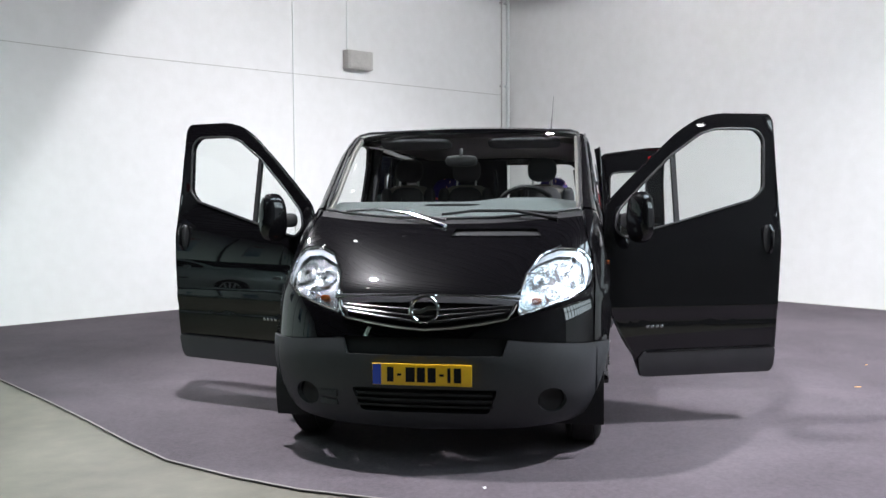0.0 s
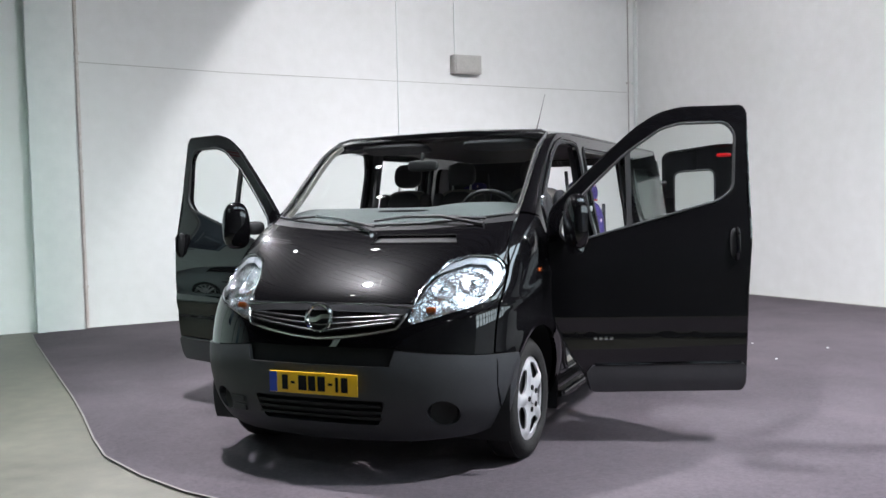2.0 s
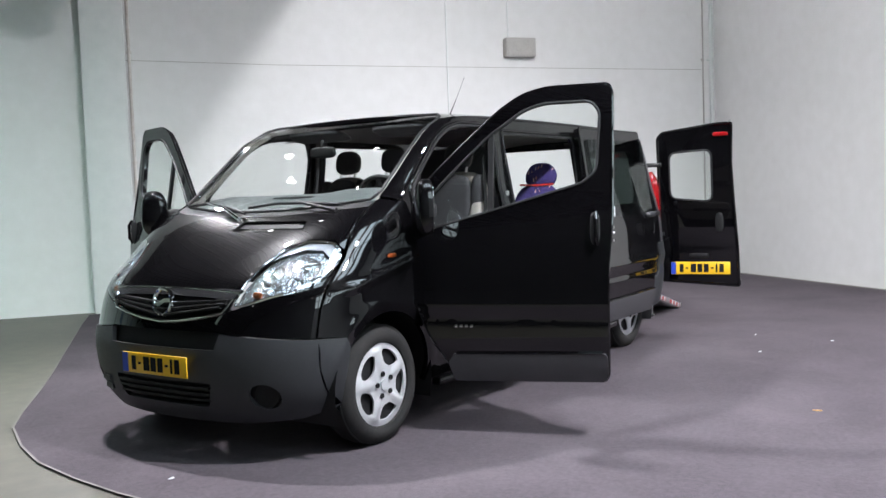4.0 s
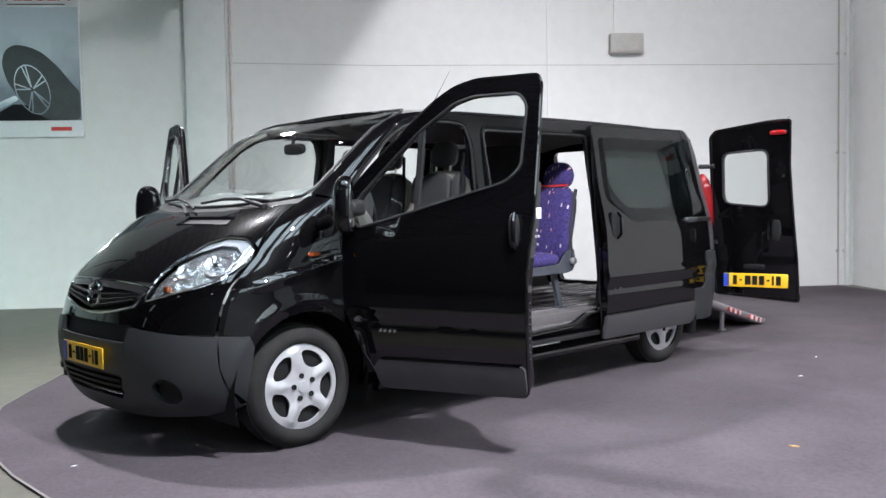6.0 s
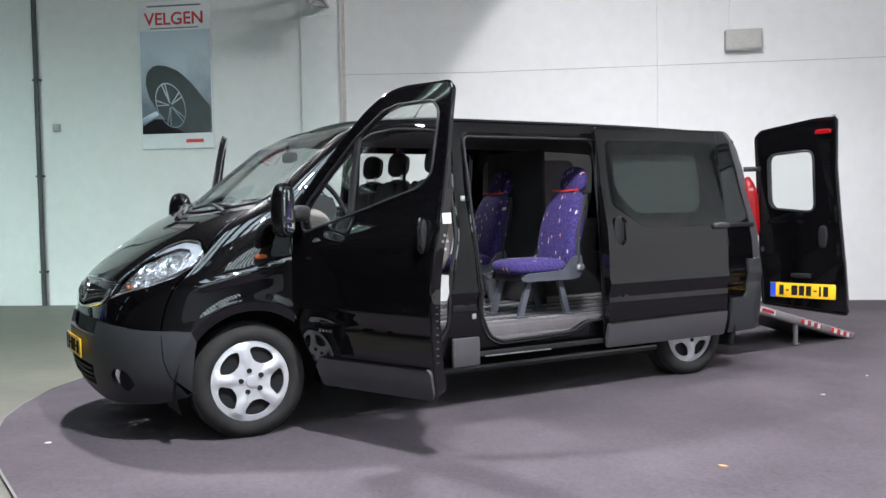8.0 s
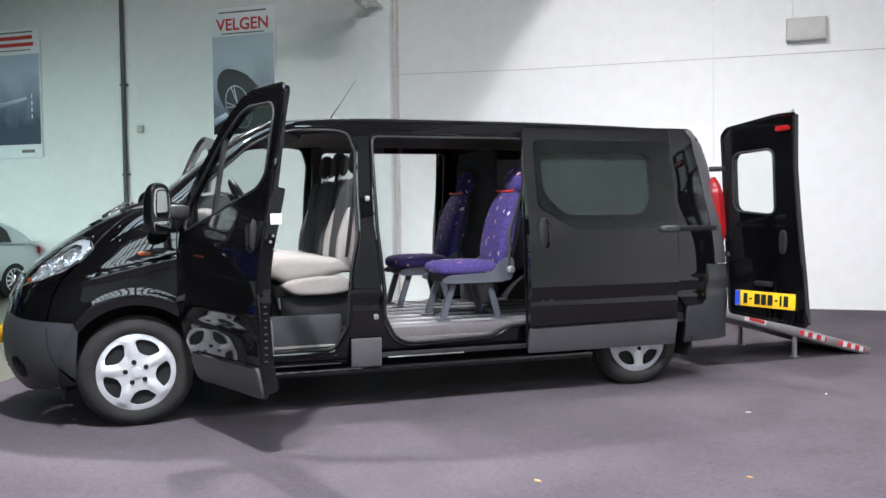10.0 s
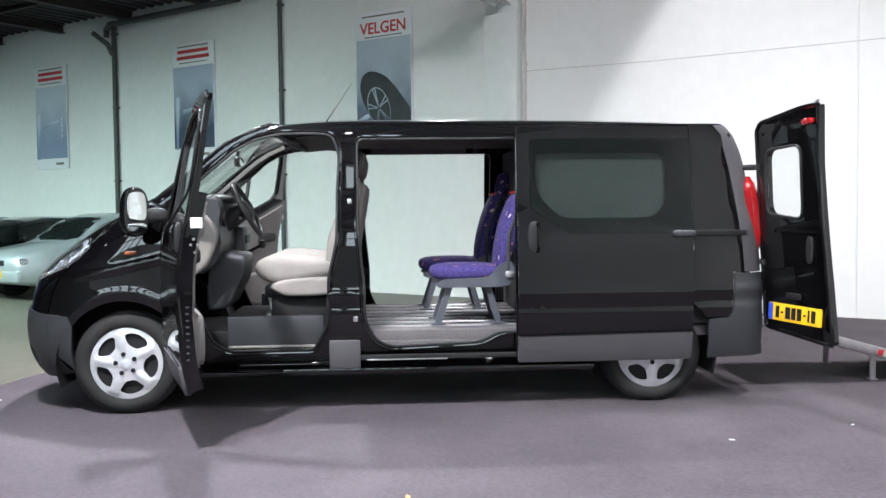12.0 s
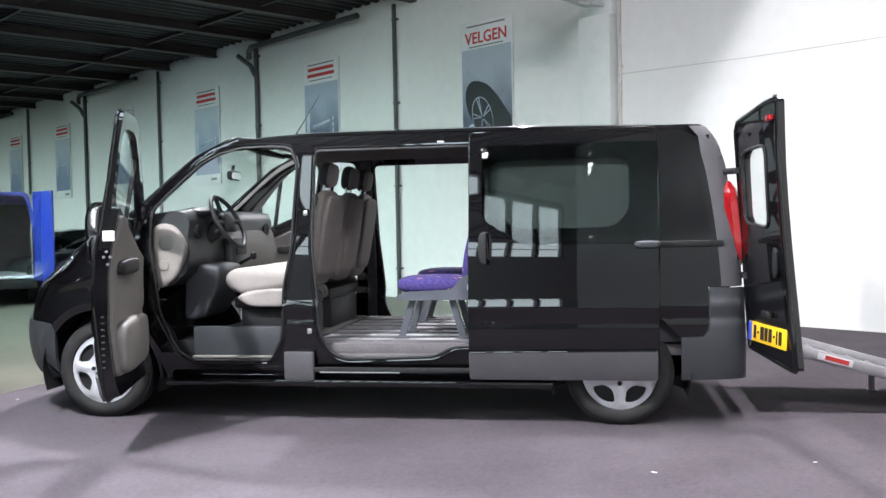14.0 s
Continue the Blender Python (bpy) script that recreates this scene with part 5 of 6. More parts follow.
def front_door(sx):
    shell = merged(skin(rounded(door_line, 0.05), door_surface, [PANE[::-1]], 0.03, 0.002, 0.04), skin(rounded(lower_line, 0.02), door_surface, [], 0.08, -0.036, 0.045))
    door = part("front_door", place(sx, shell), PAINT, van, "front door, black outside and grey inside, standing open")
    bm = bmesh.new()
    tube(bm, [door_surface(y, z) + Vector((-0.006, 0, 0)) for y, z in rounded(door_line, 0.05)], 0.010, 8, True)
    part("rolled_edge", put(sx, bm), PAINT, door)
    part("window", place(sx, skin(PANE, door_surface, [], 0.08, -0.014, 0.005)), GLASS, door)
    bm = bmesh.new()
    strip(bm, [door_surface(0.72, 1.25) - Vector((0.012, 0, 0)), door_surface(0.72, 1.70) - Vector((0.012, 0, 0))], 0.03, 0.022, (1, 0, 0))
    part("window_divider", put(sx, bm), BLACK, door)
    bm = bmesh.new()
    tube(bm, [door_surface(y, z) + Vector((0.002, 0, 0)) for y, z in PANE], 0.008, 6, True)
    part("window_seal", put(sx, bm), BLACK, door)
    low = [(0.49, 0.325), (0.53, 0.32), (1.33, 0.33), (1.35, 0.36), (1.352, 0.47), (1.335, 0.488), (0.50, 0.478), (0.462, 0.43)]
    strip_low = part("rubbing_strip", place(sx, skin(rounded(low, 0.015), door_surface, [], 0.06, 0.018, 0.03)), LIT_PLASTIC, door, "grey plastic lower strip")
    bm = bmesh.new()
    tube(bm, [door_surface(y, 0.476 + 0.012 * (y - 0.5)) + Vector((0.014, 0, 0)) for y in np.linspace(0.51, 1.325, 8)], 0.006, 8)
    part("lip", put(sx, bm), PAINT, strip_low)
    bm = bmesh.new()
    c = side_at(1.30, 1.16)
    pillow(bm, c + Vector((0.010, 0, 0)), (0.045, 0.052, 0.175), 3, 8)
    part("handle_recess", put(sx, bm), BLACK, door)
    bm = bmesh.new()
    tube(bm, [c + Vector((0.02, 0.008, 0.085)), c + Vector((0.045, 0.010, 0.05)), c + Vector((0.045, 0.010, -0.05)), c + Vector((0.02, 0.008, -0.085))], 0.012, 8)
    part("handle", put(sx, bm), PAINT, door)
    # inner card
    card = [(0.32, 0.82), (0.42, 0.58), (0.52, 0.44), (1.28, 0.44), (1.31, 0.9), (1.335, 1.2), (1.33, 1.38), (1.2, 1.345), (0.75, 1.215), (0.36, 1.11)]
    part("door_card", place(sx, skin(rounded(card, 0.03), door_surface, [], 0.08, -0.078, 0.022)), TRIM, door, "grey-beige inner door card")
    bm = bmesh.new()
    pillow(bm, (0.835, 0.86, 0.60), (0.09, 0.80, 0.30), 5, 8)
    part("door_pocket", put(sx, bm), TRIM, door)
    bm = bmesh.new()
    pillow(bm, (0.835, 0.95, 1.06), (0.07, 0.55, 0.09), 4, 8)
    part("armrest", put(sx, bm), BLACK, door)
    # plate, catch and vents in the shut face
    edge = side_at(1.386, 1.30)
    part("label_plate", put(sx, boxes(((edge.x - 0.045, 1.3935, 1.245), (0.062, 0.006, 0.055), 0.002))), WHITE, door, "white label in the door edge")
    for dz, dx in ((0.0, 0.0), (-0.03, -0.02), (-0.03, 0.015), (-0.07, -0.005)):
        bm = bmesh.new()
        lathe(bm, [(0, 0.008), (0.006, 0.006)], 10, Matrix.Translation((edge.x - 0.03 + dx, 1.388, 1.16 + dz)) @ Matrix.Rotation(radians(90), 4, "Z"))
        part("catch", put(sx, bm), STEEL, door)
    for k in range(9):
        part("vent_slot", put(sx, boxes(((HALF(0.6) - 0.045, 1.360, 0.52 + 0.035 * k), (0.018, 0.006, 0.008), 0.002))), PLASTIC, door)
    # script badge as plain marks
    for k in range(4):
        part("badge_mark", put(sx, boxes(((HALF(0.63) + 0.004, 0.515 + 0.03 * k, 0.632), (0.006, 0.02, 0.02), 0.004))), CHROME, door)
    # mirror, its head turned a little towards the driver
    turned = SWING @ Matrix.Translation((1.10, 0.41, 0)) @ Matrix.Rotation(radians(26), 4, "Z") @ Matrix.Translation((-1.10, -0.37, 0))
    bm = bmesh.new()
    pillow(bm, (1.10, 0.37, 1.305), (0.178, 0.12, 0.305), 2.7, 12, None, lambda p: (p.x * (1 - 0.07 * p.z), min(p.y, 0.45), p.z))
    mir = part("door_mirror", put(sx, bm, turned), PAINT, door, "black door mirror", sharp=50)
    bm = bmesh.new()
    pillow(bm, (1.10, 0.398, 1.300), (0.156, 0.012, 0.272), 3.0, 10, None, lambda p: (p.x * (1 - 0.07 * p.z), p.y, p.z))
    part("glass_frame", put(sx, bm, turned), BLACK, mir)
    bm = bmesh.new()
    pillow(bm, (1.10, 0.4035, 1.337), (0.134, 0.006, 0.182), 3.4, 10, None, lambda p: (p.x * (1 - 0.07 * p.z), p.y, p.z))
    part("glass", put(sx, bm, turned), MIRROR, mir)
    bm = bmesh.new()
    pillow(bm, (1.10, 0.4035, 1.207), (0.130, 0.006, 0.062), 3.4, 8, None, lambda p: (p.x * (1 + 0.05 * p.z), p.y, p.z))
    part("wide_glass", put(sx, bm, turned), MIRROR, mir)
    bm = bmesh.new()
    pillow(bm, (0.97, 0.385, 1.285), (0.13, 0.08, 0.09), 3, 8)
    part("arm", put(sx, bm), BLACK, mir)


front_door(1)
front_door(-1)


def sliding_door(sx):
    def out(y, z):
        return side_at(min(y, 3.80), z) + Vector((0.092, 0, 0))
    line = rounded([(2.515, 0.315), (3.655, 0.315), (3.665, 1.0), (3.675, 1.838), (2.525, 1.838)], 0.025)
    win = rounded([(2.605, 1.755), (2.605, 1.30), (2.86, 1.135), (3.676, 1.135), (3.676, 1.755)], 0.04)
    hole = rounded([(2.645, 1.665), (2.645, 1.40), (2.80, 1.235), (3.40, 1.235), (3.50, 1.33), (3.50, 1.665)], 0.07)
    finish = lambda s: s if sx > 0 else mirrored(s)
    door = part("sliding_door", finish(skin(line, out, [hole[::-1]], 0.03, 0.0, 0.05)), PAINT, van, "black sliding door pushed back along the van")
    flat = lambda y, z: out(3.0, 1.135) + Vector((-0.003 - 0.157 * (z - 1.135), y - 3.0, z - 1.135))
    part("window", finish(skin([(min(y, 3.668), z) for y, z in win], flat, [], 0.3, 0.006, 0.006)), TINTED, door, "dark tinted door window")
    part("window_blind", finish(skin(rounded([(2.60, 1.71), (2.60, 1.36), (2.77, 1.19), (3.45, 1.19), (3.55, 1.30), (3.55, 1.71)], 0.05), out, [], 0.1, -0.055, 0.01)), BLIND, door, "pale grey panel behind the tinted window")
    bm = bmesh.new()
    tube(bm, [out(y, z) + Vector((-0.006, 0, 0)) for y, z in line], 0.009, 8, True)
    part("rolled_edge", put(sx, bm, Matrix()), PAINT, door)
    part("rubbing_strip", finish(skin(rounded([(2.515, 0.312), (3.655, 0.312), (3.655, 0.495), (2.515, 0.480)], 0.015), out, [], 0.06, 0.018, 0.03)), LIT_PLASTIC, door, "grey plastic lower strip")
    bm = bmesh.new()
    tube(bm, [out(y, 0.478 + 0.013 * (y - 2.515)) + Vector((0.014, 0, 0)) for y in np.linspace(2.525, 3.645, 8)], 0.006, 8)
    part("strip_lip", put(sx, bm, Matrix()), PAINT, door)
    c = out(2.625, 1.115)
    bm = bmesh.new()
    pillow(bm, c, (0.03, 0.085, 0.21), 3, 8)
    part("handle_recess", put(sx, bm, Matrix()), BLACK, door)
    bm = bmesh.new()
    tube(bm, [c + Vector((0.008, 0.018, 0.09)), c + Vector((0.04, 0.020, 0.06)), c + Vector((0.04, 0.020, -0.06)), c + Vector((0.008, 0.018, -0.09))], 0.012, 8)
    part("handle", put(sx, bm, Matrix()), PAINT, door)
    bm = bmesh.new()
    pillow(bm, out(3.60, 1.13) + Vector((0.01, 0, 0)), (0.05, 0.15, 0.045), 3.5, 8)
    part("roller_cover", put(sx, bm, Matrix()), PLASTIC, door)
    lining = [(2.55, 0.36), (3.63, 0.36), (3.63, 1.15), (2.85, 1.15), (2.60, 1.30), (2.55, 1.30)]
    part("lining", finish(skin(rounded(lining, 0.03), out, [], 0.2, -0.05, 0.02)), DARK_CLOTH, door)


sliding_door(1)
sliding_door(-1)

FOLD = radians(9.5)


def rear_door(sx):
    def out(u, z):
        # one leaf, folded right round on its leaning hinges
        y = 4.232 - 0.055 * z - 0.012 * math.sin(min(max((z - 0.5) / 1.4, 0), 1) * math.pi)
        return Vector((0.885 + u * math.cos(FOLD), y + u * math.sin(FOLD) + 0.012 * (u / 0.7) ** 2, z))
    line = rounded([(0.015, 0.545), (0.02, 0.50), (0.69, 0.455), (0.685, 0.8), (0.665, 1.2), (0.65, 1.55), (0.66, 1.905), (0.50, 1.90), (0.06, 1.845), (0.015, 1.80)], 0.02)
    pane = rounded([(0.115, 1.25), (0.485, 1.215), (0.485, 1.68), (0.115, 1.66)], 0.07)
    finish = lambda s: s if sx > 0 else mirrored(s)
    door = part("rear_door", finish(skin(line, out, [pane[::-1]], 0.06, 0.0, 0.045)), PAINT, van, "black rear door with a window, swung right open")
    bm = bmesh.new()
    tube(bm, [out(u, z) for u, z in line], 0.014, 8, True)
    part("rolled_edge", put(sx, bm, Matrix()), PAINT, door)
    part("window", finish(skin(pane, out, [], 0.1, -0.01, 0.005)), GLASS, door)
    bm = bmesh.new()
    tube(bm, [out(u, z) + Vector((0, -0.003, 0)) for u, z in pane], 0.009, 6, True)
    part("window_seal", put(sx, bm, Matrix()), BLACK, door)
    bm = bmesh.new()
    strip(bm, [out(u, 1.135 + 0.01 * math.sin(u * 5)) + Vector((0, 0.004, 0)) for u in np.linspace(0.03, 0.66, 10)], 0.02, 0.02)
    part("crease", put(sx, bm, Matrix()), PAINT, door)
    for z in (0.93, 1.56):
        bm = bmesh.new()
        tube(bm, [(0.82, TAIL(z) - 0.01, z), (0.89, TAIL(z) + 0.05, z), (0.93, 4.225 - 0.055 * z, z)], 0.02, 8)
        part("hinge", put(sx, bm, Matrix()), BLACK, door)
    if sx > 0:
        bm = bmesh.new()
        pillow(bm, out(0.57, 1.81) + Vector((0, -0.008, 0)), (0.14, 0.035, 0.04), 4, 6)
        part("brake_light", bm, RED_LENS, door, "high red brake light")
        bm = bmesh.new()
        pillow(bm, out(0.54, 1.03) + Vector((0, -0.004, 0)), (0.075, 0.025, 0.17), 3, 8)
        part("handle", bm, BLACK, door)
        p = out(0.36, 0.615) + Vector((0, -0.014, 0))
        number = plate(Matrix.Translation(p) @ Matrix.Rotation(FOLD + 0.05, 4, "Z") @ Matrix.Rotation(radians(-3), 4, "X"), door, "rear_plate")
        part("plate_lamp", boxes(((p.x - 0.01, p.y - 0.002, p.z + 0.115), (0.18, 0.03, 0.035), 0.01)), BLACK, door)
        bm = bmesh.new()
        strip(bm, [out(0.62, 1.905), out(0.66, 1.93)], 0.02, 0.012)
        part("top_catch", bm, STEEL, door)
    card = rounded([(0.06, 0.56), (0.62, 0.54), (0.60, 1.12), (0.08, 1.15)], 0.03)
    part("lining", finish(skin(card, out, [], 0.12, -0.045, 0.02)), DARK_CLOTH, door)


rear_door(1)
rear_door(-1)

# wipers
for path in ([(-0.62, 1.335), (-0.45, 1.345), (-0.2, 1.318), (0.02, 1.283)], [(-0.02, 1.315), (0.15, 1.335), (0.42, 1.335), (0.66, 1.322)]):
    bm = bmesh.new()
    tube(bm, [front_at(x, z) + Vector((0, -0.022, 0.012)) for x, z in path], 0.008, 8)
    wiper = part("wiper_blade", bm, BLACK, van)
    bm = bmesh.new()
    a, b = path[-1], path[1]
    tube(bm, [front_at(a[0], a[1] - 0.02) + Vector((0, -0.02, 0.0)), front_at((a[0] + b[0]) / 2, (a[1] + b[1]) / 2) + Vector((0, -0.045, 0.02)), front_at(*b) + Vector((0, -0.03, 0.016))], [0.014, 0.009, 0.006], 8)
    part("wiper_arm", bm, CHROME if path[0][0] < -0.1 else BLACK, wiper)
for sx in (1, -1):
    bm = bmesh.new()
    pillow(bm, side_at(0.06, 1.045) + Vector((0.004, 0, 0)), (0.014, 0.08, 0.026), 3, 6)
    if sx < 0:
        bmesh.ops.scale(bm, vec=(-1, 1, 1), verts=bm.verts[:])
    part("side_repeater", bm, AMBER, van, "small red-amber side repeater")

# ---- inside the van ----
part("cabin_floor", boxes(((0, 0.95, 0.44), (1.64, 0.94, 0.16), 0.02)), BLACK, van)
part("load_floor", boxes(((0, 2.76, 0.475), (1.70, 2.66, 0.07), 0.004)), CABIN_FLOOR, van, "grey load floor")
for k in range(7):
    x = -0.66 + 0.22 * k
    rail = part("floor_rail", boxes(((x, 2.76, 0.515), (0.055, 2.6, 0.012), 0.003)), ALU, van, "aluminium seat rail")
    part("groove", boxes(((x, 2.76, 0.5225), (0.012, 2.58, 0.003), 0)), BLACK, rail)
for sx in (1, -1):
    part("side_step", boxes(((sx * 0.80, 1.98, 0.43), (0.20, 0.70, 0.03), 0.008)), CABIN_FLOOR, van)
    part("step_well", boxes(((sx * 0.845, 0.95, 0.52), (0.05, 0.62, 0.20), 0.01)), PLASTIC, van)
    part("step_tread", boxes(((sx * 0.875, 0.95, 0.425), (0.10, 0.60, 0.012), 0.004)), TRIM, van)
    # inner linings of the rear quarter, pillars and roof edge
    lin = skin([(2.60, 0.52), (3.96, 0.52), (3.96, 1.20), (2.60, 1.20)], side_at, [], 0.1, -0.06, 0.02)
    part("quarter_lining", lin if sx > 0 else mirrored(lin), DARK_CLOTH, van)
    lin = skin([(1.405, 0.50), (1.475, 0.50), (1.475, 1.80), (1.405, 1.80)], side_at, [], 0.06, -0.032, 0.05)
    part("pillar_lining", lin if sx > 0 else mirrored(lin), DARK_CLOTH, van)
    bm = bmesh.new()
    strip(bm, [front_at(sx * (EDGE(z) - 0.03), z) + Vector((0, 0.05, -0.02)) for z in np.linspace(1.36, 1.84, 9)], 0.025, 0.028)
    part("pillar_trim", bm, TRIM, van)
bm = bmesh.new()
rows = [[bm.verts.new((x, y, ROOF(y) - 0.075 - 0.06 * abs(x / 0.74) ** 3)) for y in np.linspace(1.02, 3.92, 14)] for x in np.linspace(-0.745, 0.745, 12)]
for a, b in zip(rows, rows[1:]):
    for j in range(13):
        bm.faces.new((a[j], b[j], b[j + 1], a[j + 1]))
bmesh.ops.solidify(bm, geom=bm.faces[:], thickness=0.02)
part("headlining", bm, TRIM, van, "grey cloth headlining")
for x in (-0.38, 0.38):
    bm = bmesh.new()
    pillow(bm, (x, 1.0, 1.80), (0.50, 0.16, 0.035), 5, 8, Matrix.Translation((x, 1.0, 1.80)) @ Matrix.Rotation(radians(-18), 4, "X") @ Matrix.Translation((-x, -1.0, -1.80)))
    part("sun_visor", bm, DARK_CLOTH, van)
bm = bmesh.new()
pillow(bm, (0.0, 0.60, 1.665), (0.21, 0.045, 0.075), 3.5, 8)
mirror = part("rear_view_mirror", bm, BLACK, van)
part("glass", (lambda b: pillow(b, (0.0, 0.622, 1.665), (0.19, 0.008, 0.06), 4, 6))(bmesh.new()), MIRROR, mirror)
bm = bmesh.new()
tube(bm, [(0, 0.59, 1.69), (0, 0.60, 1.745)], 0.012, 8)
part("stem", bm, BLACK, mirror)


def stuffed(bm, profile, x0, x1, soft):
    """A cushion: a side outline in y and z, drawn in softly at both ends."""
    pts = rounded(profile, 0.045, 3)
    mid = Vector((sum(p[0] for p in pts) / len(pts), sum(p[1] for p in pts) / len(pts)))
    rings = []
    for f, k in ((0.0, 1.0), (0.0, 0.72), (0.12, 0.38), (0.35, 0.14), (0.7, 0.03), (1.0, 0.0)):
        rings.append((x0 + soft * f, k))
    rings += [(x1 - (x - x0), k) for x, k in rings[::-1]]
    size = min(max(p[1] for p in pts) - min(p[1] for p in pts), max(p[0] for p in pts) - min(p[0] for p in pts)) / 2
    loft(bm, [[Vector((x, p[0] + (mid.x - p[0]) * k * min(1.0, soft / size), p[1] + (mid.y - p[1]) * k * min(1.0, soft / size))) for p in pts] for x, k in rings])
    return bm


# dashboard
bm = bmesh.new()
rings = []
for x in np.linspace(-0.80, 0.80, 25):
    hump = 0.025 * math.exp(-((x - 0.42) / 0.26) ** 4)
    lead = front_at(x, 1.295).y + 0.06
    prof = [(lead + 0.02, 1.02), (lead, 1.22), (lead + 0.01, 1.288), (lead + 0.05, 1.305), (0.34, 1.372 + hump * 0.4), (0.50, 1.394 + hump), (0.575, 1.375 + hump), (0.60, 1.31), (0.585, 1.22), (0.60, 1.10), (0.57, 0.98), (0.48, 0.90), (0.20, 0.85)]
    rings.append([Vector((x, y, z)) for y, z in prof])
loft(bm, rings)
dash = part("dashboard", bm, DASH, van, "dark grey dashboard", sharp=60)
# top sheet of the dash, light falling on it put into its paler colour
bm = bmesh.new()
rings = []
for x in np.linspace(-0.79, 0.79, 25):
    hump = 0.025 * math.exp(-((x - 0.42) / 0.26) ** 4)
    lead = front_at(x, 1.295).y + 0.06
    prof = [(lead + 0.045, 1.309), (0.34, 1.378 + hump * 0.4), (0.52, 1.398 + hump), (0.52, 1.393 + hump), (0.34, 1.374 + hump * 0.4), (lead + 0.045, 1.304)]
    rings.append([Vector((x, y, z)) for y, z in prof])
loft(bm, rings)
part("dash_top", bm, DASH_LIT, dash, "grained dashboard top in the paler, lit copy of the dash plastic", sharp=60)
bm = bmesh.new()
rings = []
for x in np.linspace(-0.81, 0.14, 9):
    rings.append([Vector((x, y, z)) for y, z in ((0.575, 1.27), (0.605, 1.22), (0.63, 1.10), (0.61, 0.97), (0.50, 0.88), (0.48, 0.90), (0.58, 1.10), (0.54, 1.24))])
loft(bm, rings)
part("lower_dash", bm, TRIM, dash, "grey-beige lower dashboard")
for sx in (1, -1):
    a, b = sorted((sx * 0.77, sx * 0.842))
    end = part("dash_end", stuffed(bmesh.new(), [(0.345, 1.295), (0.43, 1.315), (0.505, 1.29), (0.56, 1.22), (0.59, 1.16), (0.565, 1.06), (0.51, 0.94), (0.40, 0.87), (0.36, 0.90), (0.345, 1.10)], a, b, 0.03), BEIGE, dash, "beige dashboard end")
    bm = bmesh.new()
    pillow(bm, (sx * 0.838, 0.45, 1.185), (0.02, 0.115, 0.12), 2.4, 8)
    part("dash_pocket", bm, TRIM, end)
    part("fuse_cover", stuffed(bmesh.new(), [(0.40, 1.00), (0.40, 1.07), (0.47, 1.05), (0.46, 0.99)], min(sx * 0.836, sx * 0.852), max(sx * 0.836, sx * 0.852), 0.006), BEIGE, end)
    bm = bmesh.new()
    lathe(bm, [(0, 0.05), (0.02, 0.05), (0.02, 0.035), (0.01, 0.02)], 20, Matrix.Translation((sx * 0.66, 0.59, 1.25)) @ Matrix.Rotation(radians(90), 4, "Z"))
    part("air_vent", bm, BLACK, dash)
bm = bmesh.new()
box(bm, (0.05, 0.60, 1.02), (0.30, 0.12, 0.36), 0.03)
part("centre_console", bm, DASH, dash)
part("radio", boxes(((0.05, 0.664, 1.10), (0.20, 0.012, 0.06), 0.004)), BLACK, dash)
bm = bmesh.new()
tube(bm, [(0.08, 0.62, 0.98), (0.09, 0.72, 1.03), (0.09, 0.76, 1.05)], 0.012, 8)
pillow(bm, (0.09, 0.775, 1.06), (0.045, 0.045, 0.06), 2.5, 6)
part("gear_lever", bm, BLACK, dash)
bm = bmesh.new()
pillow(bm, (-0.02, 0.33, 1.379), (0.36, 0.05, 0.016), 2.6, 8)
part("demist_vent", bm, BLACK, dash)
bm = bmesh.new()
pillow(bm, (0.42, 0.57, 1.388), (0.42, 0.15, 0.06), 3.0, 8, Matrix.Translation((0.42, 0.57, 1.388)) @ Matrix.Rotation(radians(-10), 4, "X") @ Matrix.Translation((-0.42, -0.57, -1.388)))
part("instrument_hood", bm, BLACK, dash, "black instrument hood")
# grey cover hanging below the column
part("knee_panel", stuffed(bmesh.new(), [(0.49, 1.04), (0.735, 1.01), (0.715, 0.86), (0.61, 0.65), (0.46, 0.63), (0.47, 0.85)], 0.20, 0.62, 0.03), PLASTIC, dash, "grey knee cover below the steering column")
# steering wheel
SW = Matrix.Translation((0.42, 0.72, 1.315)) @ Matrix.Rotation(radians(-62), 4, "X")
bm = bmesh.new()
tube(bm, [SW @ Vector((0.20 * math.cos(t), 0.20 * math.sin(t), 0)) for t in np.linspace(0, 2 * math.pi, 40, endpoint=False)], 0.016, 10, True)
steer = part("steering_wheel", bm, BLACK, van, "black steering wheel")
bm = bmesh.new()
for a in (0, 180, 270):
    tube(bm, [SW @ Vector((0.05 * math.cos(radians(a)), 0.05 * math.sin(radians(a)), -0.02)), SW @ Vector((0.2 * math.cos(radians(a)), 0.2 * math.sin(radians(a)), 0))], 0.016, 8)
part("spoke", bm, BLACK, steer)
bm = bmesh.new()
pillow(bm, (0, 0, -0.01), (0.16, 0.15, 0.06), 3, 8, SW)
part("boss", bm, BLACK, steer)
bm = bmesh.new()
tube(bm, [SW @ Vector((0, 0, -0.03)), SW @ Vector((0, 0, -0.28))], [0.058, 0.088], 14)
part("column", bm, BLACK, steer)
bm = bmesh.new()
for sx in (1, -1):
    tube(bm, [SW @ Vector((0.03 * sx, 0.02, -0.07)), SW @ Vector((0.18 * sx, 0.05, -0.05))], 0.009, 8)
part("stalk", bm, PLASTIC, steer)


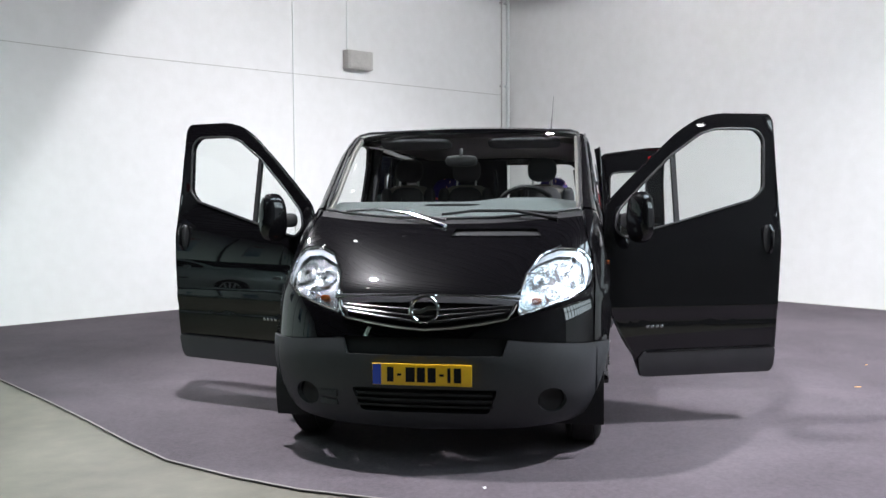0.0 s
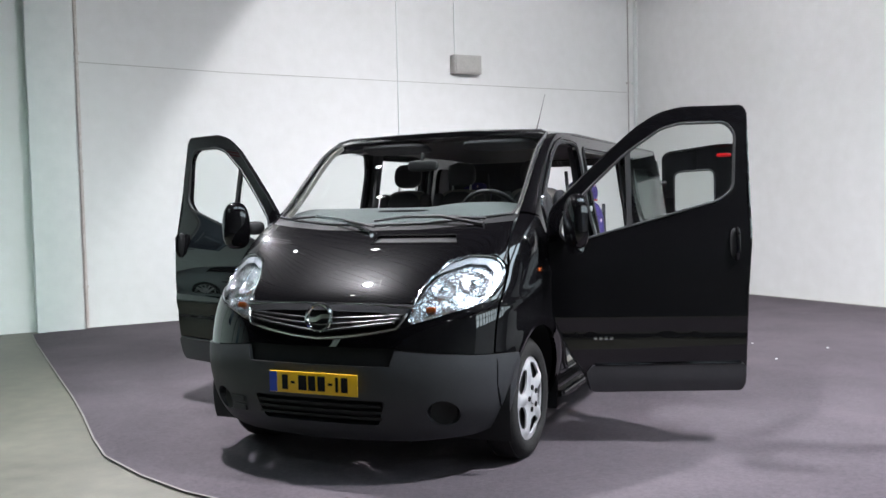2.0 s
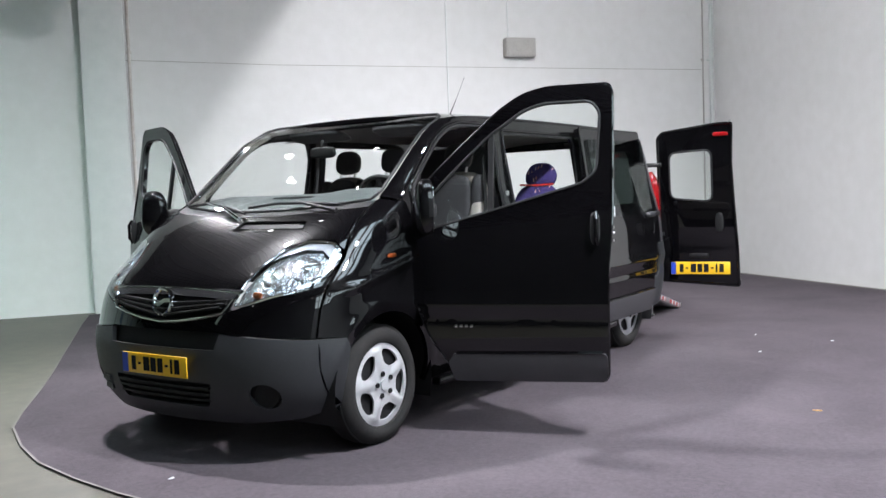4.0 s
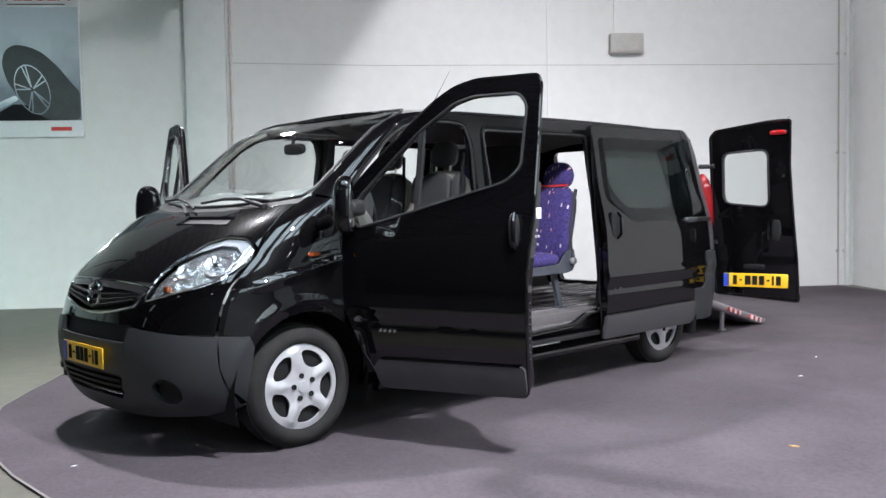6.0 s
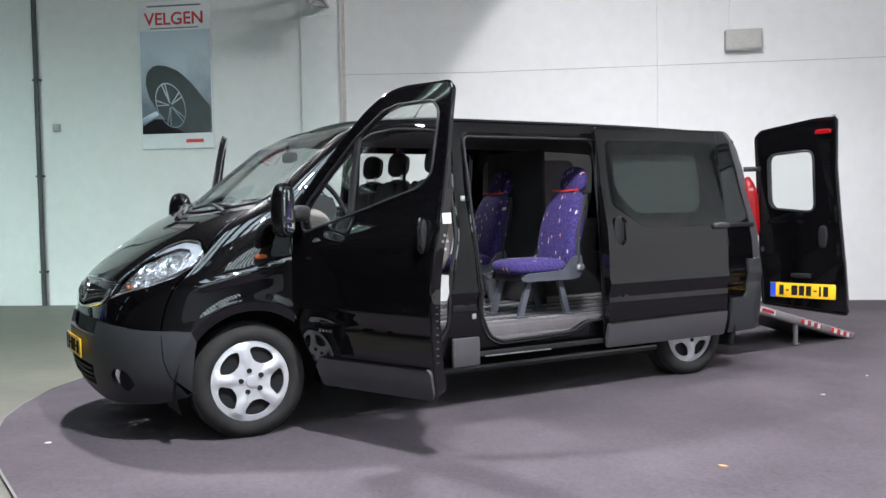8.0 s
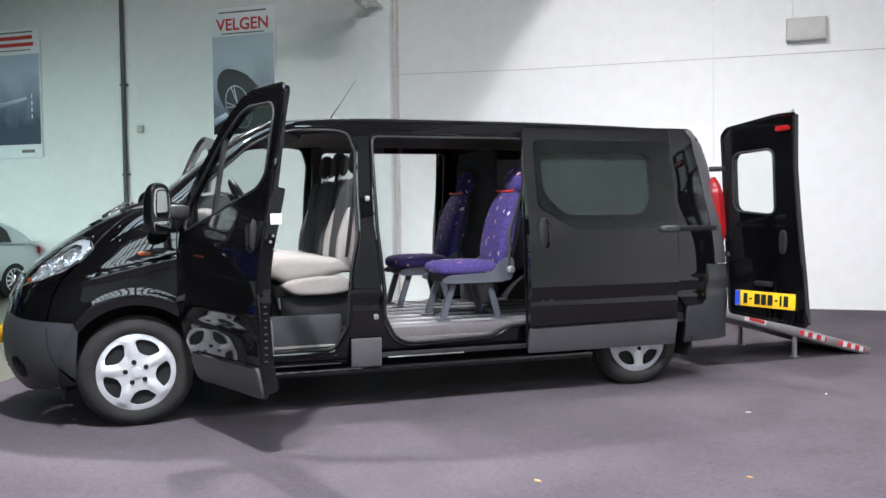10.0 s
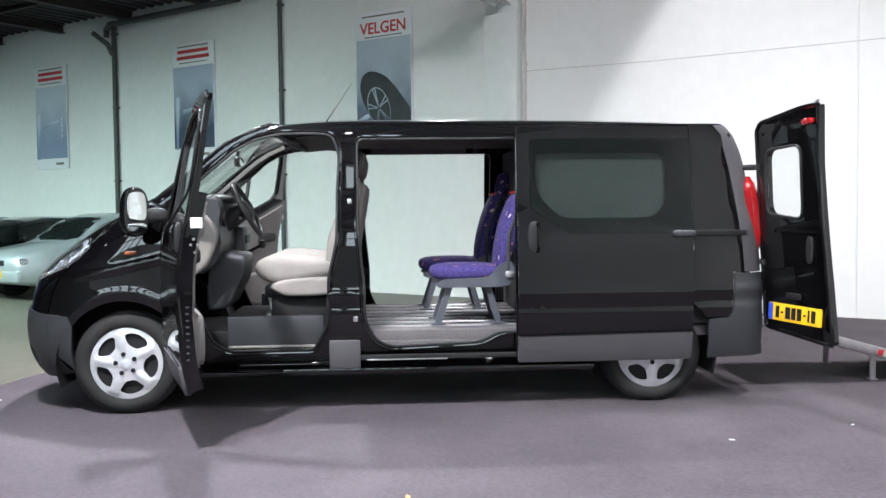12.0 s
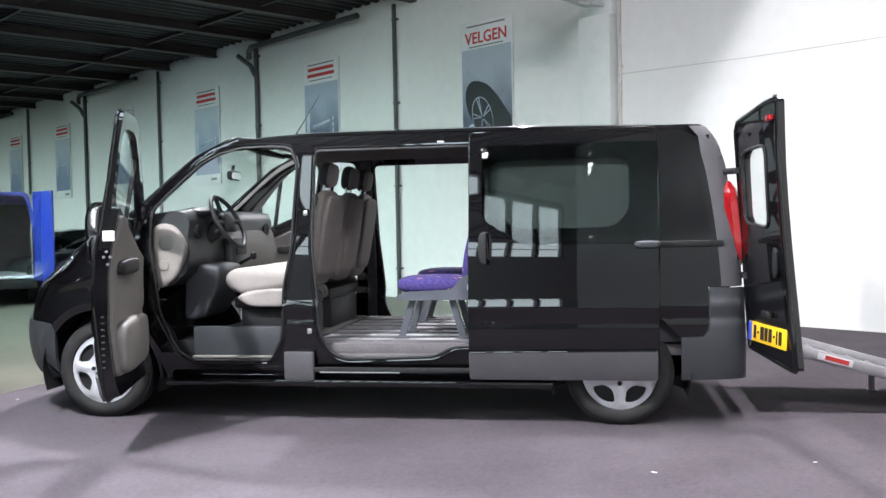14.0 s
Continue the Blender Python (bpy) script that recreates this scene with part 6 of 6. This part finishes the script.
def cab_seat(name, x, w, heads, label):
    base = boxes(((x, 1.13, 0.62), (w * 0.80, 0.46, 0.22), 0.02), ((x, 1.11, 0.765), (w * 0.86, 0.50, 0.085), 0.02))
    seat = part(name, base, BLACK, van, label)
    for side in (-1, 1):
        bm = bmesh.new()
        tube(bm, [(x + side * w * 0.36, 0.98, 0.525), (x + side * w * 0.36, 0.90, 0.66), (x + side * w * 0.36, 0.88, 0.77)], 0.011, 8)
        tube(bm, [(x + side * w * 0.36, 0.82, 0.527), (x + side * w * 0.36, 1.25, 0.527)], 0.014, 8)
        part("slide_frame", bm, STEEL, seat)
    part("cushion", stuffed(bmesh.new(), [(0.795, 0.905), (0.805, 0.955), (0.86, 0.995), (0.98, 0.998), (1.18, 0.975), (1.36, 0.965), (1.39, 0.89), (1.20, 0.850), (1.00, 0.82), (0.90, 0.82), (0.83, 0.855)], x - w / 2, x + w / 2, 0.06), BEIGE, seat)
    for side in (-1, 1):
        cx = x + side * (w / 2 - 0.025)
        part("side_cover", stuffed(bmesh.new(), [(0.885, 0.80), (0.96, 0.842), (1.15, 0.862), (1.34, 0.855), (1.36, 0.75), (1.20, 0.732), (0.98, 0.735)], cx - 0.045, cx + 0.045, 0.03), BEIGE, seat)
    lean = Matrix.Translation((x, 1.355, 0.90)) @ Matrix.Rotation(radians(-10), 4, "X")
    n = max(1, len(heads))
    for i, hx in enumerate(heads):
        ww = w / n - 0.01
        bm = bmesh.new()
        pillow(bm, (hx - x, 0.02, 0.30), (ww, 0.13, 0.66), 4, 10, lean, lambda p: (p.x * (1 - 0.12 * max(p.z, 0)), p.y * (1 - 0.25 * max(p.z, 0)), p.z))
        back = part("backrest", bm, BACK_CLOTH, seat)
        bm = bmesh.new()
        pillow(bm, (hx - x, 0.075, 0.32), (ww * 0.84, 0.05, 0.56), 5, 8, lean)
        part("back_shell", bm, BACK_CLOTH, back)
        for side in (-1, 1):
            bm = bmesh.new()
            pillow(bm, (hx - x + side * (ww / 2 - 0.05), -0.04, 0.20), (0.10, 0.13, 0.46), 2.6, 10, lean, lambda p: (p.x, p.y * (1 - 0.45 * max(p.z, 0)), p.z))
            part("bolster", bm, BEIGE if n == 1 else DARK_CLOTH, back)
            bm = bmesh.new()
            pillow(bm, (hx - x + side * (ww / 2 - 0.06), -0.028, 0.48), (0.09, 0.09, 0.24), 2.8, 8, lean)
            part("upper_bolster", bm, DARK_CLOTH, back)
        bm = bmesh.new()
        pillow(bm, (hx - x, -0.05, 0.30), (ww * 0.62, 0.07, 0.60), 4, 8, lean)
        part("centre_panel", bm, DARK_CLOTH, back)
        bm = bmesh.new()
        pillow(bm, (hx - x, -0.010, 0.735), (0.215, 0.09, 0.18), 2.8, 8, lean)
        head = part("headrest", bm, DARK_CLOTH, seat)
        bm = bmesh.new()
        pillow(bm, (hx - x, 0.022, 0.735), (0.195, 0.07, 0.16), 3, 8, lean)
        part("headrest_back", bm, BACK_CLOTH, head)
        for d in (-0.07, 0.07):
            part("post", tube(bmesh.new(), [lean @ Vector((hx - x + d, 0, 0.58)), lean @ Vector((hx - x + d, 0, 0.70))], 0.008, 6), STEEL, head)
    bm = bmesh.new()
    tube(bm, [(x + w / 2, 1.33, 0.98), (x + w / 2 + 0.02, 1.37, 1.30), (x + w / 2 - 0.02, 1.42, 1.62)], 0.012, 6)
    part("belt", bm, BLACK, seat)


cab_seat("driver_seat", 0.475, 0.52, [0.475], "beige and black driver seat with a dark headrest")
cab_seat("passenger_bench", -0.31, 0.92, [-0.09, -0.53], "beige and black double passenger seat with dark headrests")


def bus_seat(x, y0):
    seat = part("rear_seat", boxes(((x, y0 + 0.30, 0.795), (0.40, 0.42, 0.05), 0.015)), PLASTIC, van, "purple flecked rear seat on steel legs")
    bm = bmesh.new()
    pillow(bm, (x, y0 + 0.26, 0.868), (0.44, 0.50, 0.125), 3.0, 10, None, lambda p: (p.x, p.y, p.z + (0.15 if p.y < -0.6 else 0) * (-p.y - 0.6)))
    part("cushion", bm, PURPLE, seat)
    lean = Matrix.Translation((x, y0 + 0.50, 0.88)) @ Matrix.Rotation(radians(-14), 4, "X")
    bm = bmesh.new()
    pillow(bm, (0, 0, 0.26), (0.44, 0.13, 0.60), 3.4, 10, lean, lambda p: (p.x * (1 - 0.16 * max(p.z, 0)), p.y + 0.35 * (p.z * p.z - 0.3), p.z))
    back = part("backrest", bm, PURPLE, seat)
    bm = bmesh.new()
    pillow(bm, (0, 0.055, 0.26), (0.38, 0.05, 0.55), 4, 8, lean)
    part("back_shell", bm, BLACK, back)
    bm = bmesh.new()
    pillow(bm, (0, 0.03, 0.635), (0.27, 0.10, 0.20), 3, 8, lean, lambda p: (p.x * (1 - 0.25 * max(p.z, 0)), p.y, p.z))
    part("headrest", bm, PURPLE, seat)
    bm = bmesh.new()
    strip(bm, [lean @ Vector((-0.15, -0.03, 0.545)), lean @ Vector((0, -0.045, 0.535)), lean @ Vector((0.15, -0.03, 0.545))], 0.014, 0.014)
    part("piping", bm, RED, seat)
    for dx in (-0.17, 0.17):
        for ya, yb in ((0.14, 0.06), (0.40, 0.47)):
            bm = bmesh.new()
            strip(bm, [(x + dx, y0 + ya, 0.78), (x + dx, y0 + yb, 0.53)], 0.030, 0.042, (0, 1, 0))
            box(bm, (x + dx, y0 + yb, 0.527), (0.06, 0.10, 0.012), 0.003)
            part("leg", bm, SEAT_GREY, seat)
    for side in (-1, 1):
        bm = bmesh.new()
        shape = rounded([(0.06, 0.775), (0.03, 0.80), (0.10, 0.832), (0.40, 0.842), (0.48, 0.93), (0.56, 0.95), (0.58, 0.86), (0.55, 0.79), (0.48, 0.775)], 0.02, 3)
        slab(bm, [(a, b) for a, b in shape], 0.016, Matrix.Translation((x + side * 0.226, y0, 0)) @ Matrix(((0, 0, 1, 0), (1, 0, 0, 0), (0, 1, 0, 0), (0, 0, 0, 1))))
        part("side_cover", bm, SEAT_GREY, seat, "grey plastic side cover")
    bm = bmesh.new()
    pillow(bm, (x + 0.245, y0 + 0.54, 0.86), (0.035, 0.06, 0.05), 3, 6)
    part("belt_anchor", bm, STEEL, seat)
    bm = bmesh.new()
    tube(bm, [(x + 0.23, y0 + 0.53, 0.86), lean @ Vector((0.22, -0.02, 0.25)), lean @ Vector((0.19, 0.02, 0.52))], 0.014, 6)
    part("belt", bm, DARK_CLOTH, seat)


bus_seat(0.50, 1.96)
bus_seat(-0.42, 1.92)
# dark partition behind the seats, open down the middle
for x, w in ((-0.30, 0.80),):
    part("partition", boxes(((x, 2.66, 1.14), (w, 0.03, 1.22), 0.02)), DARK_CLOTH, van)

# ---- ramp behind the van ----
ramp = thing("loading_ramp", "aluminium folding loading ramp with red and white edge markings", "ramp")
RAMP = Matrix.Translation((0, 4.30, 0.47)) @ Matrix.Rotation(radians(-15.5), 4, "X")
part("deck", box(bmesh.new(), (0, 0.86, -0.01), (0.80, 1.75, 0.02), 0.003, RAMP), ALU, ramp)
for k in range(12):
    part("slat", box(bmesh.new(), (0, 0.10 + 0.14 * k, 0.006), (0.76, 0.02, 0.012), 0.003, RAMP), STEEL, ramp)
for sx in (1, -1):
    side_rail = part("side_rail", box(bmesh.new(), (sx * 0.40, 0.86, 0.02), (0.03, 1.78, 0.065), 0.006, RAMP), ALU, ramp)
    for k in range(2):
        tape = part("marking", box(bmesh.new(), (sx * 0.417, 1.12 + 0.42 * k, 0.02), (0.006, 0.28, 0.042), 0.001, RAMP), RED, side_rail)
        for j in range(3):
            part("white_stripe", box(bmesh.new(), (sx * 0.4205, 1.04 + 0.42 * k + 0.09 * j, 0.02), (0.004, 0.04, 0.042), 0, RAMP), WHITE, side_rail)
    part("print_bar", box(bmesh.new(), (sx * 0.4175, 0.52, 0.02), (0.004, 0.22, 0.045), 0, RAMP), WHITE, side_rail)
    part("print_bar", box(bmesh.new(), (sx * 0.4205, 0.53, 0.02), (0.004, 0.15, 0.028), 0, RAMP), RED, side_rail)
    top = RAMP @ Vector((sx * 0.36, 0.98, -0.02))
    bm = bmesh.new()
    tube(bm, [top, (top.x, top.y, 0.01)], 0.022, 8)
    box(bm, (top.x, top.y, 0.018), (0.06, 0.06, 0.015), 0.004)
    part("leg", bm, ALU, ramp)
    bm = bmesh.new()
    tube(bm, [RAMP @ Vector((sx * 0.34, 0.0, 0)), (sx * 0.34, 4.10, 0.49)], 0.02, 8)
    part("hook", bm, STEEL, ramp)

# ---- cars parked along the long wall ----


def parked_car(at, paint, label, length=4.2, height=1.45, estate=0.0):
    car = thing("parked_car", label, "car", "parked cars", at=at)
    k = length / 4.2
    st = [(-2.10, 0.42, 0.66, 0.66), (-2.02, 0.30, 0.78, 0.78), (-1.6, 0.24, 0.86, 0.86), (-1.0, 0.22, 0.94, 0.94), (0.0, 0.22, 0.96, 0.96), (1.2, 0.22, 0.96, 0.96), (1.75, 0.26, 0.97, 0.97), (2.05, 0.34, 0.90, 0.90), (2.10, 0.45, 0.75, 0.75)]
    wid = curve([(-2.1, 0.62), (-1.9, 0.76), (-1.2, 0.845), (0.5, 0.86), (1.7, 0.82), (2.1, 0.68)])
    bm = bmesh.new()
    rings = []
    for y, lo, hi, _ in st:
        w = wid(y)
        rings.append([Vector((a * w, y * k, lo + (hi - lo) * b)) for a, b in ((-0.86, 0), (-0.98, 0.15), (-1.0, 0.55), (-0.95, 0.9), (-0.8, 1.0), (0, 1.03), (0.8, 1.0), (0.95, 0.9), (1.0, 0.55), (0.98, 0.15), (0.86, 0), (0, -0.02))])
    loft(bm, rings)
    part("body", bm, paint, car, sharp=55)
    back = 0.30 * estate
    cab = [(-1.05, 0.93, 0.70), (-0.72, 1.14, 0.665), (-0.32, height - 0.06, 0.60), (0.10, height, 0.585), (0.60, height, 0.58), (1.05 + back, height - 0.04, 0.57), (1.40 + back, height - 0.13, 0.58), (1.72 + back * 0.8, 1.14, 0.63), (1.92 + back * 0.4, 0.95, 0.68)]
    roof_z, roof_w = curve([(y, z) for y, z, _ in cab], 2), curve([(y, w) for y, _, w in cab], 2)

    def house(y, f, out=0.0):
        """A place on the side of the cabin: f from the waist, 0, to the roof's edge, 1."""
        z1 = roof_z(y) - 0.035
        return Vector((0.775 + (roof_w(y) - 0.775) * f + out, y * k, 0.93 + (max(z1, 0.935) - 0.93) * f))
    bm = bmesh.new()
    rings = []
    for y in np.linspace(-1.05, 1.92 + back * 0.4, 22):
        half = [house(y, f) for f in (0.0, 0.35, 0.7, 0.92, 1.0)] + [Vector((roof_w(y) * 0.8, y * k, max(roof_z(y) - 0.008, 0.936)))]
        rings.append(half + [Vector((0, y * k, max(roof_z(y), 0.937)))] + [Vector((-p.x, p.y, p.z)) for p in half[::-1]])
    loft(bm, rings)
    part("cabin", bm, paint, car, sharp=50)
    for sx in (-1, 1):
        for y0, y1 in ((-0.80, 0.32), (0.42, 1.32 + back)):
            ys = np.linspace(y0, y1, 8)
            bm = bmesh.new()
            low = [house(y, 0.08, 0.006) for y in ys]
            top = [house(y, 0.86 if 0 < i < 7 else 0.62, 0.006) for i, y in enumerate(ys)]
            rows = [[bm.verts.new((sx * p.x, p.y, p.z)) for p in row] for row in (low, top)]
            for i in range(7):
                bm.faces.new((rows[0][i], rows[0][i + 1], rows[1][i + 1], rows[1][i]))
            bmesh.ops.solidify(bm, geom=bm.faces[:], thickness=0.004)
            part("side_window", bm, CAR_GLASS, car, sharp=25)
    for name, ya, yb in (("windscreen", -0.98, -0.36), ("rear_window", 1.48 + back, 1.84 + back * 0.4)):
        bm = bmesh.new()
        rows = []
        for y in np.linspace(ya, yb, 5):
            w = roof_w(y) * 0.86
            rows.append([bm.verts.new((w * u, y * k + (-0.006 if ya < 0 else 0.006), roof_z(y) + 0.006 - 0.02 * u * u)) for u in (-1, -0.5, 0, 0.5, 1)])
        for p, q in zip(rows, rows[1:]):
            for i in range(4):
                bm.faces.new((p[i], p[i + 1], q[i + 1], q[i]))
        bmesh.ops.solidify(bm, geom=bm.faces[:], thickness=0.004)
        part(name, bm, CAR_GLASS, car)
    for sx in (-1, 1):
        for y in (-1.28, 1.28):
            m = Matrix.Translation((sx * 0.845, y * k, 0.31)) @ Matrix.Diagonal((sx, 1, 1, 1))
            bm = bmesh.new()
            lathe(bm, [(-0.19, 0.2), (-0.19, 0.29), (-0.16, 0.31), (-0.03, 0.31), (0.0, 0.28), (0.0, 0.21)], 32, m)
            wh = part("wheel", bm, RUBBER, car)
            bm = bmesh.new()
            lathe(bm, [(-0.06, 0.05), (-0.03, 0.20), (0.004, 0.205), (0.004, 0.19), (-0.025, 0.18)], 32, m)
            for j in range(12):
                a = radians(30 * j)
                strip(bm, [m @ Vector((0.0, 0.03 * math.cos(a), 0.03 * math.sin(a))), m @ Vector((-0.004, 0.19 * math.cos(a), 0.19 * math.sin(a)))], 0.03, 0.02, (1, 0, 0))
            part("rim", bm, SILVER, wh)
        bm = bmesh.new()
        pillow(bm, (sx * 0.56, -1.97 * k, 0.66), (0.30, 0.16, 0.13), 3, 8)
        part("headlamp", bm, REFLECTOR, car)
        bm = bmesh.new()
        pillow(bm, (sx * 0.62, 2.03 * k, 0.80), (0.22, 0.10, 0.16), 3, 8)
        part("tail_lamp", bm, RED_LENS, car)
        bm = bmesh.new()
        pillow(bm, (sx * 0.93, -0.62 * k, 0.99), (0.17, 0.09, 0.12), 3, 6)
        part("door_mirror", bm, paint, car)
        bm = bmesh.new()
        strip(bm, [(sx * 0.862, -0.6 * k, 0.62), (sx * 0.872, 0.9 * k, 0.62)], 0.02, 0.03)
        part("side_strip", bm, BLACK, car)
    part("grille", boxes(((0, -2.06 * k, 0.63), (0.62, 0.08, 0.11), 0.02)), BLACK, car)
    part("bumper", boxes(((0, -2.05 * k, 0.42), (1.36, 0.14, 0.20), 0.05)), paint, car)
    part("number_plate", boxes(((0, -2.13 * k, 0.46), (0.50, 0.012, 0.11), 0.003)), YELLOW, car)
    return car


CAR_GLASS = material("car_glass", (0.02, 0.025, 0.025), 0.05, 0.0, 0.5)
CAR_SILVER = mottle(material("silver_car_paint", (0.45, 0.48, 0.47), 0.3, 0.5, 0.8), (0.44, 0.49, 0.51), (0.52, 0.57, 0.59), 2.0, 300.0)
CAR_BLACK = material("black_car_paint", (0.01, 0.011, 0.012), 0.15, 0.0, 1.0)
CAR_GREY = mottle(material("grey_car_paint", (0.16, 0.18, 0.18), 0.3, 0.4, 0.8), (0.14, 0.155, 0.155), (0.18, 0.20, 0.20), 2.0, 300.0)
CAR_BLUE = mottle(material("blue_van_paint", (0.02, 0.04, 0.30), 0.25, 0.0, 0.9), (0.016, 0.03, 0.25), (0.025, 0.05, 0.34), 2.0, 300.0)


def car_row(s, out, turn):
    """A parking place by the long wall, nose away from it."""
    return Matrix.Translation(on_wall(s, out, 0)) @ Matrix.Rotation(radians(52.5 + turn), 4, "Z") @ Matrix.Scale(0.9, 4)


parked_car(car_row(-4.34, 1.95, 0), CAR_SILVER, "silver hatchback with alloy wheels parked by the wall", 4.1, 1.43)
parked_car(car_row(-6.2, 2.1, 0), CAR_BLACK, "shiny black saloon parked by the wall", 4.4, 1.38)
parked_car(car_row(-8.3, 2.2, 0), CAR_GREY, "grey-green saloon with chrome grille parked by the wall", 4.5, 1.38)
parked_car(car_row(-10.5, 2.3, 0), CAR_BLACK, "black estate car parked in the row by the wall", 4.4, 1.42, 1.0)
parked_car(car_row(-12.7, 2.3, 0), CAR_BLACK, "black car parked in the row by the wall", 4.4, 1.40)


def blue_van(at):
    """Seen from behind, its rear doors open: x across, y ahead, the opening at y = 0."""
    v = thing("blue_van", "blue delivery van with its rear doors open", "van", at=at)
    line = rounded([(-0.86, 0.35), (0.86, 0.35), (0.86, 1.3), (0.74, 1.92), (-0.74, 1.92), (-0.86, 1.3)], 0.12)
    bm = bmesh.new()
    inner = [(x * 0.93, 1.13 + (z - 1.13) * 0.93) for x, z in line]
    ys = (0.0, 2.6)
    loft(bm, [[Vector((x, y, z)) for x, z in inner] for y in (2.5, 0.0)] + [[Vector((x, y, z)) for x, z in line] for y in (0.0, 2.6)])
    part("body", bm, CAR_BLUE, v, sharp=30)
    bm = bmesh.new()
    loft(bm, [[Vector((x, y, z)) for x, z in [(a * k, 0.35 + (b - 0.35) * h) for a, b in line]] for y, k, h in ((2.6, 1.0, 1.0), (3.1, 0.98, 0.97), (3.9, 0.96, 0.52), (4.6, 0.9, 0.42))])
    part("cab", bm, CAR_BLUE, v, sharp=30)
    part("load_floor", boxes(((0, 1.2, 0.47), (1.56, 2.3, 0.04), 0.004)), WHITE, v)
    part("lining", boxes(((0, 2.35, 1.1), (1.5, 0.03, 1.3), 0.01)), BEIGE, v)
    part("bumper", boxes(((0, -0.03, 0.36), (1.72, 0.14, 0.16), 0.03)), BLACK, v)
    for sx in (1, -1):
        part("lining", boxes(((sx * 0.765, 1.2, 0.95), (0.02, 2.2, 0.9), 0.005)), BEIGE, v)
        m = Matrix.Translation((sx * 0.84, 0.0, 0)) @ Matrix.Rotation(radians(sx * -62), 4, "Z")
        bm = bmesh.new()
        box(bm, (sx * 0.37, -0.02, 1.16), (0.74, 0.05, 1.52), 0.04, m)
        door = part("rear_door", bm, CAR_BLUE, v)
        part("door_lining", box(bmesh.new(), (sx * 0.37, 0.012, 1.12), (0.62, 0.02, 1.34), 0.02, m), BEIGE, door)
        for y in (0.75, 3.6):
            bm = bmesh.new()
            lathe(bm, [(-0.11, 0.19), (-0.11, 0.30), (-0.08, 0.32), (0.08, 0.32), (0.11, 0.30), (0.11, 0.19)], 28, Matrix.Translation((sx * 0.74, y, 0.32)))
            part("wheel", bm, RUBBER, v)
    return v


blue_van(Matrix.Translation((-7.35, -6.85, 0)) @ Matrix.Rotation(radians(214 - 90 - 6), 4, "Z"))
